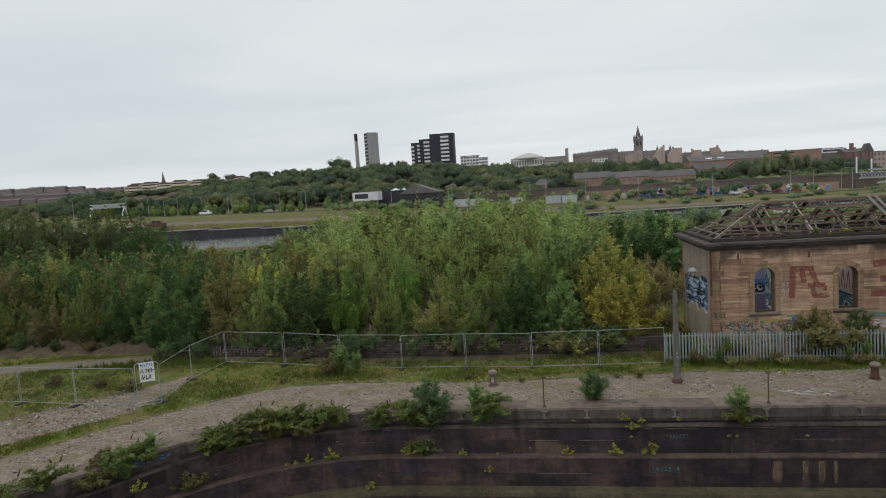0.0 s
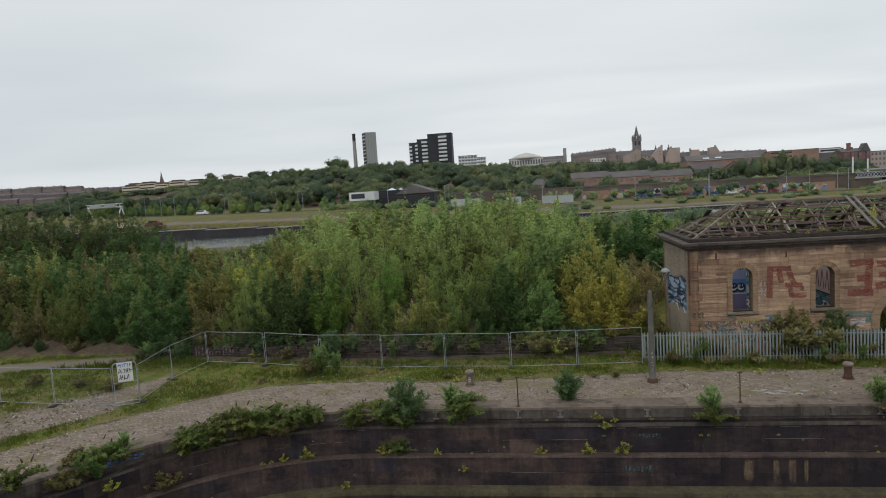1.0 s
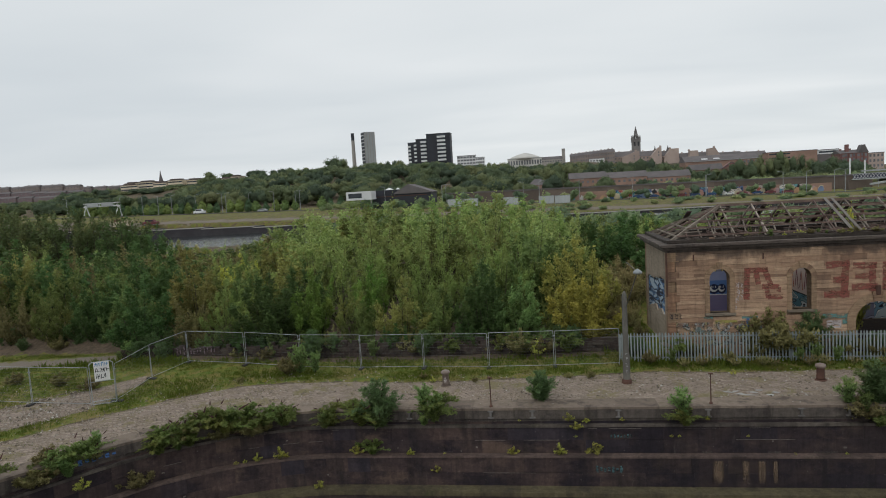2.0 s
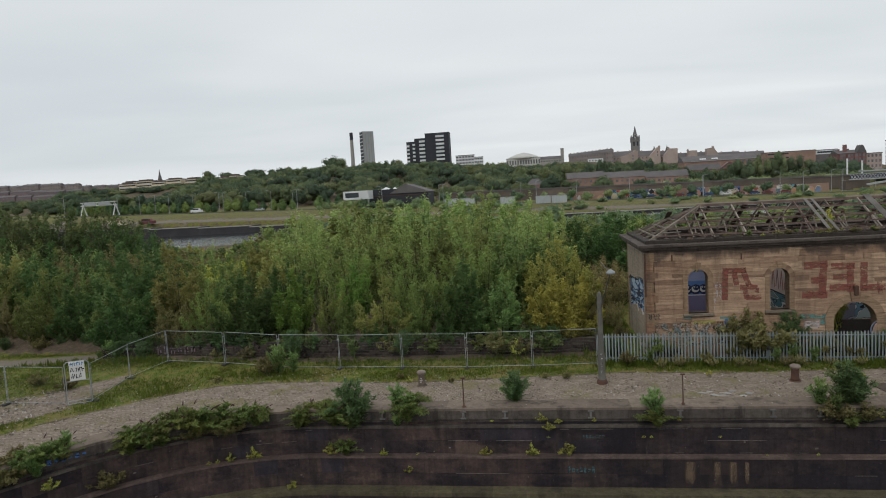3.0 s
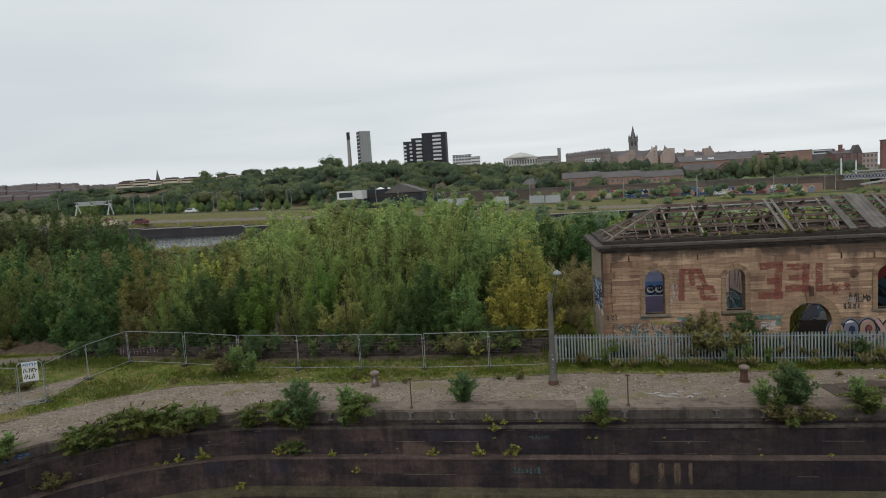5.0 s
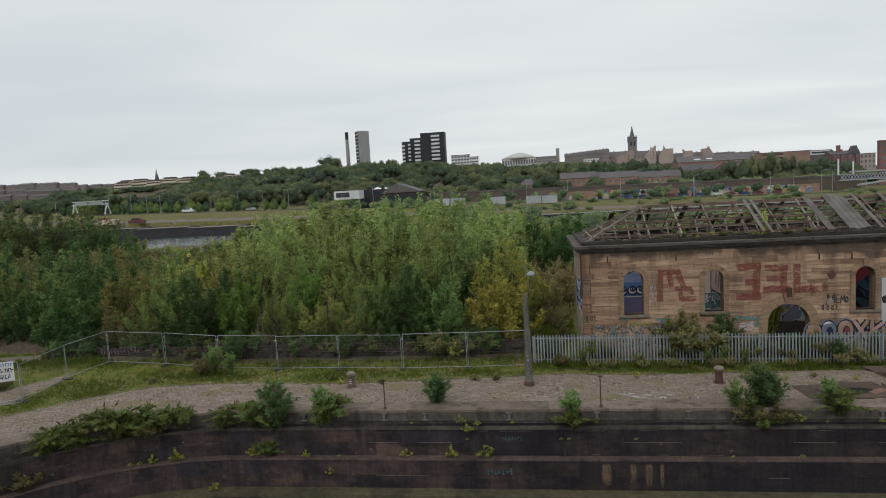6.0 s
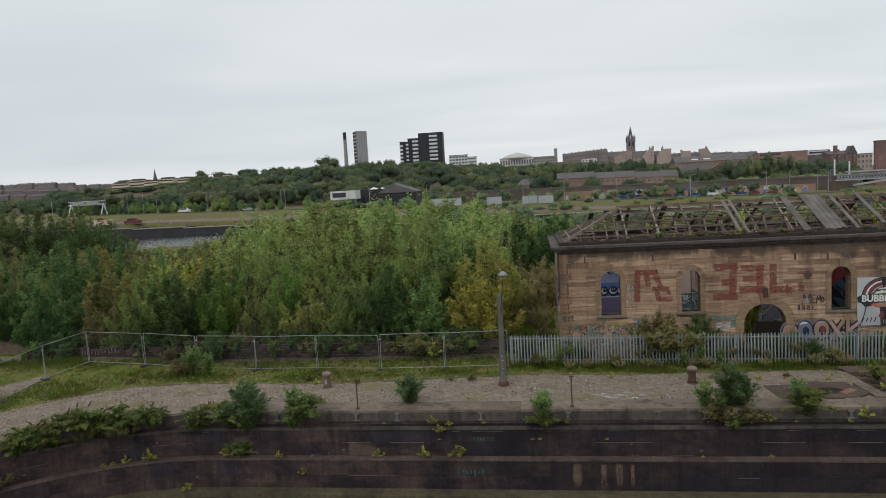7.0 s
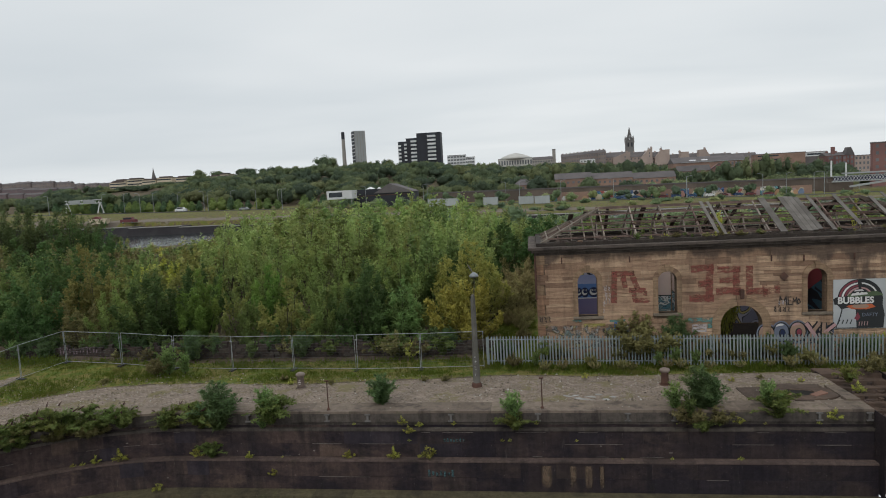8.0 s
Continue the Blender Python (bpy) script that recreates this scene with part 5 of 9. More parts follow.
mesh_panel((-23.05, 26.45, 0.0), (-19.6, 26.15, 0.0), 0.0)
mesh_panel((-26.5, 26.9, 0.0), (-23.05, 26.45, 0.0), 0.03)
mesh_panel((-30.0, 27.3, 0.0), (-26.5, 26.9, 0.0), 0.0)


def sign_gate():
    t = thing("pedestrian_gate", "narrow mesh gate with a white warning sign", "gate", (-19.55, 26.17, 0), 29)
    bm = bmesh.new()
    c = [(0, 0, 0.05), (1.02, 0, 0.05), (1.02, 0, 2.0), (0.9, 0, 2.1), (0.12, 0, 2.1), (0, 0, 2.0)]
    for i in range(6):
        rod(bm, c[i - 1], c[i], 0.022, n=8)
    rod(bm, (0, 0, 1.15), (1.02, 0, 1.15), 0.018, n=8), rod(bm, (0, 0, 0.2), (1.02, 0, 0.2), 0.018, n=8)
    part("gate_frame", bm, GALVANISED, t)
    s = part("sign_board", box(bmesh.new(), 0.2, 0.86, -0.05, -0.035, 1.18, 2.10, 0.004), FLAT_WHITE, t, "white sign scrawled over with marker")
    rnd = random.Random(6)

    def scribble(x, z, h, mat, name):
        lean = rnd.uniform(-0.06, 0.08)
        pts = [(x, z), (x + 0.03, z), (x + 0.03 + lean, z + h), (x + lean, z + h)]
        part(name, prism(bmesh.new(), pts, -0.056, -0.051), mat, s)
        if rnd.random() < 0.7:
            zz = z + h * rnd.choice((0.1, 0.5, 0.85))
            part(name, prism(bmesh.new(), [(x, zz), (x + 0.1, zz + rnd.uniform(-0.03, 0.04)), (x + 0.1, zz + 0.035), (x, zz + 0.03)], -0.0562, -0.0512), mat, s)

    for k in range(6):
        scribble(0.24 + k * 0.098, 1.88 + rnd.uniform(0, 0.03), 0.16, BLUE_MARKER, "blue_scrawl")
    for z, h, n in ((1.58, 0.2, 6), (1.28, 0.22, 5)):
        for k in range(n):
            scribble(0.25 + k * 0.1 + rnd.uniform(-0.02, 0.02), z + rnd.uniform(-0.02, 0.04), h, FLAT_BLACK, "black_scrawl")


BLUE_MARKER = flat("blue_marker", (0.08, 0.22, 0.42))
sign_gate()


FALL = 0.015


def palisade(x0, x1):
    y = 32.25
    t = thing("palisade_fence", "galvanised steel palisade fence with spiked pales", "fence", (x0, y, -0.13))
    pale = bmesh.new()
    prism(pale, [(-0.034, 0.05), (0.034, 0.05), (0.034, 1.47), (0.014, 1.55), (0, 1.51), (-0.014, 1.55), (-0.034, 1.47)], -0.012, 0.012)
    me = bpy.data.meshes.new("pale")
    pale.to_mesh(me), pale.free()
    rnd = random.Random(3)
    n = int((x1 - x0) / 0.155)
    for k in range(n):
        ob = link("pale", me, PALE_STEEL, t)
        ob.matrix_basis = pose(0.08 + k * 0.155, rnd.uniform(-0.006, 0.006), rnd.uniform(-0.015, 0.015) - FALL * k * 0.155, rnd.uniform(-1, 1), rnd.uniform(-0.7, 0.7), 0)
    for z in (0.22, 1.33):
        part("rail", beam(bmesh.new(), (0, 0.037, z + 0.025), (x1 - x0, 0.037, z + 0.025 - FALL * (x1 - x0)), 0.046, 0.05), PALE_STEEL, t)
    x = 0.0
    while x < x1 - x0:
        part("post", box(bmesh.new(), x - 0.04, x + 0.04, 0.062, 0.14, -0.1 - FALL * x, 1.45 - FALL * x), PALE_STEEL, t)
        x += 2.75


palisade(5.85, 31.0)


def rubble_wall():
    """A low broken wall behind the mesh fence."""
    rnd = random.Random(8)
    bm = box(bmesh.new(), -24, 6.5, 34.55, 34.9, -0.4, 0.55)
    wl = part("wall_yard", bm, RUBBLE_WALL)
    tagged(wl, "low broken boundary wall of dark rubble stone", "wall", kind="structure")
    for k in range(6):
        z = -0.3 + 0.19 * k
        x = -24 + rnd.uniform(0, 0.4)
        while x < 6.4:
            ln = rnd.uniform(0.12, 0.42)
            if k < 4 or rnd.random() < (0.7 if k == 4 else 0.2):
                block("rubble_stone", (RUBBLE_WALL, RUBBLE_WALL, WALL_HEAD)[rnd.randrange(3)], wl, (x + ln / 2, 34.52 + rnd.uniform(-0.05, 0.05), z + 0.10 + rnd.uniform(-0.02, 0.02)), (ln + 0.015, 0.24, 0.2 + rnd.uniform(-0.02, 0.05)), rnd.uniform(-0.08, 0.08), rnd.uniform(-0.1, 0.1))
            x += ln
    # faded pink letters, too worn to read for sure
    for k in range(6):
        x = -20.05 + k * 0.44
        part("sprayed_letter", box(bmesh.new(), x, x + 0.07, 34.33, 34.336, 0.30, 0.80), DIM_PAINT, wl)
        part("sprayed_letter", box(bmesh.new(), x + 0.18, x + 0.25, 34.33, 34.336, 0.34 + 0.06 * (k % 2), 0.78 - 0.08 * (k % 3)), DIM_PAINT, wl)


rubble_wall()

# ---------- things on the quay ----------


BOLLARD_GREY = simple("worn_iron_bollard", (0.16, 0.125, 0.105), (0.09, 0.068, 0.058), 8, 0.8, 0.1)


# pale cap colour stands for the sky's reflection on its top
SKYLIT_CAP = simple("skylit_bollard_cap", (0.30, 0.255, 0.225), (0.17, 0.125, 0.105), 9, 0.75, 0.1)


def bollard(x, y, mat, label):
    t = thing("mooring_bollard", label, "bollard", (x, y, 0), group="mooring bollards on the quay")
    part("base_plate", lathe(bmesh.new(), [(0.24, -0.03), (0.24, 0.03), (0.21, 0.05)], n=16), mat, t)
    part("shaft", lathe(bmesh.new(), [(0.19, 0.05), (0.165, 0.14), (0.155, 0.52), (0.175, 0.58)], n=16), mat, t, smooth=True)
    part("cap", lathe(bmesh.new(), [(0.165, 0.56), (0.205, 0.60), (0.222, 0.65), (0.20, 0.71), (0.11, 0.75), (0.02, 0.76)], n=16), SKYLIT_CAP, t, "cap coloured pale for the sky reflection on top", smooth=True)


bollard(-2.75, 28.5, BOLLARD_GREY, "worn grey-brown mooring bollard with white scrawl")
for z, w in ((0.20, 0.10), (0.29, 0.14), (0.38, 0.10)):
    part("white_scrawl", box(bmesh.new(), -w / 2, w / 2, -0.172, -0.162, z, z + 0.05), WHITE_PAINT, bpy.data.objects["mooring_bollard"])
bollard(13.85, 28.45, RUST, "squat rust-brown iron mooring bollard on the setts")


def stanchion(x, y):
    t = thing("rail_stanchion", "thin rusty iron stanchion on the coping stone", "post", (x, y, 0.03), group="stanchions along the edge")
    part("rod", rod(bmesh.new(), (0, 0, 0), (0, 0, 1.25), 0.028, 0.022, 8), RUST, t)
    part("eye", rod(bmesh.new(), (-0.09, 0, 1.25), (0.09, 0, 1.25), 0.035, n=8), RUST, t)
    part("foot", lathe(bmesh.new(), [(0.08, 0.0), (0.07, 0.05), (0.035, 0.09)], n=10), RUST, t)


stanchion(-0.4, 25.42)
stanchion(8.5, 25.5)


def edge_iron(x):
    t = thing("edge_cleat", "grey iron cleat on the coping's face", "cleat", (x, EDGE_Y - 0.06, -0.24), group="cleats along the coping")
    bm = bmesh.new()
    box(bm, -0.12, 0.12, -0.05, 0.03, 0.11, 0.17, 0.012), box(bm, -0.12, 0.12, -0.05, 0.03, -0.17, -0.11, 0.012)
    part("bar", bm, IRON, t)
    part("neck", box(bmesh.new(), -0.045, 0.045, -0.055, 0.03, -0.115, 0.115, 0.01), IRON, t)


for k in (-2, 0, 1, 3, 5, 7, 8, 11, 12):
    edge_iron(-0.42 + 1.745 * k)


def quay_lamp():
    t = thing("lamp_post", "old tapered concrete lamp post with a hooded lantern arm", "lamp post", (5.62, 28.45, 0))
    part("plinth", lathe(bmesh.new(), [(0.25, -0.03), (0.23, 0.12), (0.19, 0.2)], n=8), RUST, t)
    part("shaft", lathe(bmesh.new(), [(0.165, 0.15), (0.16, 1.2), (0.13, 1.7), (0.11, 4.0), (0.08, 4.18), (0.03, 4.26)], n=8), LAMP_GREY, t)
    for k in range(5):
        part("marker_scrawl", box(bmesh.new(), -0.05 + 0.02 * (k % 2), 0.04, -0.168, -0.163, 0.55 + 0.2 * k, 0.64 + 0.2 * k), PALE_SCRAWL, t)
    bm = bmesh.new()
    rod(bm, (0.04, -0.1, 3.5), (0.29, -1.95, 5.3), 0.022, n=6), rod(bm, (0.3, -1.98, 5.4), (-0.02, -1.2, 5.72), 0.022, n=6)
    rod(bm, (0.0, 0.0, 3.5), (0.05, -0.14, 3.52), 0.03, n=6)
    part("arm", bm, LAMP_GREY, t)
    part("lantern", lathe(bmesh.new(), [(0.04, 0.17), (0.17, 0.07), (0.20, 0.0), (0.17, -0.03), (0.03, -0.05)][::-1], (0.3, -2.1, 5.36), 12), GALVANISED, t, "pale hooded lantern", True)


PALE_SCRAWL = worn_paint("pale_scrawl", (0.42, 0.42, 0.42), 0.42, 0.6)
LAMP_GREY = simple("mossy_concrete", (0.175, 0.165, 0.148), (0.095, 0.092, 0.080), 4, 0.9, 0, 0.004, 0.1)
quay_lamp()


def pit():
    """A chamber with a broken lid near the coping's end, its depth painted black."""
    t = thing("broken_chamber", "broken concrete chamber lid round a plate painted black as a pit", "pit", (18.7, 27.1, 0))
    def slab(name, outline, z0, z1, mat):
        bm = bmesh.new()
        lo, hi = [[bm.verts.new((x, y, z)) for x, y in outline] for z in (z0, z1)]
        bm.faces.new(hi), bm.faces.new(lo[::-1])
        for i in range(len(lo)):
            bm.faces.new((lo[i - 1], lo[i], hi[i], hi[i - 1]))
        bmesh.ops.recalc_face_normals(bm, faces=bm.faces)
        part(name, bm, mat, t)

    # a near-black plate at ground level paints the dark of a hole
    slab("pit_floor", [(-0.75, -0.62), (1.05, -0.62), (1.05, 0.7), (-0.75, 0.7)], 0.028, 0.036, PIT_SHADE)
    # crusted earth and broken stone round the hole, in ragged plates
    rnd = random.Random(14)
    for k in range(26):
        a = 2 * math.pi * k / 26
        r0 = 0.56 + rnd.uniform(-0.16, 0.14)
        c, d = math.cos(a), math.sin(a)
        w = rnd.uniform(0.2, 0.34)
        out = rnd.uniform(0.35, 0.75)
        q = [(0.12 + (r0 * c - w * d) * 1.35, (r0 * d + w * c) * 0.8), (0.12 + (r0 * c + w * d) * 1.25, (r0 * d - w * c) * 0.8),
             (0.12 + ((r0 + out) * c + w * d) * 1.25, ((r0 + out) * d - w * c) * 0.8), (0.12 + ((r0 + out) * c - w * d) * 1.25, ((r0 + out) * d + w * c) * 0.8)]
        slab("rim_stone", q, 0.0, 0.045 + 0.002 * k % 0.03 + rnd.uniform(0, 0.03), (EARTH_STONE, CRUST, EARTH_STONE, CRUST)[k % 4])
    slab("gravel_apron", [(-2.0, -0.95), (-0.6, -0.95), (-0.75, 0.9), (-2.1, 0.75)], 0.0, 0.032, CRUST)
    slab("gravel_apron", [(-0.9, 0.75), (1.3, 0.8), (1.2, 1.15), (-0.8, 1.1)], 0.0, 0.033, CRUST)
    slab("pale_slab", [(1.45, -0.95), (1.95, -0.95), (1.85, 0.75), (1.4, 0.8)], 0.0, 0.11, COPING)
    b = beam(bmesh.new(), (-0.8, -0.35, 0.06), (-0.35, -0.5, 0.14), 0.25, 0.05)
    part("broken_slab", b, BRICK_RED, t)
    part("broken_slab", beam(bmesh.new(), (0.45, -0.45, 0.07), (1.0, -0.15, 0.12), 0.3, 0.06), BRICK_RED, t)


CRUST = simple("crusted_dark_earth", (0.105, 0.078, 0.062), (0.062, 0.046, 0.038), 9, 0.95, 0, 0.02, 0.3)
PIT_SHADE = simple("pit_shade_black", (0.012, 0.011, 0.01), (0.02, 0.018, 0.016), 6, 0.6)
BRICK_RED = simple("red_brick", (0.24, 0.135, 0.10), (0.16, 0.09, 0.07), 4, 0.9)
pit()

CHALK = simple("chalky_plaster", (0.42, 0.42, 0.41), (0.25, 0.24, 0.225), 5, 0.9)
rnd = random.Random(21)
for x, y in ((10.0, 26.75), (10.6, 26.9), (11.1, 26.6), (9.6, 27.0), (10.9, 27.2), (10.3, 26.6), (11.5, 26.9), (9.9, 27.1)):
    bm = bmesh.new()
    lo, hi = [[bm.verts.new((0.3 * math.cos(q * 0.9) * k, 0.16 * math.sin(q * 0.9) * k, z)) for q, k in enumerate(ks)] for ks in [[rnd.uniform(0.35, 1.1) for _ in range(7)]] for z in (0.0, 0.014)]
    bm.faces.new(hi), bm.faces.new(lo[::-1])
    for i in range(7):
        bm.faces.new((lo[i - 1], lo[i], hi[i], hi[i - 1]))
    t = part("plaster_fragment", bm, CHALK)
    t.matrix_basis = Matrix.LocRotScale((x, y, 0.0), Euler((0.01, 0.01, rnd.uniform(-0.5, 0.5))), (rnd.uniform(0.5, 1.3), rnd.uniform(0.4, 1), 1))
    tagged(t, "scrap of pale plaster lying on the setts", "rubble", "scraps on the quay")

# ---------- plants ----------


def leaf_mesh(name, pos, out, size, rnd, wide=0.5, droop=0.25, face=None, young=None, blade=False):
    """Small pointed leaves, each a bent diamond, at the places given and pointing outwards."""
    n = len(pos)
    d = out + rnd.normal(0, 0.75, (n, 3))
    d[:, 2] -= droop
    d /= np.linalg.norm(d, axis=1)[:, None] + 1e-9
    side = np.cross(d, rnd.normal(0, 1, (n, 3)) + np.array((0, 0, 1.4)) if face is None else face + rnd.normal(0, 0.3, (n, 3)))
    side /= np.linalg.norm(side, axis=1)[:, None] + 1e-9
    ln = (size * rnd.uniform(0.6, 1.25, n))[:, None]
    if blade:
        # a small pointed blade of three corners
        foot = pos + d * ln * 0.12
        corners = [foot + side * ln * wide * 0.55, pos + d * ln, foot - side * ln * wide * 0.55]
    else:
        mid = pos + d * ln * 0.5
        corners = [pos, mid + side * ln * wide * 0.5, pos + d * ln, mid - side * ln * wide * 0.5]
    m = len(corners)
    verts = np.stack(corners, 1).reshape(-1, 3)
    me = bpy.data.meshes.new(name)
    me.vertices.add(m * n), me.loops.add(m * n), me.polygons.add(n)
    me.vertices.foreach_set("co", verts.ravel())
    me.loops.foreach_set("vertex_index", np.arange(m * n))
    me.polygons.foreach_set("loop_start", np.arange(0, m * n, m))
    me.update(calc_edges=True)
    # per-leaf brightness that carries the painted shading
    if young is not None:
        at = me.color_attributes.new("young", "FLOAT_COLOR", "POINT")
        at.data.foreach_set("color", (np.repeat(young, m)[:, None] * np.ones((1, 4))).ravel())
    return me


def shrub_parts(seed, tall, spread, stems, twigs, leaves, size, wide=0.5, bare=0.12, upright=2.0, twig=0.24, rise=0.5, dome=0.45, blade=True):
    """The wood and the leaf meshes of a many-stemmed shrub: a dome of leafy plumes."""
    rnd = np.random.RandomState(seed)
    bm = bmesh.new()
    pos, out, tip_lights = [], [], []
    for i in range(stems):
        a = 2.4 * i + rnd.uniform(-0.5, 0.5)
        q = math.sqrt((i + rnd.uniform(0.1, 0.9)) / stems)
        h = tall * (1.0 - dome * q ** 1.7) * rnd.uniform(0.64, 1.06)
        reach = spread * q * rnd.uniform(0.85, 1.1)
        foot = np.array((0.14 * reach * math.cos(a), 0.14 * reach * math.sin(a), 0.0))
        sway = rnd.normal(0, 0.05 * tall, 2)

        def at(t):
            r = 0.86 * reach * (1 - max(0.0, 1 - t) ** upright)
            return foot + np.array((r * math.cos(a) + sway[0] * t * t, r * math.sin(a) + sway[1] * t * t, h * t))
        last = at(0.0)
        for t in (0.3, 0.6, 0.95):
            p = at(t)
            rod(bm, last - np.array((0, 0, 0.1)), p, 0.006 * tall * (1.1 - t + 0.3), 0.006 * tall * (1.05 - t), 4)
            last = p
        for t in bare + (0.98 - bare) * rnd.uniform(0, 1, twigs) ** 0.75:
            p = at(t)
            ln = tall * twig * (1.1 - t) ** 0.6 * rnd.uniform(0.5, 1.2)
            b = rnd.uniform(0, 2 * math.pi)
            d = np.array((math.cos(b), math.sin(b), rnd.uniform(0.1, 0.9) + rise))
            d /= np.linalg.norm(d)
            f = rnd.uniform(0.1, 1.0, leaves)[:, None]
            pos.append(p + d * ln * f + rnd.normal(0, size * 0.4, (leaves, 3)))
            out.append(np.tile(d, (leaves, 1)))
            # low and inner leaves get darker values, as shade would give them
            tip_lights.append(np.clip(0.7 * t ** 1.5 + 0.4 * f[:, 0] * rnd.uniform(0.5, 1.2) - 0.1, 0, 1))
        # a leafy leader
        f = rnd.uniform(0.7, 1.08, leaves * 2)
        pos.append(np.array([at(t) for t in f]) + rnd.normal(0, size * 0.45, (leaves * 2, 3)))
        out.append(np.tile((0, 0, 0.9), (leaves * 2, 1)))
        tip_lights.append(np.full(leaves * 2, 0.9))
    pos, out = np.concatenate(pos), np.concatenate(out)
    pos[:, 2] = np.maximum(pos[:, 2], 0.05)
    wood = bpy.data.meshes.new("stem")
    bm.to_mesh(wood), bm.free()
    wood.materials.append(BARK)
    return wood, leaf_mesh("crown", pos, out, size, rnd, wide, young=np.concatenate(tip_lights), blade=blade)


def arching_parts(seed, tall, spread, stems, nodes, size, wide, droop=1.35):
    """The wood and leaves of a weed with long arching stems: paired narrow leaves and short leafy side shoots."""
    rnd = np.random.RandomState(seed)
    bm = bmesh.new()
    pos, out, tip_lights = [], [], []
    for i in range(stems):
        a = 2.4 * i + rnd.uniform(-0.6, 0.6)
        reach = spread * rnd.uniform(0.15, 1.15)
        h = tall * rnd.uniform(0.65, 1.08) * (1.15 - 0.45 * reach / spread)
        d = droop * rnd.uniform(0.75, 1.2)
        bend = rnd.uniform(-0.35, 0.35)

        def at(t):
            r = reach * t ** 1.25
            return np.array((r * math.cos(a + bend * t), r * math.sin(a + bend * t), h * ((1 + d) * t - d * t * t)))
        ts = (0.0, 0.25, 0.5, 0.75, 1.0)
        for t0, t1 in zip(ts, ts[1:]):
            rod(bm, at(t0) - np.array((0, 0, 0.05 if t0 == 0 else 0)), at(t1), 0.012 * (1.2 - t0), 0.012 * (1.15 - t1), 3)
        for j in range(nodes):
            t = 0.01 + 0.99 * ((j + rnd.uniform(0, 0.8)) / nodes) ** 1.2
            p, q = at(t), at(min(1.02, t + 0.04))
            along = (q - p) / (np.linalg.norm(q - p) + 1e-6)
            b = rnd.uniform(0, 6.28)
            shoot = along * 0.5 + np.array((math.cos(b), math.sin(b), rnd.uniform(-0.1, 0.7)))
            shoot /= np.linalg.norm(shoot)
            ln = tall * 0.22 * (1.1 - t) * rnd.uniform(0.3, 1.3)
            m = 7
            f = rnd.uniform(0.0, 1.0, m)[:, None]
            pos.append(p + shoot * ln * f + rnd.normal(0, size * 0.15, (m, 3)))
            out.append(np.tile(shoot * 1.3 + along * 0.4, (m, 1)))
            # painted shading again: leaves brighten along the stem and outwards
            tip_lights.append(np.clip(0.25 + 0.5 * t + 0.3 * f[:, 0], 0, 1))
    wood = bpy.data.meshes.new("stem")
    bm.to_mesh(wood), bm.free()
    wood.materials.append(BARK)
    return wood, leaf_mesh("crown", np.concatenate(pos), np.concatenate(out), size, rnd, wide, droop=0.35, young=np.concatenate(tip_lights), blade=True)


KINDS = {}


def shrub_kind(key, leaf, **how):
    wood, crown = shrub_parts(**how)
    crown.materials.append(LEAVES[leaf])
    KINDS[key] = (wood, crown)


for i, leaf in enumerate(("willow", "dark", "bright", "olive", "yellow", "rusty", "birch", "willow", "green", "ochre")):
    tall = (6.5, 5.0, 6.0, 5.5, 5.0, 5.2, 7.0, 6.0, 5.5, 5.2)[i]
    wide = (2.1, 2.1, 1.6, 2.0, 2.1, 2.0, 1.6, 2.4, 1.8, 2.2)[i]
    size = (0.17, 0.17, 0.17, 0.13, 0.14, 0.13, 0.13, 0.16, 0.16, 0.13)[i]
    rise = (1.1, 0.5, 1.3, 0.4, 0.2, 0.4, 1.4, 1.0, 0.9, 0.2)[i]
    narrow = (0.36, 0.5, 0.5, 0.65, 0.7, 0.65, 0.65, 0.36, 0.5, 0.7)[i]
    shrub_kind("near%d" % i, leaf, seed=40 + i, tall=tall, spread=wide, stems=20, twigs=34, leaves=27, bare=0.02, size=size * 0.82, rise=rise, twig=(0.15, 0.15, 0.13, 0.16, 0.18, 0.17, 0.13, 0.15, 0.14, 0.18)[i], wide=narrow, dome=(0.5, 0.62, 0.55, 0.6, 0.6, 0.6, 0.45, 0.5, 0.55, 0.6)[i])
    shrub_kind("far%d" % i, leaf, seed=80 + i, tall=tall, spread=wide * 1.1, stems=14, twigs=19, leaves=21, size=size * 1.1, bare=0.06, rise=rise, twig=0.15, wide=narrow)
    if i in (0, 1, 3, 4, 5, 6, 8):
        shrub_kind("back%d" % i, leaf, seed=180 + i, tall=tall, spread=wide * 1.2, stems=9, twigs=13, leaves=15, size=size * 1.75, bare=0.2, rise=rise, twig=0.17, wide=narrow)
# rounded autumn bushes by the clearing
shrub_kind("round4", "yellow", seed=141, tall=4.0, spread=2.0, stems=30, twigs=30, leaves=26, bare=0.02, size=0.11, rise=0.2, twig=0.18, wide=0.7, dome=0.62)
shrub_kind("round9", "gold", seed=142, tall=5.9, spread=2.6, stems=30, twigs=30, leaves=26, bare=0.02, size=0.11, rise=0.3, twig=0.16, wide=0.7, dome=0.36)
# a broader crown for the trees by the river
shrub_kind("tree0", "deep", seed=131, tall=9.0, spread=4.4, stems=22, twigs=22, leaves=12, size=0.30, bare=0.1, rise=0.3, twig=0.16, wide=0.55, dome=0.55)
shrub_kind("tree1", "dark", seed=132, tall=9.0, spread=4.0, stems=22, twigs=22, leaves=12, size=0.28, bare=0.1, rise=0.5, twig=0.15, wide=0.55, dome=0.6)

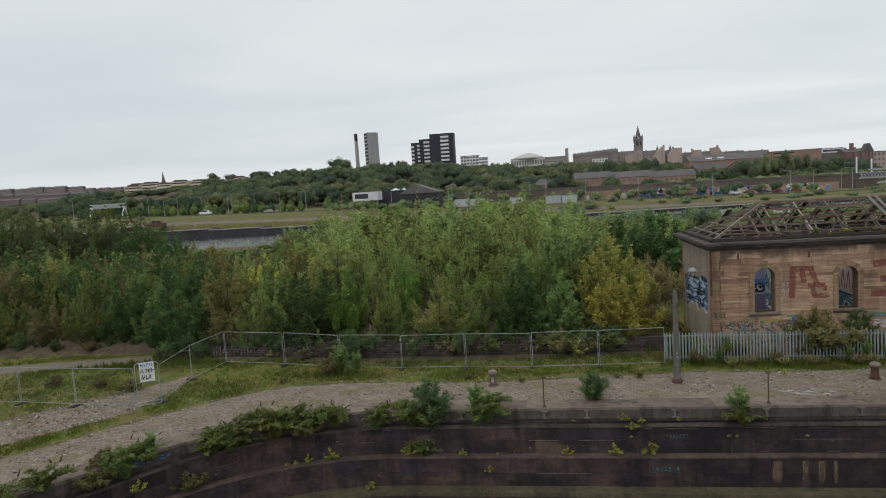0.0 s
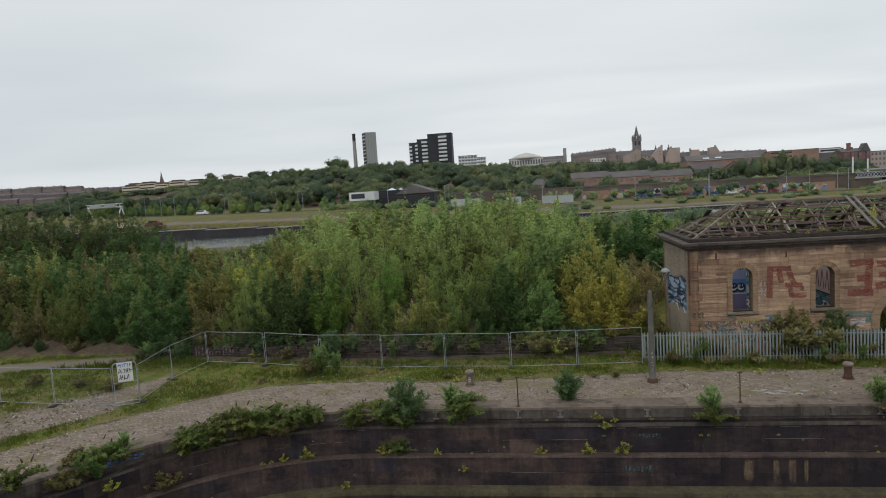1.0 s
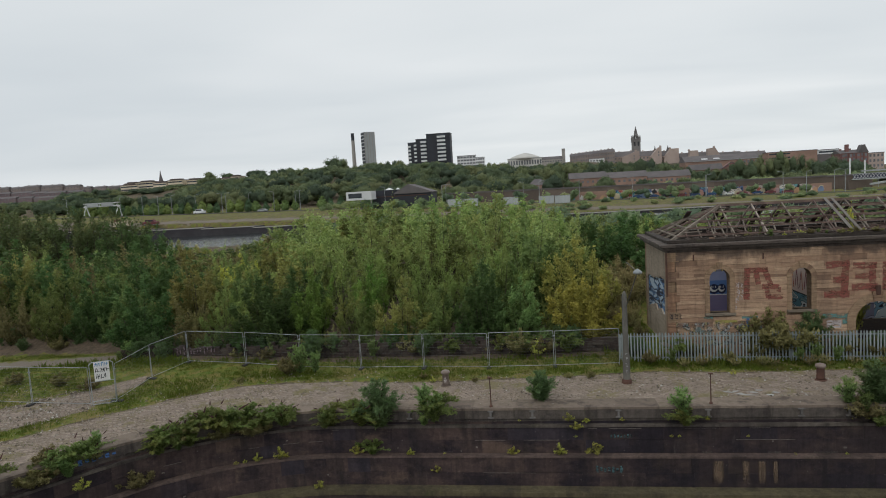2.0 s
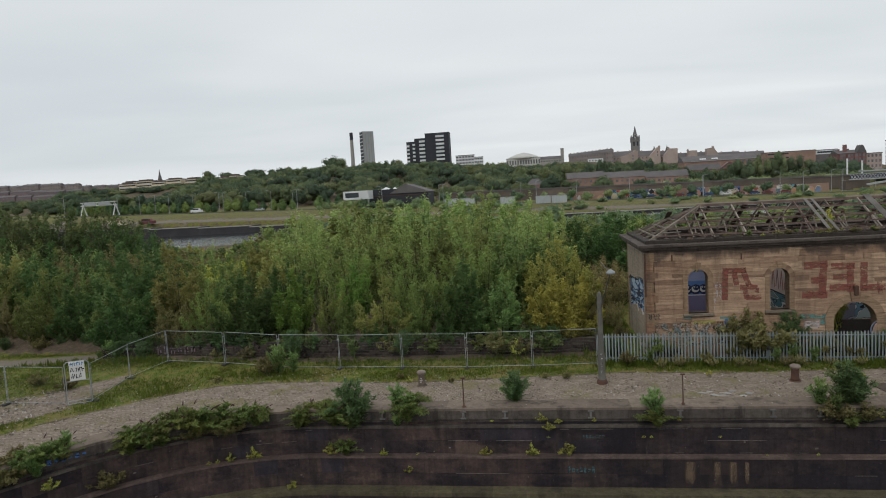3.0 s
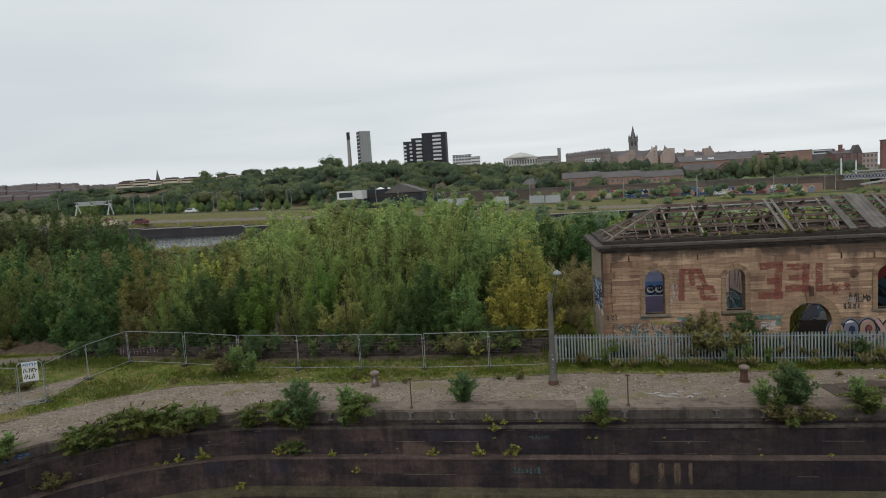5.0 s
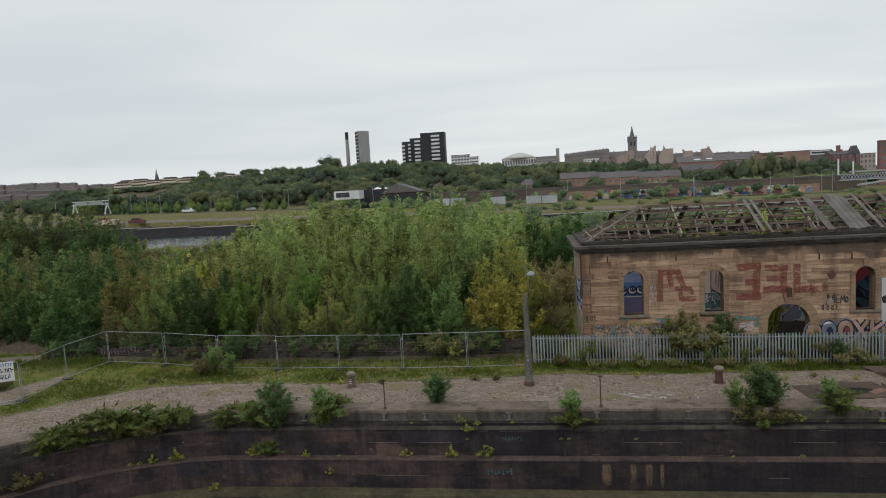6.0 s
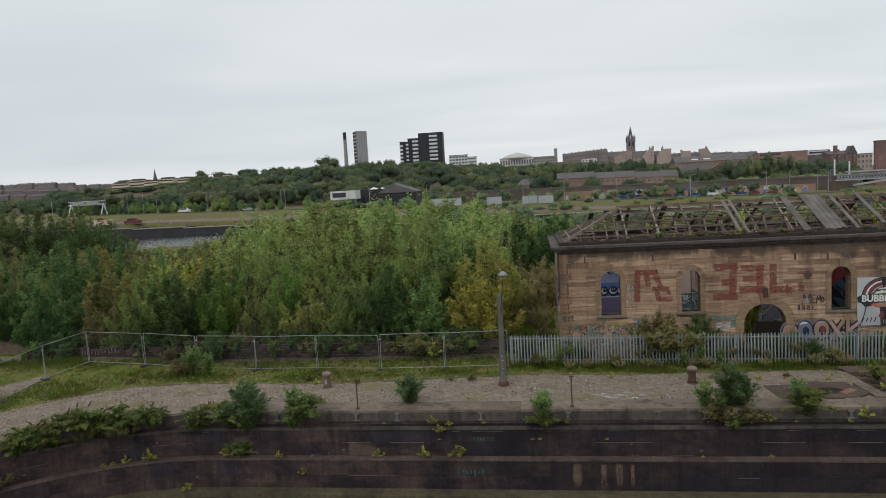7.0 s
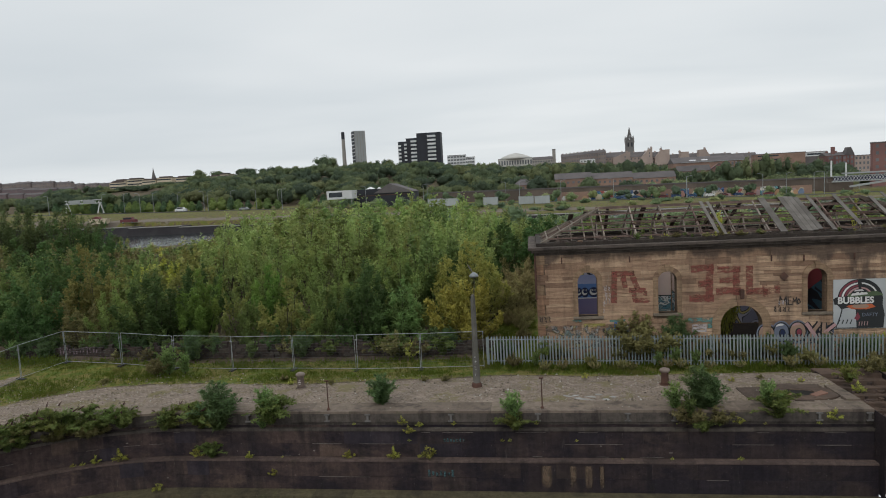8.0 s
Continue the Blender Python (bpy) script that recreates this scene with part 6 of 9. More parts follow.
LABELS = {"willow": "grey-green willow scrub with narrow leaves", "dark": "dark green dense leafy shrub", "bright": "bright green upright sapling thicket",
          "olive": "olive green shrub turning brown", "yellow": "yellow-leaved shrub in autumn colour", "rusty": "brownish shrub turning with autumn", "birch": "slender pale green birch sapling", "green": "mid-green upright leafy shrub", "ochre": "ochre-brown shrub turning in autumn"}
ORDER = ("willow", "dark", "bright", "olive", "yellow", "rusty", "birch", "willow", "green", "ochre")


def plant(key, x, y, z, scale, turn, squash=1.0, group="shrubs on the waste ground", name="shrub", label="", category="shrub"):
    i = int(key[-1])
    t = thing(name, label or LABELS[ORDER[i]], category, (x, y, z), group=group)
    t.matrix_basis = Matrix.LocRotScale((x, y, z), Euler((0, 0, turn)), (scale * squash, scale * squash, scale))
    wood, crown = KINDS[key]
    for nm, me in (("stem", wood), ("crown", crown)):
        ob = tagged(new(nm, me), kind="stuff")
        ob.parent = t
    return t


TALLS = (6.5, 5.0, 6.0, 5.5, 5.0, 5.2, 7.0, 6.0, 5.5, 5.2)


TOPS = [(-1.05, 6.3), (-0.98, 6.0), (-0.83, 5.5), (-0.69, 5.1), (-0.63, 4.5), (-0.557, 4.25), (-0.496, 4.5), (-0.453, 6.7), (-0.382, 7.95), (-0.324, 8.4), (-0.229, 8.55), (-0.092, 8.55), (-0.021, 7.2), (0.039, 6.2), (0.09, 6.6), (0.124, 6.0), (0.15, 5.8)]


def top_at(x, y):
    """How high the scrub stands at a place."""
    t = float(np.interp((x - 4) / y, [a for a, _ in TOPS], [b for _, b in TOPS]))
    return max(1.6, min(6.3 + 2.3 * smooth01(y, 36, 50) + 3 * smooth01(y, 58, 66), 9.2 - (9.2 - t) * y / 70))


def build_scrub():
    rnd = random.Random(77)
    # front row, along the broken wall
    front = [(-40.5, 1, 4.6), (-37.6, 3, 4.4), (-34.4, 5, 4.2), (-31.6, 3, 4.5), (-28.8, 1, 4.7), (-26.0, 8, 5.0), (-23.2, 1, 5.2), (-20.2, 5, 3.7), (-17.4, 7, 5.2), (-14.8, 1, 5.4),
             (-11.8, 2, 5.3), (-9.0, 3, 4.5), (-6.6, 9, 4.4), (-4.3, 3, 4.2), (-1.4, 1, 5.7), (1.0, 8, 4.4), (2.2, 3, 3.0)]
    for x, k, want in front:
        y = 36.3 + rnd.uniform(-0.3, 0.4) + (2.3 if x < -24 else 0)
        if k == 4:
            y += 1.0
        plant("near%d" % k, x + rnd.uniform(-0.2, 0.2), y, -0.1, want / TALLS[k], rnd.uniform(0, 6), rnd.uniform(1.02, 1.16) if k in (1, 2, 8) else rnd.uniform(0.84, 1.0))
    for k in range(15):
        x = -22.5 + 1.75 * k + rnd.uniform(-0.5, 0.5)
        plant("far%d" % (1, 1, 8)[k % 3], x, 35.2 + rnd.uniform(-0.3, 0.2), -0.1, rnd.uniform(1.1, 1.9) / TALLS[(1, 1, 8)[k % 3]], rnd.uniform(0, 6), 1.25)
    plant("round4", 4.25, 36.2, -0.1, 1.16, 0.4, 0.95)
    plant("round9", 4.45, 40.8, -0.1, 0.97, 1.4, 1.06)
    # lower growth between them
    x = -38.0
    while x < 4:
        k = rnd.choice((1, 3, 5, 1, 8))
        plant("far%d" % k, x, 35.7 + (2.3 if x < -24 else 0) + rnd.uniform(-0.3, 0.3), -0.1, rnd.uniform(1.3, 2.3) / TALLS[k], rnd.uniform(0, 6), 1.2)
        x += rnd.uniform(2.6, 4.4)
    x = -42.0
    while x < 2.0:
        k = rnd.choice((0, 7, 6, 8, 1, 3, 7, 2, 1)) if x > -21 else rnd.choice((1, 3, 5, 1, 3, 9, 8))
        y = 40.6 + rnd.uniform(-0.9, 0.9) + (2 if x < -24 else 0)
        want = min(6.3, top_at(x, 40)) * rnd.uniform(0.76, 1.06)
        plant("near%d" % k, x, y, -0.1, want / TALLS[k], rnd.uniform(0, 6), rnd.uniform(0.9, 1.1))
        x += rnd.uniform(3.6, 4.6)
    for k, x, y, h in ((8, 1.0, 42.2, 5.8), (1, 2.8, 45.5, 5.8), (8, 4.6, 47.0, 5.2)):
        plant("near%d" % k, x, y, -0.1, h / TALLS[k], x, 1.1)
    for y in (44.0, 48.0, 52.0, 56.0):
        x = -0.95 * y - 4
        while x < 4.5:
            b = (x - 4) / y
            k = rnd.choice((0, 6, 6, 0, 3, 6, 7, 8, 6)) if b > -0.46 else rnd.choice((3, 5, 1, 1, 9, 3))
            if -0.6 < b < -0.5 and y > 50:
                k = rnd.choice((4, 6, 3))
            want = top_at(x, y) * rnd.uniform(0.72, 1.08)
            plant("far%d" % k, x + rnd.uniform(-0.9, 0.9), y + rnd.uniform(-1.4, 1.4), -0.1, want / TALLS[k], rnd.uniform(0, 6), rnd.uniform(1.0, 1.25))
            x += rnd.uniform(4.1, 5.3)
    y = 61.0
    while y < 106:
        x = -0.98 * y
        while x < 6 + 0.10 * (y - 50):
            b = (x - 4) / y
            want = top_at(x, y) * rnd.uniform(0.86, 1.04)
            k = rnd.choice((0, 6, 6, 3, 0, 6, 8)) if b > -0.46 else rnd.choice((1, 3, 3, 5, 6))
            if want < 3 and b > -0.62:
                k = rnd.choice((4, 3, 6))
            if want > 1.7 or y < 80:
                plant(("back%d" if y > 66 else "far%d") % k, x + rnd.uniform(-1.2, 1.2), y + rnd.uniform(-2, 2), -0.1, want / TALLS[k], rnd.uniform(0, 6), rnd.uniform(1.3, 1.65) * (1.6 if want < 4 else 1))
            x += rnd.uniform(5.0, 6.6)
        y += 7.5
    # low growth on the bank's lip
    x = -82.0
    while x < -18:
        k = rnd.choice((0, 3, 6, 1))
        plant("back%d" % k, x, rnd.uniform(106, 112), -0.15, rnd.uniform(1.3, 1.9) / TALLS[k], rnd.uniform(0, 6), 3.2, label="low leafy scrub on the river bank")
        x += rnd.uniform(2.0, 3.0)
    # darker trees by the river
    for row, (y, step) in enumerate(((84.0, 5.4), (91.0, 6.2))):
        b = -0.70 if row else -0.672
        while b > -1.15:
            h = float(np.interp(b, (-1.1, -0.94, -0.78, -0.70, -0.665), (12.4, 12.0, 10.9, 9.4, 7.4))) * rnd.uniform(0.9, 1.04)
            k = rnd.choice((0, 0, 1))
            plant("tree%d" % k, 4 + b * y, y + rnd.uniform(-1.5, 1.5), -0.1, h / 9.0, rnd.uniform(0, 6), rnd.uniform(0.8, 1.0), name="tree", category="tree",
                  label="dark green bushy tree by the river" if k == 0 else "mid-green bushy tree by the river", group="trees by the river")
            b -= step / y * rnd.uniform(0.8, 1.1)
    plant("near9", 4 - 0.637 * 84, 84, -0.1, 4.4 / 5.2, 1.0, 1.2, label="russet bush in autumn colour by the river")


build_scrub()
# lower scrub behind the pump house
_r = random.Random(15)
for row in range(6):
    for c in range(8):
        k = _r.choice((0, 1, 3, 6, 0))
        y = 53 + row * 10
        x = 9.5 + c * (4.6 + row * 0.9) + _r.uniform(-1.5, 1.5)
        h = (9.2 - 3.35 * y / 70) * _r.uniform(0.86, 1.0)
        plant(("back%d" if row > 1 else "far%d") % k, x, y + _r.uniform(-2, 2), -0.1, h / TALLS[k], _r.uniform(0, 6), 1.4)
# dark growth by the clearing beside the pump house
for k, x, y, h in ((1, 6.0, 52.5, 7.0), (1, 9.3, 53.5, 7.2), (6, 7.0, 56.0, 7.2)):
    plant("near%d" % k, x, y, -0.1, h / TALLS[k], x, 1.15)

# dry brush and straw on the clearing
shrub_kind("straw0", "straw", seed=151, tall=1.6, spread=1.5, stems=16, twigs=16, leaves=14, size=0.11, bare=0.05, rise=0.9, twig=0.3, wide=0.3, dome=0.35)
BRUSH = [(7.2, 45.0, 1.9), (8.3, 46.2, 2.0), (6.9, 47.4, 2.2), (8.4, 48.6, 2.3), (7.4, 50.2, 2.4), (9.0, 50.6, 2.3), (6.2, 44.2, 1.4)]
for k in range(12):
    BRUSH.append((_r.uniform(5.9, 8.2), 41.0 + 0.35 * k, _r.uniform(0.4, 0.7)))
for k in range(12):
    BRUSH.append((8.6 + 1.15 * k + _r.uniform(-0.4, 0.4), _r.uniform(31.1, 31.4), _r.uniform(0.22, 0.40)))
for x, y, sc in BRUSH:
    plant("straw0", x, y, -0.1, sc, _r.uniform(0, 6), 0.85, name="dry_brush", label="straw-coloured dry brush among rough grass", category="brush", group="dry brush round the pump house")

# saplings that grow up through the bare roof
for k, x, y, h in ((3, 14.4, 38.4, 7.6), (4, 18.0, 35.2, 7.3), (3, 21.0, 35.2, 7.3), (4, 25.4, 37.5, 7.6)):
    plant("near%d" % k, x, y, 0.0, h / TALLS[k], x, 0.36, group="saplings inside the ruin", name="sapling", label="yellowing sapling growing up through the bare roof", category="sapling")

# weeds along the coping, in the joints and round the fence
shrub_kind("weed2", "lime", seed=202, tall=0.6, spread=0.45, stems=6, twigs=7, leaves=9, size=0.08, wide=0.7, upright=1.4, twig=0.4, bare=0.05, dome=0.6, rise=0.3)
shrub_kind("weed4", "rusty", seed=204, tall=0.9, spread=0.7, stems=9, twigs=13, leaves=14, size=0.09, wide=0.6, upright=1.4, twig=0.36, bare=0.05, dome=0.6, rise=0.5)
for i, leaf, tall, wide, stems, nodes, size, w in ((0, "bramble", 0.85, 0.95, 20, 26, 0.10, 0.42), (1, "buddleia", 1.3, 0.62, 26, 34, 0.125, 0.26), (3, "green", 1.0, 0.5, 16, 22, 0.095, 0.30)):
    wood, crown = arching_parts(300 + i, tall, wide, stems, nodes, size, w, (1.5, 0.5, 0.6)[i if i < 2 else 2])
    crown.materials.append(LEAVES[leaf])
    KINDS["weed%d" % i] = (wood, crown)
DEAD_FLOWER = simple("withered_maroon_flower", (0.085, 0.040, 0.036), (0.05, 0.026, 0.024), 12, 0.9)
_b = lathe(bmesh.new(), [(0.008, 0.0), (0.026, 0.04), (0.022, 0.12), (0.004, 0.22)], n=6)
SPIKE = bpy.data.meshes.new("flower_spike")
_b.to_mesh(SPIKE), _b.free()
SPIKE.materials.append(DEAD_FLOWER)
WEED_LABEL = ("bright green bramble growing over the coping", "dark green buddleia rooted in the coping", "yellow-green weed in a wall joint", "mid-green leafy weed on the quay", "olive weed among grass")
WEED_NAME = ("bramble", "buddleia", "wall_weed", "quay_weed", "weed")
COPING_WEEDS = [
    # kind, along the edge or x, outward from the edge, height, scale
    (0, -14.0, -0.1, -0.1, 1.0), (0, -6.9, -0.15, -0.35, 1.1), (0, -5.4, -0.2, -0.45, 1.15), (0, -4.4, 0.1, -0.1, 0.8), (0, -2.9, -0.1, -0.3, 0.85),
    (0, 0.4, -0.1, -0.3, 0.9), (1, 1.3, -0.15, -0.7, 1.5), (3, 3.2, 0.3, 0.0, 1.0), (0, 3.9, 0.1, 0.0, 0.85), (1, 8.25, 0.9, 0.02, 0.95), (3, 8.0, 1.0, 0.02, 0.9),
    (3, 13.8, -0.05, -0.4, 1.2), (0, 13.9, -0.2, -0.7, 0.8), (1, 21.1, 0.25, 0.0, 1.22), (1, 21.5, 0.3, 0.0, 0.9), (4, 20.5, -0.1, -0.5, 1.05), (0, 21.1, -0.1, -0.8, 0.85), (4, 21.7, -0.1, -0.5, 0.9), (3, 20.1, 0.2, 0.0, 1.05), (3, 20.6, 0.0, -0.3, 0.9), (0, 23.8, 0.0, -0.3, 1.15), (3, 23.6, 0.3, 0.0, 1.05),
    (2, 25.8, -0.1, -0.35, 1.0),
]
WALL_WEEDS = [
    (2, 8.9, -0.2, -1.9, 1.1), (2, 6.95, -0.2, -1.92, 0.8), (2, 10.3, -0.2, -1.9, 1.25), (2, 9.6, -0.3, -0.8, 0.8), (2, 2.6, -0.2, -1.95, 0.7), (0, 0.9, -0.18, -1.9, 0.75), (2, 0.2, -0.2, -1.9, 1.0),
    (2, 3.7, -0.38, -2.6, 0.7), (2, -3.2, -0.2, -1.9, 1.2), (2, -4.2, -0.2, -1.9, 0.8), (4, -9.0, -0.2, -1.9, 1.0), (2, -11.0, -0.3, -1.2, 1.0), (2, -12.5, -0.2, -1.9, 1.0), (0, -15.2, 0.0, -0.2, 1.0), (4, -16.0, 0.2, 0.0, 0.8),
    (2, 9.3, -0.1, -0.5, 0.8), (2, 10.0, -0.1, -0.6, 0.5), (2, 22.4, -0.1, -0.5, 0.7), (2, -1.5, -0.7, -3.15, 0.8), (3, -10.2, 0.3, 0.0, 0.7),
]
WEEDS = COPING_WEEDS + WALL_WEEDS
_w = random.Random(12)
for s0, s1, m in ((-8.2, -4.4, 14), (-4.4, -2.2, 6), (-1.4, 0.6, 6), (2.9, 4.2, 3)):
    for _ in range(m):
        WEEDS.append((_w.choice((0, 0, 0, 4, 3)), _w.uniform(s0, s1), _w.uniform(-0.35, 0.1), _w.choice((-0.15, -0.4, -0.7)), _w.uniform(0.65, 1.05)))
for _ in range(16):
    WEEDS.append((_w.choice((0, 0, 4, 3)), _w.uniform(-13.0, -10.4), _w.uniform(-0.3, 0.5), _w.choice((-0.1, -0.4, -0.6)), _w.uniform(0.55, 0.9)))
for _ in range(26):
    WEEDS.append((2, _w.uniform(-16, 26), -0.16, _w.choice((-1.92, -1.92, -0.5, -1.2)), _w.uniform(0.15, 0.4)))
for k, s, o, z, sc in WEEDS:
    sc *= 0.62 if k == 2 and z < -0.3 else 1.0
    p, nrm = edge(s)
    i = k
    t = thing(WEED_NAME[k], WEED_LABEL[k], "weed", group="weeds along the dock edge")
    q = p + nrm * o
    t.matrix_basis = Matrix.LocRotScale((q.x, q.y, z), Euler((0, 0, s)), (sc * 1.15, sc * 1.15, sc * (0.95 if k in (0, 4) else 1.0)))
    for nm, me in zip(("stem", "crown"), KINDS["weed%d" % k]):
        ob = tagged(new(nm, me), kind="stuff")
        ob.parent = t
    if k == 0 and s < 0.5 and z > -0.5:
        for _ in range(3):
            ob = new("flower_spike", SPIKE)
            ob.parent = t
            a = _w.uniform(0, 6.28)
            ob.matrix_basis = Matrix.LocRotScale((0.55 * math.cos(a), 0.55 * math.sin(a), _w.uniform(0.75, 0.98)), Euler((_w.uniform(-0.6, 0.6), _w.uniform(0.2, 1.1), a)), (1.1, 1.1, _w.uniform(0.8, 1.4)))
FENCE_WEEDS = [(3, -11.0, 31.0, 1.5), (3, -10.2, 31.2, 1.1), (4, -11.6, 30.9, 1.2), (4, 7.2, 31.6, 1.3), (3, 8.3, 31.7, 1.2), (0, 8.8, 32.6, 1.2), (4, 11.0, 31.7, 1.0), (3, 14.2, 31.5, 1.1), (3, 15.0, 31.6, 1.4), (3, 15.9, 31.5, 1.2),
                (1, 20.2, 31.8, 1.2), (4, 21.0, 31.7, 1.3), (4, 13.3, 33.0, 2.6), (4, 14.2, 33.0, 2.4), (4, 13.8, 32.9, 2.0), (1, 15.4, 33.1, 1.5), (3, 15.1, 33.0, 1.3), (4, 16.9, 32.9, 1.3), (4, 19.6, 32.8, 1.3), (2, 1.6, 33.6, 1.2), (4, 0.6, 33.9, 1.6), (4, 23.8, 30.6, 1.1),
                ]
SLOT_WEEDS = [(0, 21.3, 28.5, 0.8), (4, 22.9, 29.9, 0.9), (2, 21.1, 27.2, 0.7), (4, -21.5, 28.6, 0.9), (4, -24.0, 29.4, 0.9), (4, -27.0, 29.8, 0.9), (2, 13.0, 34.7, 3.3), (2, 24.4, 34.7, 3.0)]
GROUND_WEEDS = FENCE_WEEDS + SLOT_WEEDS
for _ in range(22):
    GROUND_WEEDS.append((_w.choice((4, 1, 1)), _w.uniform(-42, -23), _w.uniform(37.0, 38.8), _w.uniform(0.7, 1.2)))
for _ in range(44):
    x = _w.uniform(-24, 5)
    if not -20.8 < x < -16.8:
        GROUND_WEEDS.append((_w.choice((4, 1, 0, 3)), x, _w.uniform(33.9, 35.0), _w.uniform(0.6, 1.25)))
for _ in range(16):
    GROUND_WEEDS.append((4, _w.uniform(5.6, 8.2), _w.uniform(35.5, 46), _w.uniform(0.45, 0.95)))
for _ in range(20):
    GROUND_WEEDS.append((_w.choice((3, 4, 4)), _w.uniform(6, 26), _w.uniform(32.5, 33.2), _w.uniform(0.5, 1.0)))
for _ in range(36):
    GROUND_WEEDS.append((_w.choice((1, 1, 4)), _w.uniform(6, 30), _w.uniform(32.55, 33.1), _w.uniform(0.5, 0.85)))
for _ in range(12):
    GROUND_WEEDS.append((_w.choice((4, 2)), _w.uniform(-14, 20), _w.uniform(28.6, 30.2), _w.uniform(0.25, 0.5)))
for k, x, y, sc in GROUND_WEEDS:
    sc *= 0.6 if 31.4 < y < 31.9 and x > 5 else 1.0
    inside = y > 36 and x > 8.6
    t = thing(WEED_NAME[k], ("straggling plant growing inside the roofless shell" if inside else WEED_LABEL[k] if k > 2 else "bright weed by the fence"), "weed", group="weeds on the quay")
    t.matrix_basis = Matrix.LocRotScale((x, y, 0.0), Euler((0, 0, x)), (sc, sc, sc * (1.9 if inside else 1.0)))
    for nm, me in zip(("stem", "crown"), KINDS["weed%d" % k]):
        ob = tagged(new(nm, me), kind="stuff")
        ob.parent = t


for _ in range(22):
    k, x = _w.choice((4, 3, 2)), _w.uniform(9.2, 28)
    t = thing(WEED_NAME[k], "small weed rooted on the wall head", "weed", group="weeds on the wall head")
    sc = _w.uniform(0.18, 0.4)
    t.matrix_basis = Matrix.LocRotScale((x, HY + _w.uniform(0.1, 0.45), HH + 0.56), Euler((0, 0, x)), (sc * 1.3, sc * 1.3, sc))
    for nm, me in zip(("stem", "crown"), KINDS["weed%d" % k]):
        ob = tagged(new(nm, me), kind="stuff")
        ob.parent = t


def build_grass():
    """Tufts over the lawn, thinner on the setts."""
    rnd = np.random.RandomState(5)
    pos, size = [], []
    for _ in range(170000):
        x, y = rnd.uniform(-40, 26), rnd.uniform(20, 37)
        if rnd.uniform() < 0.07:
            x, y = rnd.uniform(5.6, 8.4), rnd.uniform(33, 50)
        elif x > 5.6 and y > 33.4:
            continue
        s = x - BEND_X
        d = y - EDGE_Y if s > 0 else None
        if d is None:
            c = Vector((BEND_X, EDGE_Y - BEND_R))
            r = math.hypot(x - c.x, y - c.y)
            ang = math.atan2(-(x - c.x), y - c.y)
            if ang < BEND:
                d = r - BEND_R
            else:
                p, nrm = edge(-BEND_R * BEND - 1)
                d = (x - p.x) * nrm.x + (y - p.y) * nrm.y
        if d < 0.3:
            continue
        z = zones(x, y, d)
        if z[2] > 0.4 or (20.6 < x < 23.4 and d < 5):
            continue
        patch = 0.5 + 0.9 * noise.noise((x * 0.35, y * 0.5, 3))
        keep = 0.95 * z[0] * max(0.3, patch) + 0.26 * (noise.noise((x * 0.8, y * 1.1, 7)) > 0.18)
        if rnd.uniform() < keep:
            pos.append((x, y, height(x, y))), size.append((0.05 + 0.13 * rnd.uniform() * z[0] * (0.6 + 0.8 * patch)) * (1 + 1.3 * (rnd.uniform() < 0.5 and (31.4 < y < 32.2 and x > 5.5 or 33.0 < y < 34.5 and x < 5.5))))
    pos = np.repeat(np.array(pos), 5, 0) + rnd.normal(0, 0.06, (5 * len(pos), 3)) * (1, 1, 0)
    size = np.repeat(np.array(size), 5) * rnd.uniform(0.5, 1.1, len(pos))
    out = np.tile((0, 0, 2.4), (len(pos), 1))
    me = leaf_mesh("grass", pos, out, size, rnd, 0.2, 0.0, blade=True)
    tagged(link("grass", me, GRASS), "rough green and straw-coloured grass", "grass", kind="stuff")


build_grass()


def build_gravel():
    """Loose stones and chips on the setts and the track."""
    rnd = np.random.RandomState(17)
    n = 15000
    pos = np.stack([rnd.uniform(-30, 20.5, n), rnd.uniform(20, 31, n), np.zeros(n)], 1)
    ok = [(x > BEND_X and 0.2 < y - EDGE_Y < 5.0) or (x <= BEND_X and math.hypot(x - BEND_X, y - EDGE_Y + BEND_R) > BEND_R + 0.3 and y - 22 > -0.4 * (x + 20) - 6 and x > -28) for x, y, _ in pos]
    pos = pos[np.array(ok)]
    size = 0.018 + 0.06 * rnd.uniform(0, 1, len(pos)) ** 3
    m = 1400
    s, t = rnd.uniform(0.6, 5.0, m), rnd.uniform(-3.0, 5.0, m)
    heap = np.stack([-20.6 - 0.75 * s - 0.66 * t, 22.9 + 0.66 * s - 0.75 * t, np.zeros(m)], 1)
    pos, size = np.concatenate([pos, heap]), np.concatenate([size, 0.025 + 0.10 * rnd.uniform(0, 1, m) ** 4])
    base = np.array([(1, 0, 0), (-0.5, 0.8, 0), (-0.5, -0.8, 0), (0.1, 0.1, 0.8)])
    a = rnd.uniform(0, 6.28, len(pos))
    c, s = np.cos(a)[:, None], np.sin(a)[:, None]
    b = base[None] * size[:, None, None]
    v = np.stack([b[..., 0] * c - b[..., 1] * s, b[..., 0] * s + b[..., 1] * c, b[..., 2]], 2) + pos[:, None]
    faces = [(4 * i + p, 4 * i + q, 4 * i + r) for i in range(len(pos)) for p, q, r in ((0, 1, 3), (1, 2, 3), (2, 0, 3))]
    me = grid_mesh("gravel", v.reshape(-1, 3).tolist(), faces)
    tagged(link("gravel", me, GRAVEL), "loose pale and brown stone chips", "gravel", kind="stuff")


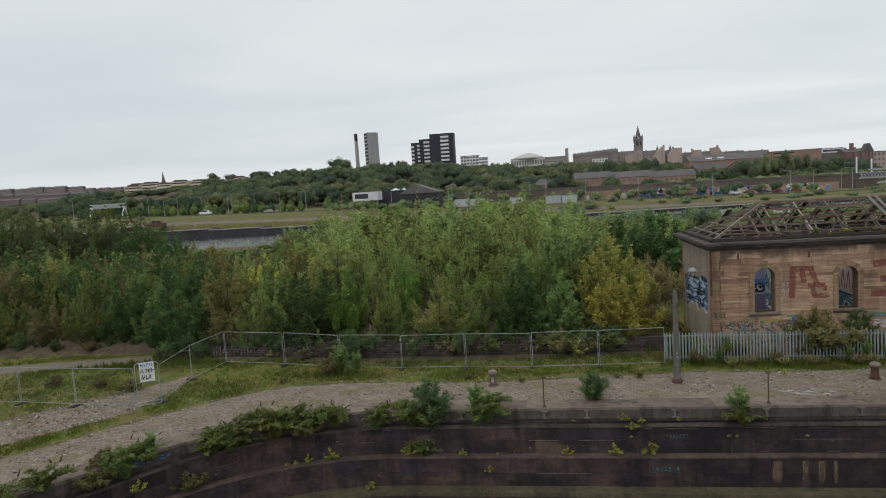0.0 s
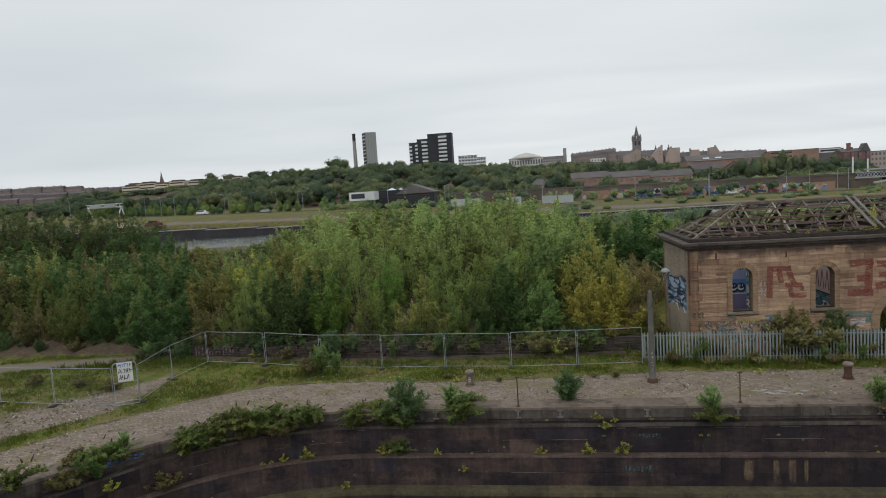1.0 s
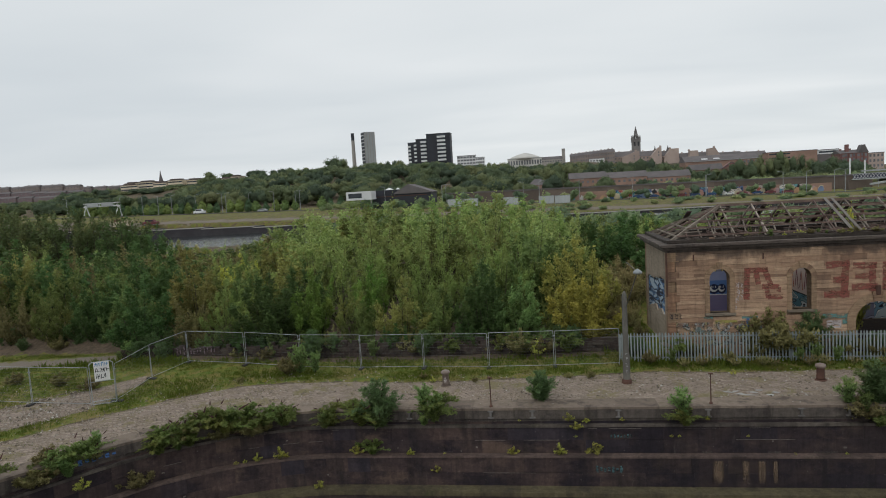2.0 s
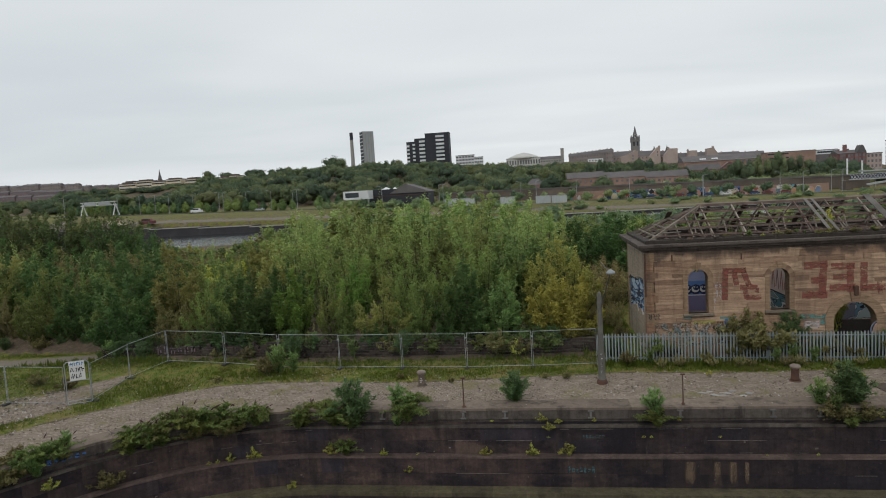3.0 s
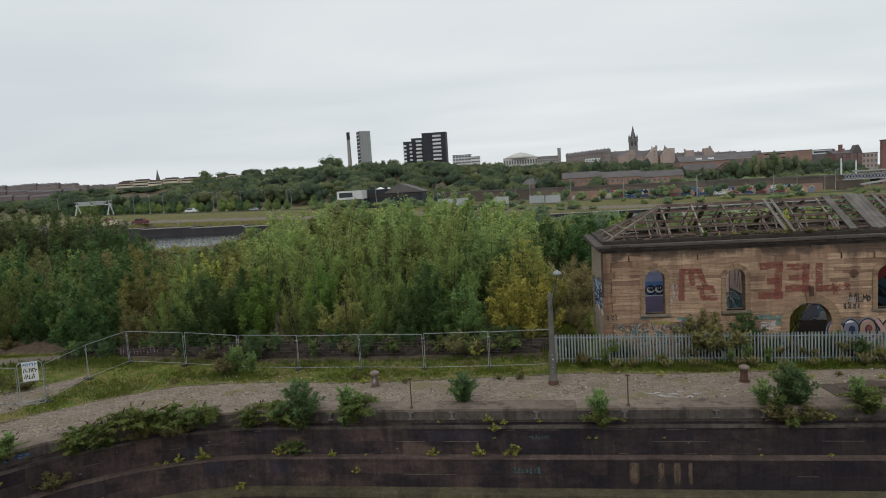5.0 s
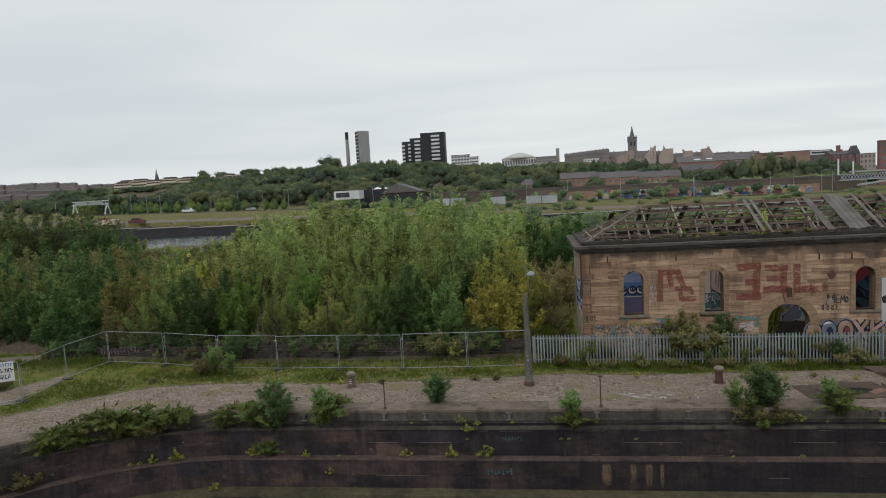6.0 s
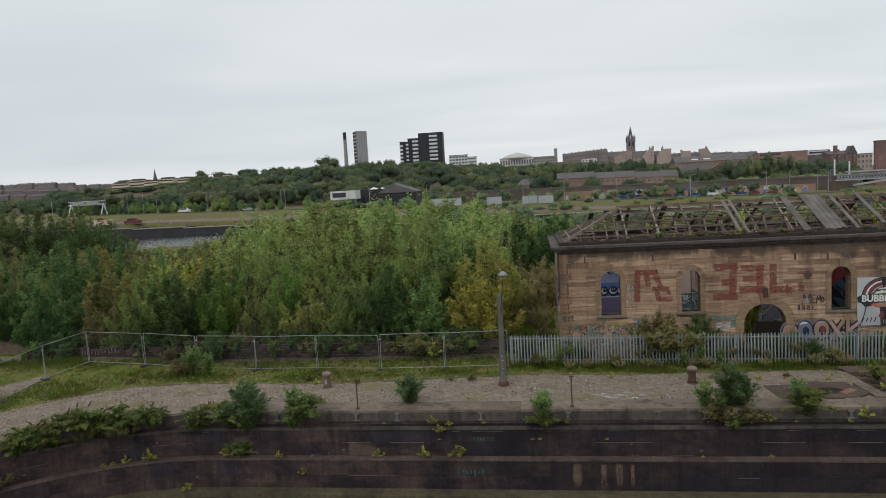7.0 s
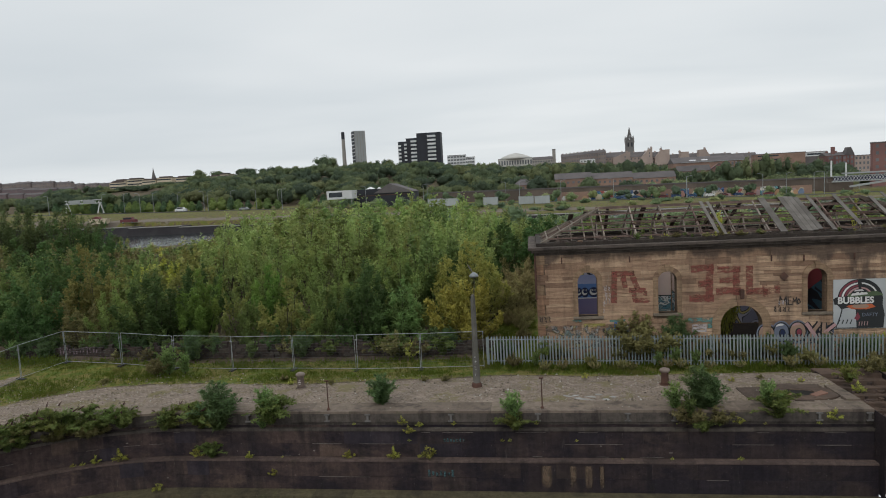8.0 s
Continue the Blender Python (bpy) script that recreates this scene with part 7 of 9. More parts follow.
def gravel_build(n):
    r = n.add("NewGeometry").outputs["Random Per Island"]
    return surface(n, n.ramp(r, [(0.0, (0.08, 0.065, 0.05)), (0.5, (0.2, 0.165, 0.135)), (0.85, (0.30, 0.27, 0.23)), (1.0, (0.45, 0.43, 0.40))]), 0.9)


GRAVEL = material("stone_chips", gravel_build)
build_gravel()

# ---------- across the river ----------
def bank(x):
    """Height of the far quay's edge."""
    return height(x + 10, 227) - 1.1 * (1 - smooth01(x, -60, 10))


RIVER_STONE = simple("dark_river_wall_stone", (0.060, 0.056, 0.060), (0.036, 0.033, 0.037), 0.8, 0.85, 0, 0.01, 0.0)
bm = bmesh.new()
for k in range(80):
    x = -900 + 20 * k
    box(bm, x, x + 20, 217.5, 228, -5.5, bank(x) - 0.11)
tagged(part("wall_river", bm, RIVER_STONE), "dark stone river wall on the far bank", "river wall", kind="structure")
bm = bmesh.new()
for k in range(80):
    x = -900 + 20 * k
    box(bm, x, x + 20, 217.3, 219.6, bank(x) - 0.1, bank(x) + 0.15)
tagged(part("pavement_river", bm, CONCRETE), "pale concrete edge along the far river wall", "pavement", kind="structure")
BRICK_FAR = simple("brown_brick", (0.31, 0.205, 0.16), (0.23, 0.15, 0.12), 0.8, 0.9, 0, 0.002, 0.2)
RED_SAND = simple("red_sandstone", (0.235, 0.125, 0.115), (0.175, 0.098, 0.092), 0.5, 0.9, 0, 0.002, 0.2)
BLOND = simple("blond_sandstone", (0.407, 0.328, 0.287), (0.32, 0.257, 0.232), 0.4, 0.9, 0, 0.002, 0.2)
SLATE = simple("slate_roof", (0.145, 0.130, 0.130), (0.105, 0.096, 0.098), 0.6, 0.8, 0, 0.002, 0.2)
GREY_CLAD = simple("grey_cladding", (0.36, 0.38, 0.38), (0.30, 0.315, 0.32), 0.3, 0.7, 0, 0.002, 0.1)
GLASS_DARK = simple("dark_window_glass", (0.05, 0.06, 0.07), (0.035, 0.04, 0.05), 0.5, 0.15, 0, 0.0, 0.4)
TARMAC = simple("asphalt", (0.055, 0.055, 0.055), (0.045, 0.044, 0.043), 0.5, 0.9)
STEEL_BOX = simple("container_steel", (0.44, 0.47, 0.48), (0.35, 0.375, 0.385), 0.4, 0.6, 0.1, 0.002, 0.2)
MAROON = simple("maroon_paint", (0.17, 0.05, 0.055), (0.12, 0.035, 0.04), 0.8, 0.5)
BLUE_CAR = simple("blue_paint", (0.04, 0.08, 0.18), (0.03, 0.06, 0.14), 0.8, 0.4)
CREAM = simple("cream_render", (0.62, 0.53, 0.40), (0.52, 0.45, 0.34), 0.3, 0.9)


# maroon brick greyed, so that distance haze sits in its colour
HAZY_BRICK = simple("hazed_maroon_brick", (0.20, 0.148, 0.152), (0.15, 0.112, 0.118), 0.3, 0.9, 0, 0.002, 0.2)
FAR_STONE = simple("weathered_tenement_stone", (0.27, 0.225, 0.205), (0.20, 0.165, 0.155), 0.3, 0.9, 0, 0.002, 0.25)
# glass paled to mid-grey: distance haze is put into its colour
FAR_GLASS = simple("hazed_far_glass", (0.16, 0.165, 0.175), (0.10, 0.105, 0.115), 0.5, 0.3, 0, 0.0, 0.4)
VIADUCT = simple("sooty_viaduct_stone", (0.155, 0.122, 0.104), (0.105, 0.084, 0.072), 0.5, 0.9, 0, 0.002, 0.3)


def house(name, label, x0, x1, y, z0, z1, deep, wall, roof="flat", roof_h=3.0, rows=2, cols=5, glass=(1.6, 1.3), turn=0.0, chimneys=0, roof_mat=None, category="building", bands=False):
    """A far building: walls, roof, chimneys and its windows in rows."""
    t = thing(name, label, category, ((x0 + x1) / 2, y, z0), turn)
    w, h = (x1 - x0) / 2, z1 - z0
    part("wall", box(bmesh.new(), -w, w, 0, deep, -14, h), wall, t)
    rm = roof_mat or SLATE
    if roof == "flat":
        part("roof", box(bmesh.new(), -w - 0.2, w + 0.2, -0.2, deep + 0.2, h, h + 0.5), rm, t)
    elif roof == "gable":
        bm = prism(bmesh.new(), [(-0.4, h), (deep / 2, h + roof_h), (deep + 0.4, h)], -w - 0.3, w + 0.3)
        bm.transform(Matrix.Rotation(radians(90), 4, "Z") @ Matrix.Diagonal((1, -1, 1, 1)))
        bmesh.ops.recalc_face_normals(bm, faces=bm.faces)
        part("roof", bm, rm, t)
    elif roof == "front":
        part("roof", prism(bmesh.new(), [(-w - 0.3, h), (0, h + roof_h), (w + 0.3, h)], -0.3, deep), rm, t)
        part("gable", prism(bmesh.new(), [(-w, h), (0, h + roof_h - 0.4), (w, h)], -0.34, -0.31), wall, t)
    elif roof == "hip":
        bm = bmesh.new()
        a = [bm.verts.new(c) for c in ((-w - 0.4, -0.4, h), (w + 0.4, -0.4, h), (w + 0.4, deep + 0.4, h), (-w - 0.4, deep + 0.4, h))]
        i = min(w * 0.7, deep / 2)
        b = [bm.verts.new((-w + i, deep / 2, h + roof_h)), bm.verts.new((w - i, deep / 2, h + roof_h))]
        for f in ((a[0], a[1], b[1], b[0]), (a[1], a[2], b[1]), (a[2], a[3], b[0], b[1]), (a[3], a[0], b[0]), a[::-1]):
            bm.faces.new(f)
        part("roof", bm, rm, t)
    for k in range(chimneys):
        cx = -w + 2 * w * (k + 0.5) / chimneys
        part("chimney", box(bmesh.new(), cx - 0.8, cx + 0.8, deep / 2 - 0.5, deep / 2 + 0.5, h, h + roof_h + 1.0), wall, t)
    gw, gh = glass
    for r in range(rows):
        zc = h * (r + 0.55) / rows
        if bands:
            part("window_band", box(bmesh.new(), -w + 0.6, w - 0.6, -0.06, 0.1, zc - gh / 2, zc + gh / 2), GLASS_DARK, t)
            continue
        for c in range(cols):
            xc = -w + 2 * w * (c + 0.5) / cols
            block("window", FAR_GLASS, t, (xc, 0.0, zc), (gw, 0.16, gh))
    return t


def towers():
    t = thing("tower_block", "pale grey concrete office tower on the hill", "tower", (-165, 650, 30), 32)
    part("body", box(bmesh.new(), -5.75, 5.75, 0, 11.5, -5, 43.8), GREY_CLAD, t)
    for k in range(5):
        part("fin", box(bmesh.new(), -5.6 + k * 2.75, -5.2 + k * 2.75, -0.35, 0, 0, 43.4), CONCRETE, t)
    part("dark_face", box(bmesh.new(), -5.9, -5.75, 0.6, 10.9, 0, 43), BLACK, t)
    for r in range(11):
        block("window", WHITE, t, (-5.93, 5.75, 3.5 + r * 3.7), (0.1, 9.5, 0.9))
    t = thing("chimney_stack", "tall slim concrete boiler chimney with a dark top", "chimney", (-183, 650, 30))
    part("shaft", lathe(bmesh.new(), [(2.3, -5), (1.9, 20), (1.7, 36)], n=16), CONCRETE, t)
    part("crown", lathe(bmesh.new(), [(1.75, 36), (1.75, 43.5), (1.2, 43.6)], n=16), BLACK, t)
    t = thing("stepped_tower_block", "black-clad stepped flats with white balconies", "tower", (-80.5, 650, 30))
    for x0, x1, h in ((-24.7, 0, 36.6), (-36.5, -24.7, 32.3), (-45, -36.5, 29.3)):
        part("block", box(bmesh.new(), x0, x1, 0 if x0 > -30 else 3.0, 14, -5, h), BLACK, t)
        part("roof_edge", box(bmesh.new(), x0 - 0.2, x1 + 0.2, -0.2 if x0 > -30 else 2.8, 14.2, h, h + 0.6), BLACK, t)
    for x0, x1, top, n, y in ((-13.5, -5.0, 34.5, 7, 0), (-31.5, -25.5, 30.5, 6, 3), (-38.5, -36.0, 27.5, 5, 3), (-45.2, -42.0, 26.5, 5, 3)):
        for k in range(n):
            z = top - k * 3.9
            part("balcony", box(bmesh.new(), x0, x1, y - 1.3, y + 0.1, z - 1.9, z), WHITE, t)
            part("recess", box(bmesh.new(), x0 + 0.3, x1 - 0.3, y - 0.12, y + 0.02, z + 0.1, z + 1.9), GLASS_DARK, t)


towers()


# sooty stone, its grey lightened to paint in the distance haze
HAZED_SOOT = simple("hazed_sooty_stone", (0.215, 0.205, 0.20), (0.15, 0.145, 0.145), 0.2, 0.9)


def spire(x, y, z, base, tall, label, name, gothic):
    t = thing(name, label, "church tower", (x, y, z))
    if gothic:
        part("tower", box(bmesh.new(), -base, base, -base, base, -60, tall * 0.44), HAZED_SOOT, t)
        part("parapet", box(bmesh.new(), -base * 1.06, base * 1.06, -base * 1.06, base * 1.06, tall * 0.44, tall * 0.475), HAZED_SOOT, t)
        # an open spire of eight ribs with bands between
        for k in range(8):
            a = math.pi * (k + 0.5) / 4
            foot = (base * 0.66 * math.cos(a), base * 0.66 * math.sin(a), tall * 0.47)
            part("spire_rib", rod(bmesh.new(), foot, (0, 0, tall), base * 0.13, base * 0.05, 5), HAZED_SOOT, t)
        for f in (0.60, 0.70, 0.79):
            r = base * 0.68 * (1 - f) / 0.53
            part("spire_band", lathe(bmesh.new(), [(r * 0.75, tall * f), (r * 1.06, tall * f), (r * 1.0, tall * (f + 0.035)), (r * 0.72, tall * (f + 0.035))], n=8), HAZED_SOOT, t)
        part("finial", lathe(bmesh.new(), [(base * 0.2, tall * 0.84), (base * 0.1, tall * 0.94), (0.08, tall * 1.01)], n=6), HAZED_SOOT, t)
        for sx in (-1, 1):
            for sy in (-1, 1):
                part("pinnacle", lathe(bmesh.new(), [(base * 0.2, tall * 0.36), (base * 0.2, tall * 0.53), (0.05, tall * 0.66)], (sx * base * 0.92, sy * base * 0.92, 0), 6), HAZED_SOOT, t)
        for k in range(2):
            block("belfry_light", BLACK, t, ((k - 0.5) * base * 0.9, -base - 0.1, tall * 0.29), (base * 0.36, 0.3, tall * 0.17))
    else:
        part("tower", box(bmesh.new(), -base, base, -base, base, -58, tall * 0.2), SLATE, t)
        part("spire", lathe(bmesh.new(), [(base * 1.1, tall * 0.2), (base * 0.4, tall * 0.65), (0.1, tall)], n=8), SLATE, t)


spire(236, 1500, 69.5, 8.6, 56, "blackened gothic university tower with an open spire", "gothic_tower", True)
spire(-871, 1400, 62, 5.0, 34, "slim dark church spire on the skyline", "church_spire", False)
for x, z in ((277, 66), (305, 66)):
    spire(x, 1500, z - 2, 3.2, 15, "small dark pepperpot turret on the skyline", "turret", False)

BROWN_ROOF = simple("brown_roof_edge", (0.13, 0.105, 0.095), (0.09, 0.074, 0.068), 0.5, 0.9)
CREAM_GREY = simple("cream_grey_roofing", (0.60, 0.59, 0.55), (0.50, 0.49, 0.46), 0.4, 0.8)
# left skyline
_t = random.Random(31)
for y, top, x0, x1, wall in ((1000, 60.2, -1010, -795, FAR_STONE), (960, 49.0, -985, -765, HAZY_BRICK), (920, 39.5, -960, -742, HAZY_BRICK), (1100, 56.5, -890, -770, FAR_STONE)):
    x = x0
    while x < x1:
        w = _t.uniform(22, 46)
        z = top - 0.030 * (x - (x0 + x1) / 2) + _t.uniform(-1.3, 0.8)
        house("tenement_row", "distant tenement row with slate roof and chimneys", x, x + w, y + _t.uniform(-4, 4), z - 16, z - 3.0, 10, wall, "gable", 3.0, 3, int(w / 5), (1.7, 1.9), chimneys=int(w / 12))
        x += w + _t.choice((0.4, 0.4, 5.0))
for x0, x1, z1, step in ((-418, -399, 33.2, 0), (-415, -401, 35.0, 3), (-399, -382, 35.4, 1), (-382, -367, 33.6, 0), (-366, -350, 35.2, 1), (-345, -328.5, 34.4, 0), (-308.5, -298, 33.6, 0), (-298, -289, 35.0, 1)):
    t = house("terraced_flats", "cream rendered stepped flats among trees", x0, x1, 600 + step, 15, z1, 14, CREAM, "flat", 2, 0, 0, roof_mat=BROWN_ROOF)
    h, w = z1 - 15, (x1 - x0) / 2
    for r in range(3):
        part("balcony_shade", box(bmesh.new(), -w + 0.5, w - 0.5, -0.08, 0.1, h - 2.2 - 3.1 * r, h - 1.0 - 3.1 * r), GLASS_DARK, t)
    part("roof_terrace", box(bmesh.new(), -w * 0.8, w * 0.5, 2, 10, h + 0.5, h + 1.7), BROWN_ROOF, t)
# hilltop
house("lab_building", "white flat-roofed laboratory block on the hill", -75, -56, 655, 30, 42.4, 6, WHITE, "flat", 2, 4, 6, (2.4, 1.6))
house("lab_annexe", "white low annexe on the hill", -55.8, -47, 655, 30, 39.8, 6, WHITE, "flat", 2, 3, 5, (1.4, 1.6))
t = house("domed_hall", "pale hall with a low domed roof", -25, 12, 700, 28, 37.6, 30, CREAM_GREY, "flat", 2, 1, 13, (1.7, 4.5), roof_mat=GREY_CLAD)
part("dome", lathe(bmesh.new(), [(18.5, 9.6), (15.0, 12.0), (8, 14.6), (1, 16.2)], (0, 15, 0), 24), CREAM_GREY, t, "low pale dome", True)
house("college", "grey low college block with a dark roof", 11.7, 34, 700, 25, 35, 10, CONCRETE, "gable", 3, 2, 8)
house("stair_tower", "plain grey concrete stair tower", 33.8, 37.2, 702, 25, 45, 4, CONCRETE, "flat", 2, 0, 0)


def gable_head(outline, y, deep=9.0, windows=0):
    """A tenement's stone gable that faces the river, drawn by its outline in x and z, with a chimney head at its peak."""
    x0 = outline[0][0]
    z0 = 24.0
    t = thing("tenement", "blond sandstone tenement gable with a chimney head", "building", (x0, y, z0), group="tenements below the university")
    pts = [(x - x0, z - z0) for x, z in outline]
    part("gable", prism(bmesh.new(), pts, 0, deep), BLOND, t)
    px_, pz = max(pts, key=lambda q: q[1])
    part("chimney_head", box(bmesh.new(), px_ - 2.2, px_ + 0.2, 0.3, 1.8, pz - 0.6, pz + 1.1), BLOND, t)
    for k in range(4):
        part("chimney_pot", rod(bmesh.new(), (px_ - 1.9 + 0.5 * k, 1.0, pz + 1.1), (px_ - 1.9 + 0.5 * k, 1.0, pz + 1.9), 0.2, n=6), BRICK_FAR, t)
    for k in range(windows):
        block("window", FAR_GLASS, t, (px_ - 3.2, 0.0, pz - 6 - 3.4 * k), (1.3, 0.16, 2.0))


for k in range(6):
    x = 48.2 + 8.9 * k
    house("tenement", "grey stone terrace house with a slate roof", x, x + 8.8, 800, 28, 39.9 + 0.56 * k, 12, FAR_STONE, "gable", 3.6, 3, 3, (1.4, 2.0), chimneys=2)
house("white_house", "white rendered house below the terrace", 67.7, 84.6, 760, 24, 34.3, 8, WHITE, "gable", 0.6, 2, 5, (1.4, 1.6))
for x0, x1, z in ((101.8, 131, 43.0), (131, 158, 41.8), (158, 178, 40.4), (178, 202, 36.3), (202, 225, 36.2), (225, 252, 34.2), (252, 280, 33.0)):
    house("tenement", "blond tenement range under a long slate roof", x0, x1 - 0.4, 812, 22, z - 6.6, 14, BLOND, "gable", 6.4, 3, int((x1 - x0) / 4), (1.4, 2.0), chimneys=2)
gable_head([(109.8, 24), (109.9, 34.9), (127.8, 41.9), (131.0, 41.8), (131.0, 24)], 803, windows=2)
gable_head([(144.0, 24), (144.1, 33.7), (153.6, 44.4), (156.8, 44.6), (156.8, 24)], 803, windows=2)
gable_head([(159.9, 24), (160.0, 32.2), (167.7, 41.9), (177.0, 41.8), (177.0, 24)], 803)
gable_head([(188.2, 24), (189.8, 37.9), (199.1, 37.8), (200.4, 24)], 803)
gable_head([(210.4, 24), (210.6, 39.1), (218.6, 39.8), (223.8, 31.2), (223.8, 24)], 803)
t = house("mill_building", "long brown sandstone mill with a slate roof and skylights", 128, 186, 556, 4, 19.6, 22, BRICK_FAR, "gable", 5.0, 0, 0)
part("eaves_gutter", box(bmesh.new(), -23, 29, -0.7, -0.4, 15.5, 15.95), GREY_CLAD, t)
for x in (-13.0, -3.5):
    part("skylight", beam(bmesh.new(), (x, 2.6, 17.0), (x + 0.3, 4.6, 17.95), 5.0, 0.12), WHITE, t)
for r in range(3):
    for c in range(5):
        block("window", FAR_GLASS, t, (15.0 + 2.9 * c, -0.02, 13.2 - 3.9 * r), (1.5, 0.2, 2.3))
        part("lintel", box(bmesh.new(), 14.0 + 2.9 * c, 16.0 + 2.9 * c, -0.2, 0.05, 14.4 - 3.9 * r, 14.8 - 3.9 * r), BLOND, t)
t = house("gabled_hall", "brown stone hall with a red gable and a slate roof", 126, 151, 532, 3, 12.4, 10, BRICK_FAR, "gable", 4.6, 1, 6)
part("red_gable", prism(bmesh.new(), [(11.5, -4), (11.5, 9.4), (18.5, 14.2), (25.6, 9.2), (25.6, -4)], -2.2, 6), RED_SAND, t)
for sgn in (0, 1):
    a, b = ((11.0, -2.3, 9.2), (18.5, -2.3, 14.4)) if sgn == 0 else ((18.5, -2.3, 14.4), (26.1, -2.3, 9.0))
    part("verge", beam(bmesh.new(), a, b, 0.5, 0.5), SLATE, t)
t = house("brick_block", "long brown brick block of flats", 215, 257, 620, 8, 24.6, 14, BRICK_FAR, "flat", 3, 0, 0)
for k in range(3):
    part("window_band", box(bmesh.new(), -20, -2, -0.08, 0.1, 14.4 - 3.6 * k, 15.7 - 3.6 * k), GLASS_DARK, t)
house("white_block", "pale low block with a glazed top", 266, 284, 640, 8, 24.6, 14, WHITE, "flat", 3, 4, 1, (15, 1.6), bands=True)
house("slate_hall", "low dark slate-clad hall", 262, 282, 632, 4, 20.2, 3, SLATE, "flat", 3, 0, 0)
t = house("red_tenement", "turreted red sandstone tenement", 223, 242, 500, 2, 17.8, 14, RED_SAND, "gable", 2.4, 5, 7, (1.2, 1.9), chimneys=3)
part("mansard", prism(bmesh.new(), [(2.7, 15.6), (5.4, 21.3), (7.0, 21.3), (9.6, 15.6)], -0.6, 5), SLATE, t)
part("chimney_stack", box(bmesh.new(), -4.6, -2.2, 3, 4.5, 15.8, 22.2), RED_SAND, t)
for k in range(4):
    part("bay", box(bmesh.new(), -8.6 + 5.0 * k, -6.4 + 5.0 * k, -0.9, 0.0, 0, 15.2), RED_SAND, t)
    for r in range(4):
        part("bay_window", box(bmesh.new(), -8.2 + 5.0 * k, -6.8 + 5.0 * k, -0.98, -0.9, 3.2 + 3.3 * r, 5.0 + 3.3 * r), FAR_GLASS, t)
house("corner_tenement", "blond sandstone corner tenement with bays", 244.5, 255, 505, 2, 16.8, 12, BLOND, "flat", 3, 4, 4, (1.3, 1.9))
for x, z in ((143.1, 12.3), (149.3, 11.0)):
    t = thing("white_mast", "thick white painted steel mast", "mast", (x * 326 / 310, 326, 0), group="masts by the footbridge")
    part("pole", rod(bmesh.new(), (0, 0, -3), (0, 0, z), 0.42, 0.36, 8), WHITE, t)
    part("cap", lathe(bmesh.new(), [(0.4, z), (0.4, z + 0.15), (0.1, z + 0.3)], n=8), GREY_CLAD, t)
house("student_flats", "tall red brick flats with regular windows", 180.5, 206, 350, -4, 20.3, 2.5, RED_SAND, "flat", 2, 7, 6, (1.5, 1.6))
# housing below the hill
house("row_houses", "brown brick houses with a grey tiled roof", 24, 46, 400, 1, 10.9, 11, BRICK_FAR, "gable", 3.7, 2, 7, (1.3, 1.3))
house("row_houses", "brown brick houses with a grey tiled roof", 46.6, 71, 403, 1, 10.0, 11, BRICK_FAR, "gable", 3.7, 2, 8, (1.3, 1.3))
house("row_houses", "brown brick houses with a grey tiled roof", 71.2, 96, 402, 1, 8.9, 11, BRICK_FAR, "gable", 3.7, 2, 8, (1.3, 1.3))
house("small_house", "small brick house with a pyramid roof", -1.5, 10.5, 380, 2, 8.6, 9, BRICK_FAR, "hip", 3.6, 2, 3, (1.2, 1.2))


ARCH_PAINT = simple("navy_mural_in_arch", (0.05, 0.055, 0.10), (0.03, 0.033, 0.06), 0.6, 0.8)


def viaduct():
    t = thing("railway_viaduct", "low brown stone railway viaduct with a parapet", "viaduct", (0, 320, 0))
    for k in range(-3, 17):
        x = -12.5 + k * 10.0
        top = 6.45 - 0.0136 * (x + 20)
        if k == 10:
            bm = bmesh.new()
            n = 10
            pts = [(x + 5 - 4.2 * math.cos(math.pi * j / n), -1.4 + 4.4 * math.sin(math.pi * j / n)) for j in range(n + 1)]
            for a, b in zip(pts, pts[1:]):
                prism(bm, [a, b, (b[0], top), (a[0], top)], 0, 6)
            box(bm, x, x + 0.8, 0, 6, -4, top), box(bm, x + 9.2, x + 10, 0, 6, -4, top)
            part("arch_bay", bm, VIADUCT, t, "stone bay with a round arch")
        else:
            part("bay", box(bmesh.new(), x, x + 9.98, 0, 6, -4, top), VIADUCT, t)
        part("parapet", box(bmesh.new(), x, x + 9.98, -0.3, 0.5, top, top + 0.7), SLATE, t)
    part("arch_back_wall", box(bmesh.new(), 87, 98, 7, 7.5, -4, 4.4), ARCH_PAINT, t)


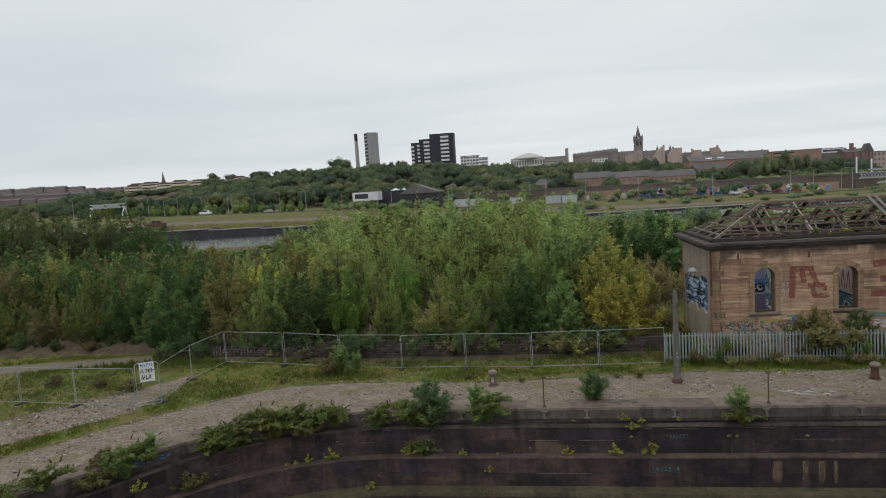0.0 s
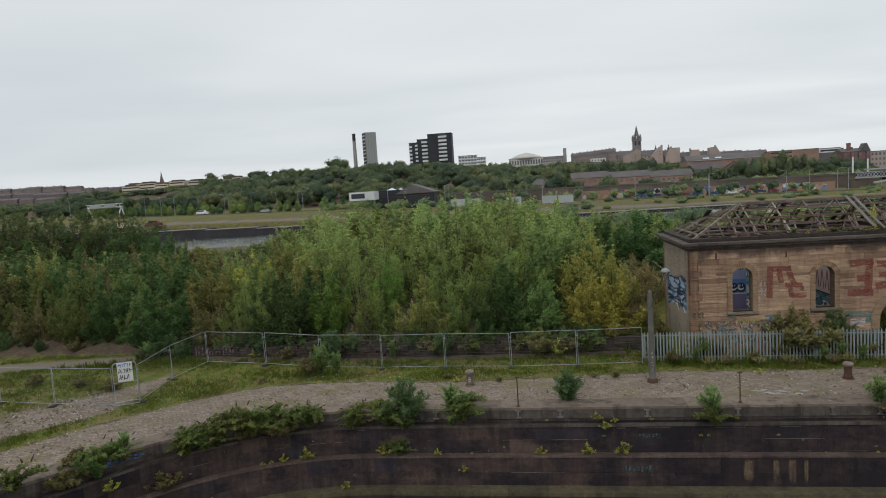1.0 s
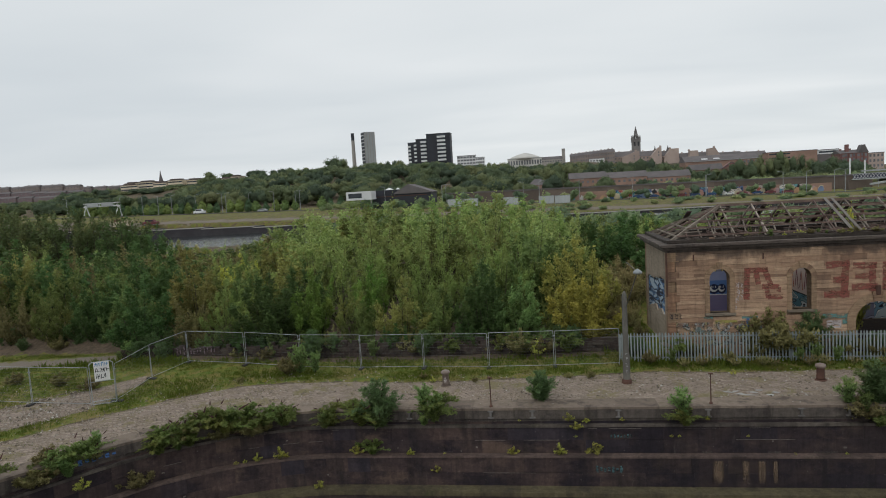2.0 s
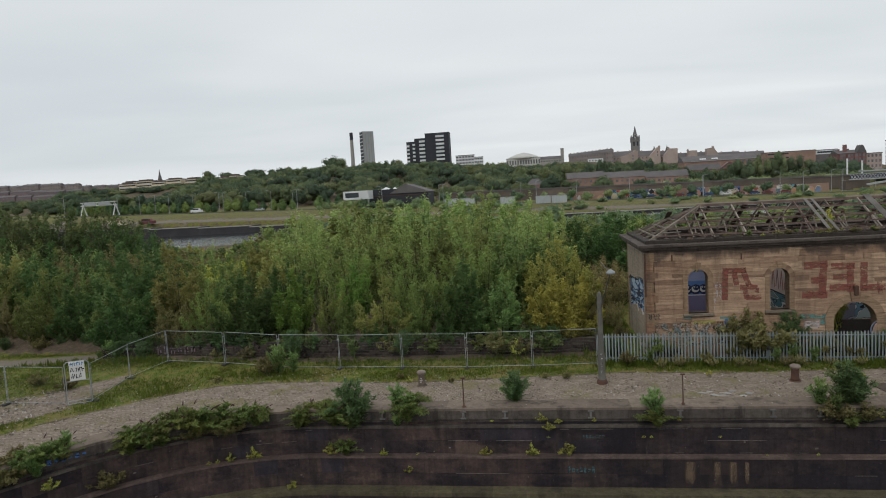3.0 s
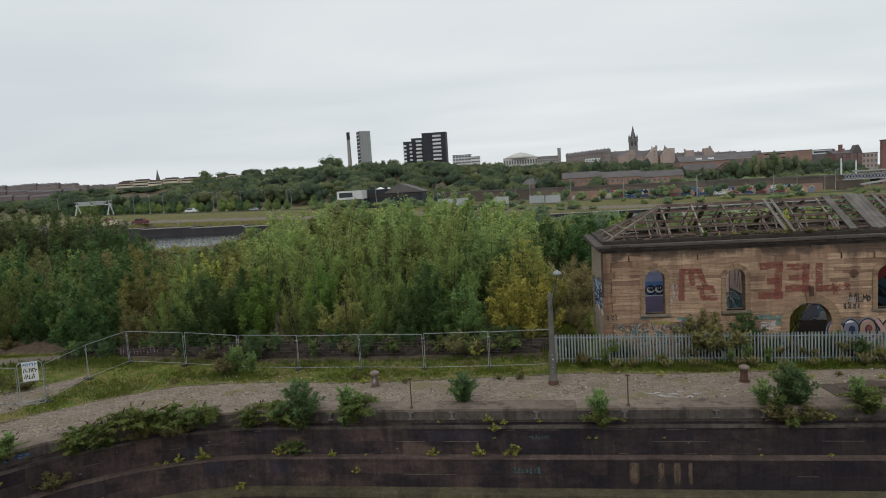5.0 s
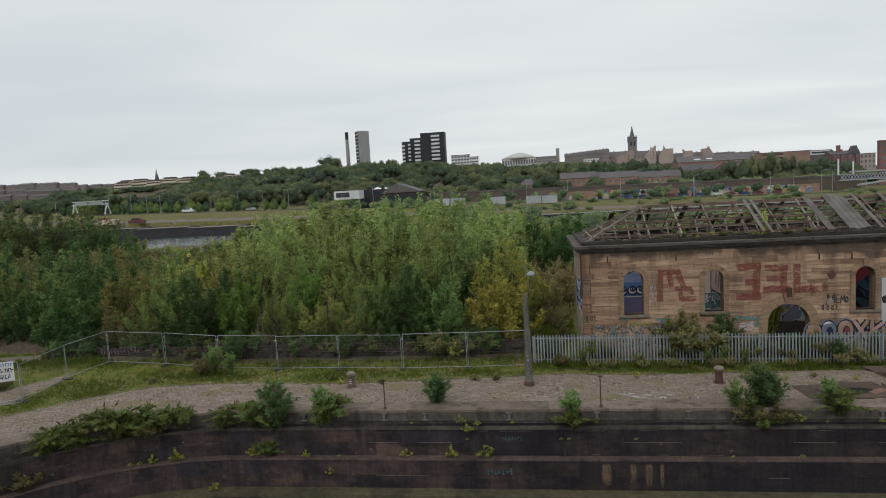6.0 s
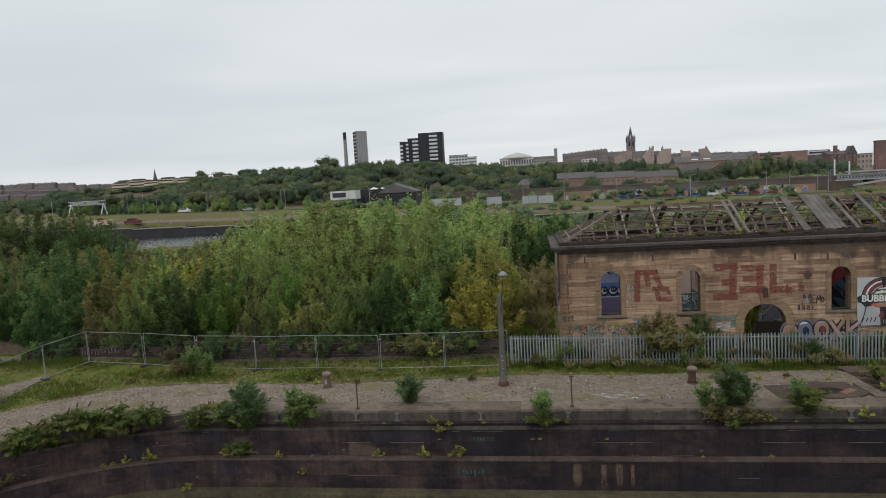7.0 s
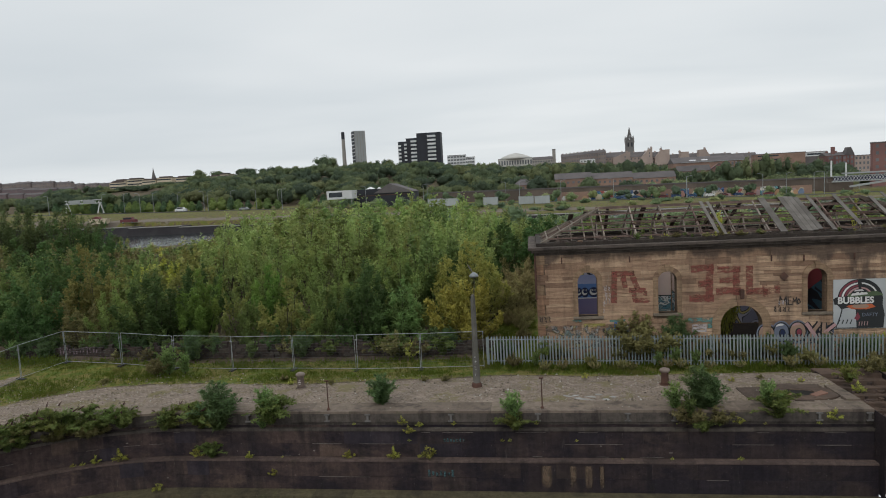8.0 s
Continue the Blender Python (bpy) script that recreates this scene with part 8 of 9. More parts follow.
viaduct()
FAR_PAINTS = [simple("mural_" + n, c, tuple(v * 0.7 for v in c), 1.2, 0.8) for n, c in (("coral", (0.5, 0.28, 0.24)), ("cream", (0.60, 0.52, 0.38)), ("blue", (0.16, 0.21, 0.32)), ("pink", (0.5, 0.36, 0.38)), ("white", (0.55, 0.55, 0.54)), ("teal", (0.08, 0.2, 0.24)), ("orange", (0.52, 0.32, 0.20)))]
rnd = random.Random(31)
x = 19.0
while x < 128:
    w = rnd.uniform(3, 8)
    z = height(x, 300)
    t = thing("mural_wall", "stretch of roadside wall painted with bright murals", "mural wall", (x, 300, z - 0.5), group="painted wall across the river")
    part("wall", box(bmesh.new(), 0, w, 0, 0.4, -1, 4.2), BRICK_FAR if rnd.random() < 0.35 else FAR_GRAFFITI, t)
    for k in range(rnd.randint(1, 3)):
        a, c = rnd.uniform(0, w * 0.6), rnd.uniform(0.5, 2.5)
        hgt = rnd.uniform(1.0, 2.6)
        part("painted_shape", prism(bmesh.new(), [(a, 0.2), (a + w * 0.3, 0.1), (a + w * 0.42, hgt * 0.5), (a + w * 0.36, hgt + 0.6), (a + w * 0.15, hgt + 0.9), (a - 0.2, hgt * 0.8)], -0.03 - 0.02 * k, -0.01 - 0.02 * k), rnd.choice(FAR_PAINTS), t)
    x += w + 0.02


def container(x, y, z):
    t = thing("shipping_container", "grey corrugated steel shipping container", "container", (x, y, z), group="containers on the far bank")
    bm = bmesh.new()
    # the corrugated skin, one folded sheet round the box
    fold = [(0.06 + 5.94 * k / 40, -0.05 if k % 4 in (1, 2) else 0.0) for k in range(41)]
    low = [bm.verts.new((x, y, 0.1)) for x, y in fold] + [bm.verts.new((6.0, 2.4, 0.1)), bm.verts.new((0.06, 2.4, 0.1))]
    top = [bm.verts.new((v.co.x, v.co.y, 3.02)) for v in low]
    for i in range(len(low)):
        bm.faces.new((low[i - 1], low[i], top[i], top[i - 1]))
    bm.faces.new(top)
    part("side", bm, STEEL_BOX, t)
    bm = bmesh.new()
    for xx in (0, 5.94):
        box(bm, xx, xx + 0.12, -0.08, 2.44, 0, 3.1)
    box(bm, 0.12, 5.94, -0.08, 2.44, 3.0, 3.1), box(bm, 0.12, 5.94, -0.08, 2.44, 0, 0.12)
    part("frame", bm, GALVANISED, t)


for x, y in ((-33.2, 256), (-26.9, 256.4), (-10.6, 256), (3.6, 256), (9.95, 256.2)):
    container(x, y, height(x, y) + 0.12)
t = thing("museum_hall", "black hall with a slanting grey roof", "hall", (-52, 270, 4))
part("body", box(bmesh.new(), -16, 10, 0, 16, -3, 4.6), BLACK, t)
part("roof", prism(bmesh.new(), [(-7, 4.6), (0.2, 8.6), (10.4, 4.9), (10.4, 4.6)], -0.5, 16), SLATE, t)
part("upper_box", box(bmesh.new(), -16, -5, 1, 12, 4.6, 6.6), BLACK, t)
part("red_band", box(bmesh.new(), -16, 8, -0.1, 0, 3.6, 3.9), RUST, t)
part("roof_light", lathe(bmesh.new(), [(2.2, 6.6), (0.2, 7.6)], (-9.5, 5, 0), 12), WHITE, t)
part("roof_light", lathe(bmesh.new(), [(1.0, 6.6), (0.2, 7.4)], (-5.6, 5, 0), 12), WHITE, t)
t = thing("white_pavilion", "white box pavilion with a glazed front", "pavilion", (-70.5, 260, 5))
part("body", box(bmesh.new(), -6.4, 4.6, 0, 8, 2.0, 5.6), WHITE, t)
part("glazing", box(bmesh.new(), -5.4, 0.4, -0.1, 0.1, 2.9, 4.9), GLASS_DARK, t)
for xx in (-6.0, -0.6, 4.0):
    part("leg", box(bmesh.new(), xx, xx + 0.3, 0.5, 0.9, -2, 2.0), CONCRETE, t)


def sign_gantry():
    t = thing("road_gantry", "white motorway sign gantry over the expressway", "gantry", (-221.5, 290, 7.2))
    for x in (0, 17.8):
        part("leg", rod(bmesh.new(), (x - 0.6, -1.5, -1), (x, 0, 4.6), 0.3, n=6), WHITE, t)
        part("leg", rod(bmesh.new(), (x + 0.6, 1.5, -1), (x, 0, 4.6), 0.3, n=6), WHITE, t)
    bm = bmesh.new()
    box(bm, -1, 18.6, -0.5, 0.5, 3.9, 4.3), box(bm, -1, 18.6, -0.5, 0.5, 5.6, 5.9)
    for k in range(12):
        rod(bm, (-0.8 + k * 1.6, 0, 4.1), (0.0 + k * 1.6, 0, 5.8), 0.12, n=5)
    part("truss", bm, WHITE, t)
    for x in (1.0, 9.0):
        part("sign_panel", box(bmesh.new(), x, x + 6.5, -0.7, -0.55, 4.0, 5.8), GREY_CLAD, t)


sign_gantry()


def vehicle(name, label, x, y, z, ln, hgt, paint, category="car", cab=0.55):
    t = thing(name, label, category, (x, y, z), group="vehicles across the river")
    part("body", box(bmesh.new(), -ln / 2, ln / 2, -0.9, 0.9, 0.35, 0.35 + hgt * 0.5, 0.12), paint, t)
    part("cabin", prism(bmesh.new(), [(-ln * cab / 2 - 0.3, 0.3 + hgt * 0.5), (ln * cab / 2 + 0.3, 0.3 + hgt * 0.5), (ln * cab / 2 - 0.2, hgt), (-ln * cab / 2 + 0.1, hgt)], -0.8, 0.8), paint, t)
    part("side_window", box(bmesh.new(), -ln * cab / 2, ln * cab / 2 - 0.2, -0.83, -0.8, 0.4 + hgt * 0.5, hgt - 0.15), GLASS_DARK, t)
    for sx in (-0.3, 0.3):
        w = part("wheel", rod(bmesh.new(), (sx * ln, -0.95, 0.34), (sx * ln, -0.7, 0.34), 0.34, n=12), FOOT, t)
        part("rim", rod(bmesh.new(), (sx * ln, -0.97, 0.34), (sx * ln, -0.95, 0.34), 0.2, n=10), GALVANISED, w)


for nm, lab, x, y, ln, h, mat, cat in (("van", "white van on the expressway", -155.6, 281, 5.5, 2.3, WHITE, "van"), ("car", "silver car on the expressway", -124, 281, 4.4, 1.5, GREY_CLAD, "car"),
                                       ("lorry", "maroon tipper lorry on bare ground", -147.5, 229, 6.5, 2.3, MAROON, "lorry")):
    vehicle(nm, lab, x, y, height(x, y) + 0.02, ln, h, mat, cat)


def site_skip():
    t = thing("skip", "large yellow-buff site skip with a red load on bare ground", "skip", (-160, 229, height(-160, 229) + 0.02), group="vehicles across the river")
    part("body", prism(bmesh.new(), [(-3.2, 0.0), (3.2, 0.0), (3.9, 1.9), (-3.9, 1.9)], -1.2, 1.2), CREAM, t)
    part("rim", box(bmesh.new(), -4.0, 4.0, -1.3, 1.3, 1.9, 2.0), CREAM, t)
    part("load", prism(bmesh.new(), [(-2.6, 2.0), (0.8, 2.0), (0.2, 2.7), (-1.0, 2.9), (-2.3, 2.5)], -0.8, 0.8), MAROON, t)


site_skip()
for k in range(11):
    x = 48 + k * 6.3 + rnd.uniform(-1, 1)
    mat = rnd.choice((BLUE_CAR, WHITE, GREY_CLAD, MAROON, BLUE_CAR, BLACK))
    vehicle("car", "small parked car in front of the painted wall", x, 294, height(x, 294) + 0.02, 4.2, 1.5, mat)

bm = bmesh.new()
for k in range(60):
    x0, x1 = -450 + k * 10, -440 + k * 10
    v = [bm.verts.new((x, y, height(x, y) + 0.12)) for x, y in ((x0, 277), (x1, 277), (x1, 287), (x0, 287))]
    bm.faces.new(v)
tagged(part("road", bm, TARMAC), "grey asphalt expressway along the far bank", "road", kind="structure")


def street_lamp():
    t = thing("street_lamp", "tall galvanised steel street lamp", "street lamp", (0, 0, -100), group="street lamps across the river")
    part("column", rod(bmesh.new(), (0, 0, -0.5), (0, 0, 9.2), 0.14, 0.09, 6), GALVANISED, t)
    part("bracket", rod(bmesh.new(), (0, 0, 9.1), (1.5, 0, 9.5), 0.07, n=5), GALVANISED, t)
    part("lantern", box(bmesh.new(), 1.3, 2.2, -0.15, 0.15, 9.38, 9.56), GALVANISED, t)
    return t


lamp = street_lamp()
for k, (x, y) in enumerate(((-228, 285), (-199, 285), (-188, 286), (-181, 288), (-172, 285), (-168, 300), (-146, 285), (-144, 285), (-137, 295), (-122, 290), (-113, 295), (-107, 285), (-62, 268), (-38, 275), (-37, 280), (-3, 300),
                            (4, 262), (22, 290), (45, 290), (75, 285), (76, 290), (104, 280), (115, 285), (128, 290), (130, 285), (146, 320), (160, 320))):
    m = pose(x, y, height(x, y), 0, 0, 180 if k % 3 == 0 else 0)
    if k:
        copy_thing(lamp, m)
    else:
        lamp.matrix_basis = m


def lattice_bridge():
    t = thing("lattice_bridge", "white lattice girder footbridge at the station", "bridge", (140, 300, 2.8))
    bm = bmesh.new()
    for k in range(26):
        x = k * 1.3
        rod(bm, (x, 0, 0.2), (x + 1.3, 0, 2.2), 0.085, n=4), rod(bm, (x, 0.05, 2.2), (x + 1.3, 0.05, 0.2), 0.085, n=4)
    part("lattice", bm, WHITE, t)
    part("girder", box(bmesh.new(), -0.5, 34, -0.2, 0.3, -0.2, 0.25), GREY_CLAD, t)
    part("girder", box(bmesh.new(), -0.5, 34, -0.2, 0.3, 2.2, 2.5), GREY_CLAD, t)
    part("web", box(bmesh.new(), 0, 34, 0.16, 0.24, 0.2, 2.2), ARCH_PAINT, t)
    part("canopy", box(bmesh.new(), 6, 36, 2, 6, 3.2, 3.8), GREY_CLAD, t)
    b = beam(bmesh.new(), (4, -6, -2.2), (36, -6, 1.6), 1.4, 0.7)
    part("ramp", b, GREY_CLAD, t)
    for x in (20, 24):
        part("pier", box(bmesh.new(), x, x + 0.8, -6.5, -5.5, -8, -0.4), CONCRETE, t)
    part("abutment", box(bmesh.new(), -1.5, 1.5, 0.6, 6, -8, -0.2), VIADUCT, t)


lattice_bridge()

# ---------- far trees ----------


def clump_cloud(centres, radii, tall, per, size, seed, lobes_each=6, cone=False):
    """Crowns of uneven leafy lobes with loose sprays round them, each crown with a tone of its own."""
    rnd = np.random.RandomState(seed)
    bm = bmesh.new()
    bmesh.ops.create_icosphere(bm, subdivisions=1, radius=1.06)
    ball = np.array([v.co for v in bm.verts])
    tris = np.array([[v.index for v in f.verts] for f in bm.faces])
    bm.free()
    V, F, T, N = [], [], [], 0
    for c, r, h in zip(centres, radii, tall):
        tone = rnd.beta(0.8, 1.0)
        mid = rnd.normal(0, 0.30 if lobes_each > 10 else 0.42, (lobes_each, 3)) * (r, r, h * 0.34) + (0, 0, h * 0.52)
        mid[:, 2] = np.clip(mid[:, 2], h * 0.25, h * 0.76)
        if cone:
            mid = np.array([(rnd.normal(0, 0.08) * r, rnd.normal(0, 0.08) * r, h * (0.22 + 0.62 * j / (lobes_each - 1))) for j in range(lobes_each)])
        for j, m in enumerate(mid):
            k = rnd.uniform(0.40, 0.60) * (0.62 if lobes_each > 10 else 1.0)
            if cone:
                k = 0.74 * (1 - 0.80 * j / (lobes_each - 1))
            v = ball * (1 + rnd.normal(0, 0.17, (len(ball), 1))) * (r * k, r * k, h * k * 0.46) + m + c
            V.append(v), F.append(tris + N), T.append(np.full(len(v), min(1, max(0, tone - 0.06 + rnd.normal(0, 0.05)))))
            N += len(v)
        d = rnd.normal(0, 1, (per, 3))
        d /= np.linalg.norm(d, axis=1)[:, None]
        d[:, 2] = np.abs(d[:, 2])
        pick = rnd.randint(0, lobes_each, per)
        fat = (0.86 * (1 - 0.80 * pick / (lobes_each - 1)))[:, None] if cone else 0.6 * (0.7 if lobes_each > 10 else 1.0)
        p = mid[pick] + d * fat * (r, r, h * (0.22 if cone else 0.45)) * rnd.uniform(0.80, 1.12, (per, 1)) + np.array(c)
        a = rnd.normal(0, 1, (per, 3)) * size * 0.5
        b = np.cross(a, d + rnd.normal(0, 0.4, (per, 3)))
        b *= size * 0.45 / (np.linalg.norm(b, axis=1)[:, None] + 1e-6)
        v = np.stack([p - a, p + b, p + a], 1).reshape(-1, 3)
        V.append(v), F.append(np.arange(3 * per).reshape(-1, 3) + N), T.append(np.full(len(v), tone))
        N += len(v)
    V, F, T = np.concatenate(V), np.concatenate(F), np.concatenate(T)
    me = bpy.data.meshes.new("crowns")
    me.vertices.add(len(V)), me.loops.add(3 * len(F)), me.polygons.add(len(F))
    me.vertices.foreach_set("co", V.ravel())
    me.loops.foreach_set("vertex_index", F.ravel())
    me.polygons.foreach_set("loop_start", np.arange(0, 3 * len(F), 3))
    me.update(calc_edges=True)
    at = me.color_attributes.new("tree", "FLOAT_COLOR", "POINT")
    at.data.foreach_set("color", (T[:, None] * np.ones((1, 4))).ravel())
    return me


# the same for the trees that stand before the cream flats
FRONT = [(-0.93, 0.0279), (-0.857, 0.0239), (-0.841, 0.0313), (-0.818, 0.0404), (-0.786, 0.0386), (-0.776, 0.0309), (-0.713, 0.0295), (-0.691, 0.03), (-0.677, 0.0349), (-0.628, 0.0331), (-0.614, 0.0354), (-0.574, 0.0331), (-0.553, 0.0372), (-0.539, 0.0402), (-0.492, 0.043)]
# how steeply the eye looks up to the wood's outline, over the bearing
SKYLINE = [(-0.923, 0.0247), (-0.84, 0.0224), (-0.801, 0.0331), (-0.77, 0.0237), (-0.707, 0.0184), (-0.644, 0.0171), (-0.607, 0.0266), (-0.569, 0.051), (-0.519, 0.0425), (-0.479, 0.0421), (-0.449, 0.0479), (-0.419, 0.0526), (-0.381, 0.0494), (-0.347, 0.0502), (-0.327, 0.0627), (-0.304, 0.0459), (-0.267, 0.0491), (-0.229, 0.0523), (-0.211, 0.0441), (-0.156, 0.0462), (-0.12, 0.037), (-0.058, 0.0368), (-0.032, 0.03), (0.055, 0.033), (0.139, 0.028), (0.19, 0.023), (0.222, 0.013), (0.27, 0.009), (0.305, 0.021), (0.33, 0.027), (0.37, 0.023), (0.39, 0.013), (0.42, 0.019), (0.45, 0.004), (0.51, -0.0105)]


def build_woods():
    rnd = random.Random(9)
    cs, rs, hs = [], [], []

    def add(x, y, r, h):
        lim = 9.0 + float(np.interp((x - 8.4) / y, [a for a, _ in SKYLINE], [b for _, b in SKYLINE])) * y - height(x, y)
        h = min(h, lim * rnd.uniform(0.82, 1.06))
        if y < 597 and (x - 8.4) / y < FRONT[-1][0]:
            low = 9.0 + float(np.interp((x - 8.4) / y, [a for a, _ in FRONT], [b for _, b in FRONT])) * y - height(x, y)
            h = min(h, low * rnd.uniform(0.85, 1.03))
        if h < 2.2:
            return
        cs.append((x, y, height(x, y) - 0.4)), rs.append(r), hs.append(h)

    keep = [(-200, -140, 640, 670), (-130, -75, 640, 670), (-72, -30, 645, 675), (-35, 15, 690, 735), (10, 64, 690, 730), (60, 310, 780, 830), (128, 196, 540, 580), (148, 168, 515, 540), (203, 270, 595, 620), (220, 254, 495, 520), (-415, -340, 590, 615), (-335, -250, 590, 615), (20, 116, 385, 418), (-6, 12, 375, 392)]
    n = 0
    while n < 900:
        y = 335 + 330 * rnd.random() ** 0.8
        x = rnd.uniform(-0.95 * y - 20, 0.50 * y + 30)
        if any(a - 4 < x < b + 4 and c - 14 < y < d + 3 for a, b, c, d in keep):
            continue
        if x > 20 and 395 < y < 440 and rnd.random() < 0.8:
            continue
        if x > 60 and y > 440 and rnd.random() < 0.35:
            continue
        add(x, y, rnd.uniform(4, 7.5), rnd.uniform(8, 13) if x < 60 else rnd.uniform(6, 9.5))
        n += 1
    # crowns that stand out on the skyline
    for x, y, r, h in ((-205, 600, 9, 19), (-187, 600, 6, 14), (-262, 590, 8, 15), (-240, 595, 8, 17), (-310, 560, 9, 18), (-340, 560, 9, 17), (-455, 560, 13, 19), (-420, 540, 10, 17), (-285, 560, 9, 16), (250, 470, 8, 13), (215, 470, 10, 15), (180, 470, 10, 13), (150, 480, 8, 12), (30, 560, 8, 14), (248, 480, 6, 16)):
        add(x, y, r, h)
    for b, y in [(0.02 + 0.0125 * k, 455 + 31 * (k % 2)) for k in range(36)]:
        x = 8.4 + b * y
        lim = 9.0 + float(np.interp(b, [a for a, _ in SKYLINE], [v for _, v in SKYLINE])) * y - height(x, y)
        cs.append((x, y, height(x, y) - 0.4)), rs.append(rnd.uniform(4, 6.5)), hs.append(max(4.0, lim * rnd.uniform(0.85, 1.08)))
    big = len(cs)
    for x, y, r, top in ((-340, 640, 12, 45), (-352, 636, 9, 41), (-318, 636, 10, 42), (-324, 594, 7, 36), (-350, 594, 6, 32), (-282, 630, 12, 44), (-270, 600, 11, 43), (-392, 594, 9, 31), (-374, 594, 7, 29),
                         (-251, 600, 7, 39.5), (-235, 600, 8, 41.8), (-222, 600, 6, 37.8), (-188, 600, 11, 50.5), (-181, 600, 9, 49), (-153, 600, 11, 42.6), (-125, 600, 6, 42), (-165, 600, 7, 38)):
        cs.append((x, y, height(x, y) - 0.4)), rs.append(r), hs.append(top - height(x, y))
    end = len(cs)
    for k in range(9):
        cs.append((-258 + 5 * k, 330 + 3 * (k % 3), height(-258 + 5 * k, 330) - 0.4)), rs.append(5.0), hs.append(rnd.uniform(7, 11))
    # dark trees before the flats and the tenements
    b = -0.90
    while b < -0.42:
        y = rnd.uniform(480, 560)
        x = 8.4 + b * y
        low = 9.0 + float(np.interp(b, [a for a, _ in FRONT], [v for _, v in FRONT])) * y - height(x, y)
        cs.append((x, y, height(x, y) - 0.4)), rs.append(rnd.uniform(5, 8)), hs.append(max(4.0, low * rnd.uniform(0.8, 1.04)))
        b += 0.0055
    b = -0.82
    while b < -0.58:
        y = rnd.uniform(660, 700)
        x = 8.4 + b * y
        cs.append((x, y, height(x, y) - 0.4)), rs.append(rnd.uniform(6, 9)), hs.append(max(4.0, 9.0 + (0.024 if b < -0.66 else 0.038) * y * rnd.uniform(0.75, 1.0) - height(x, y)))
        b += 0.011
    # trees between the tenement rows
    for k in range(46):
        y = (985, 945, 905)[k % 3]
        x, top = rnd.uniform(-980, -745), (47, 37, 31)[k % 3]
        cs.append((x, y, top - 16)), rs.append(rnd.uniform(5, 9)), hs.append(rnd.uniform(12, 17))
    for k in range(30):
        x = rnd.uniform(-880, -690)
        cs.append((x, 1080 - 50 * (k % 2), 30 - 4 * (k % 2))), rs.append(rnd.uniform(7, 11)), hs.append(rnd.uniform(17, 23))
    b = -0.6
    while b < 0.24:
        y = rnd.uniform(596, 628)
        x = 8.4 + b * y
        if not any(a - 2 < x < c + 2 and d - 4 < y < e + 2 for a, c, d, e in keep):
            lim = 9.0 + float(np.interp(b, [a for a, _ in SKYLINE], [v for _, v in SKYLINE])) * y - height(x, y)
            cs.append((x, y, height(x, y) - 0.4)), rs.append(rnd.uniform(4.5, 7)), hs.append(max(5.0, lim * rnd.uniform(0.9, 1.1)))
        b += 0.011
    me = clump_cloud(cs[:big] + cs[end:], rs[:big] + rs[end:], hs[:big] + hs[end:], 270, 1.2, 3, 6)
    tagged(link("far_woods", me, FAR_LEAVES), "dark green woods covering the far hillside", "woodland", kind="stuff")
    me = clump_cloud(cs[big:end], rs[big:end], hs[big:end], 1500, 0.9, 4, 16)
    tagged(link("skyline_trees", me, FAR_LEAVES), "round dark crowns standing out on the far skyline", "trees", kind="stuff")
    # rows of street trees and bushes on the far bank
    cs2, rs2, hs2 = [], [], []
    for k in range(25):
        x = -60 + k * 7.4 + rnd.uniform(-2.4, 2.4)
        cs2.append((x, 296 + rnd.uniform(-3, 2), height(x, 296) - 0.3)), rs2.append(rnd.uniform(2.0, 3.0)), hs2.append(rnd.uniform(4.4, 6.6))
    for k in range(60):
        x, y = rnd.uniform(-60, 150), rnd.uniform(234, 262)
        cs2.append((x, y, height(x, y) - 0.3)), rs2.append(rnd.uniform(1.0, 2.2)), hs2.append(rnd.uniform(1.0, 2.4))
    for k in range(12):
        x = -84 + k * 4.8 + rnd.uniform(-1, 1)
        cs2.append((x, 258 + rnd.uniform(-2, 2), height(x, 258) - 0.3)), rs2.append(rnd.uniform(1.8, 2.8)), hs2.append(rnd.uniform(3.2, 5.0))
    for k in range(24):
        x, y = rnd.uniform(60, 160), rnd.uniform(328, 345)
        cs2.append((x, y, height(x, y) - 0.3)), rs2.append(rnd.uniform(3, 5)), hs2.append(rnd.uniform(6, 9))
    for k in range(90):
        x = -34 + k * 1.45 + rnd.uniform(-1, 1)
        cs2.append((x, rnd.uniform(100, 115), -0.3)), rs2.append(rnd.uniform(2.4, 3.6)), hs2.append(rnd.uniform(4.6, 6.0) if x < 6 else rnd.uniform(3.4, 4.3))
    me = clump_cloud(cs2, rs2, hs2, 240, 0.7, 6, 4)
    tagged(link("street_trees", me, YOUNG_LEAVES), "rows of young trees along the river and the far road", "trees", kind="stuff")


build_woods()


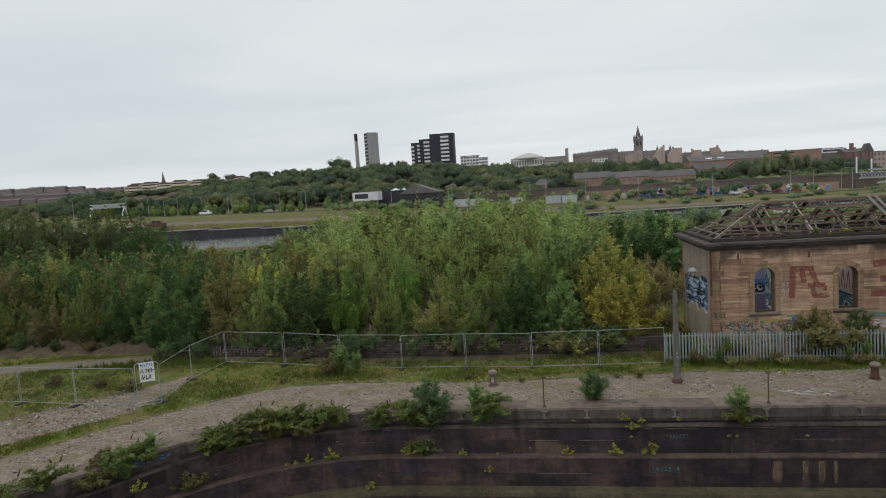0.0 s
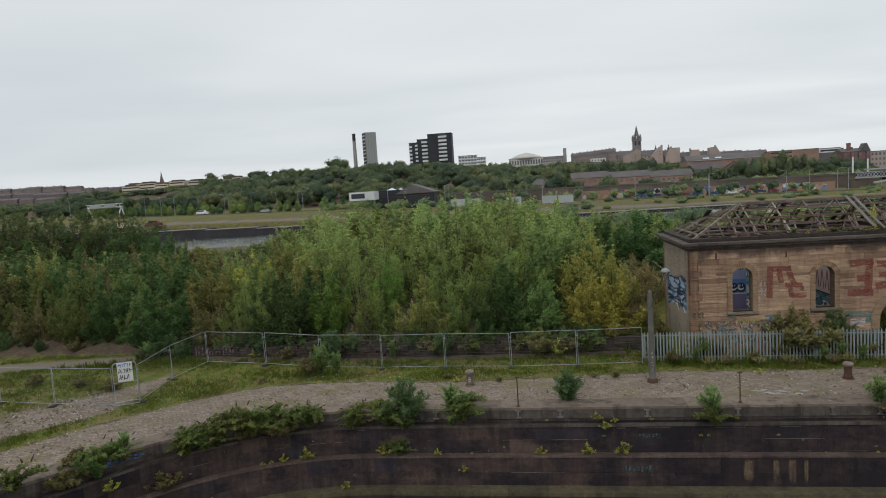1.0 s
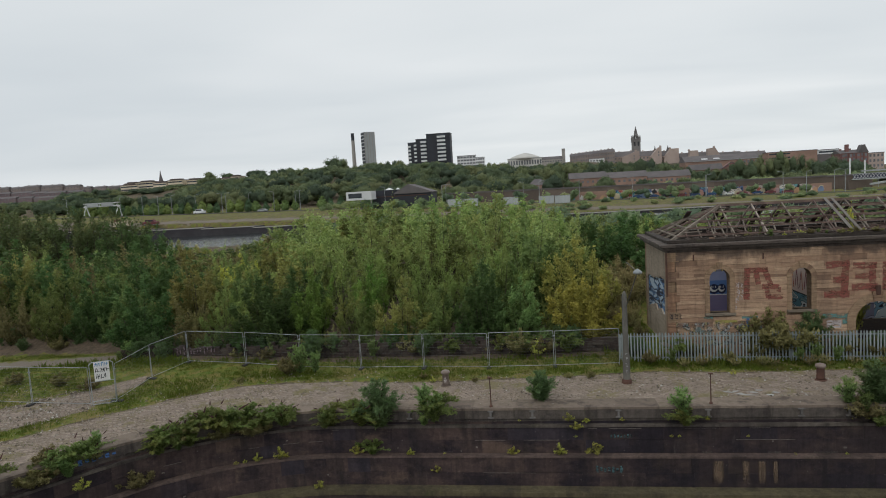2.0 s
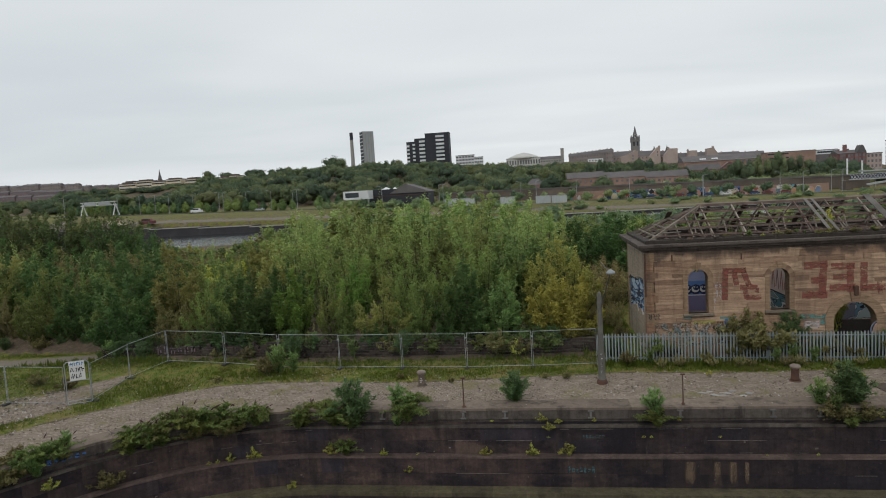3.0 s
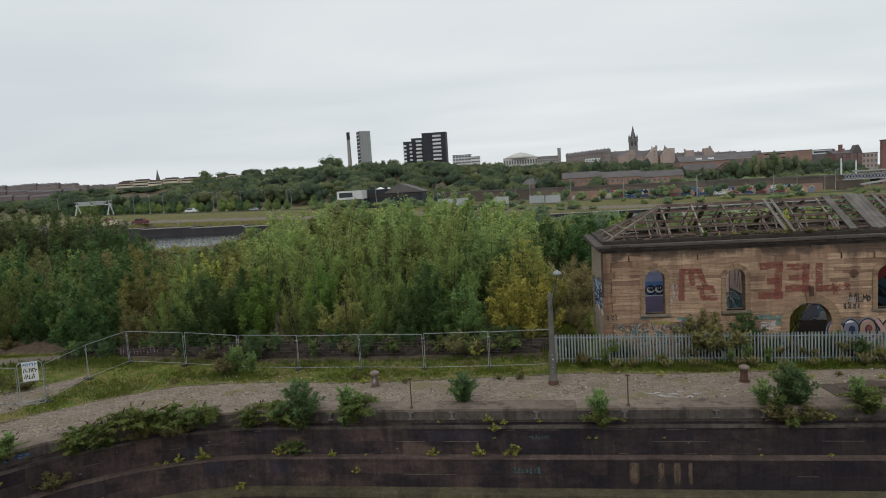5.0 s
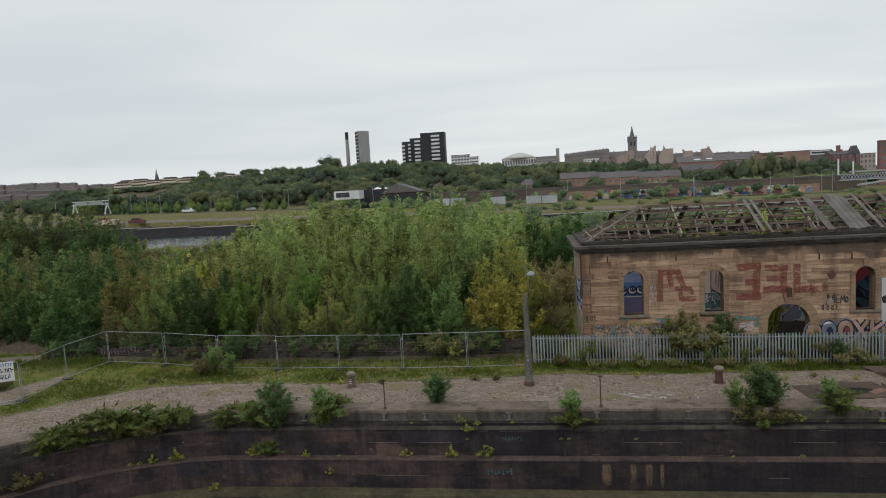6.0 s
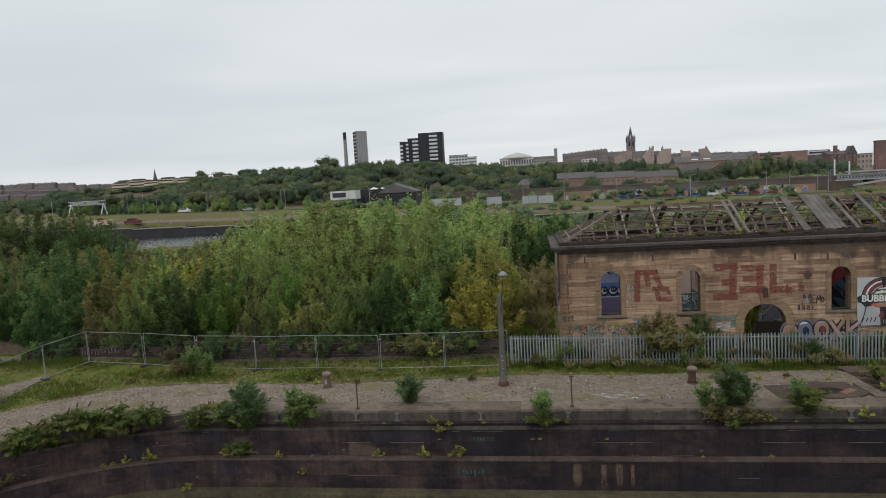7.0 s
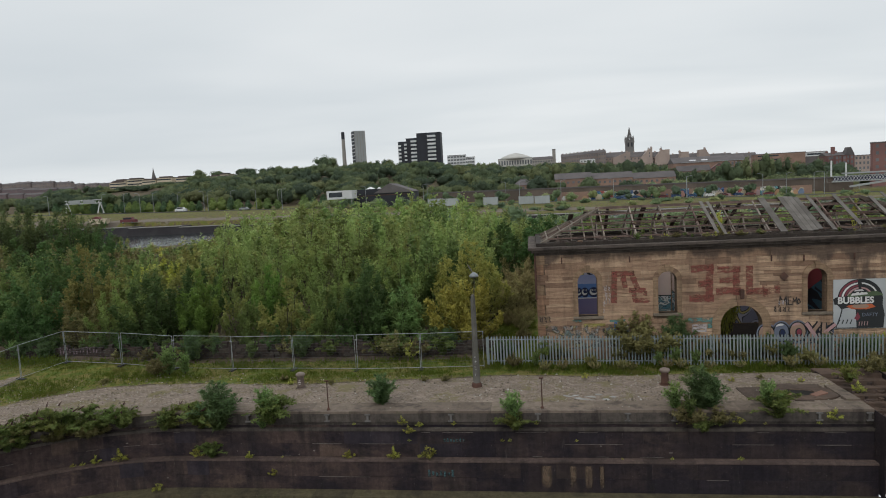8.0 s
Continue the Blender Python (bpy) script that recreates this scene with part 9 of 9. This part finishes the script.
def build_street_trees():
    """Young pear-shaped trees in a row along the expressway."""
    rnd = random.Random(44)
    for k in range(3):
        crown = clump_cloud([(0, 0, 0.2)], [2.9 - 0.2 * k], [5.4], 700, 0.62, 60 + k, 7, True)
        crown.materials.append(ROW_LEAVES)
        bm = rod(bmesh.new(), (0, 0, -0.3), (0, 0, 2.4), 0.12, 0.07, 6)
        wood = bpy.data.meshes.new("trunk")
        bm.to_mesh(wood), bm.free()
        wood.materials.append(BARK)
        KINDS["row%d" % k] = (wood, crown)
    x = -232.0
    while x < -72:
        gap = -151 < x < -147 or -112 < x < -104
        if not gap:
            y = 295 + rnd.uniform(-0.8, 0.8)
            plant("row%d" % rnd.randrange(3), x, y, height(x, y), rnd.uniform(0.88, 1.2), rnd.uniform(0, 6), rnd.uniform(0.92, 1.1), group="street trees along the expressway", name="street_tree", label="young light green pear-shaped street tree", category="tree")
        x += rnd.uniform(3.4, 4.1) if x < -150 else rnd.uniform(4.3, 5.6)


build_street_trees()
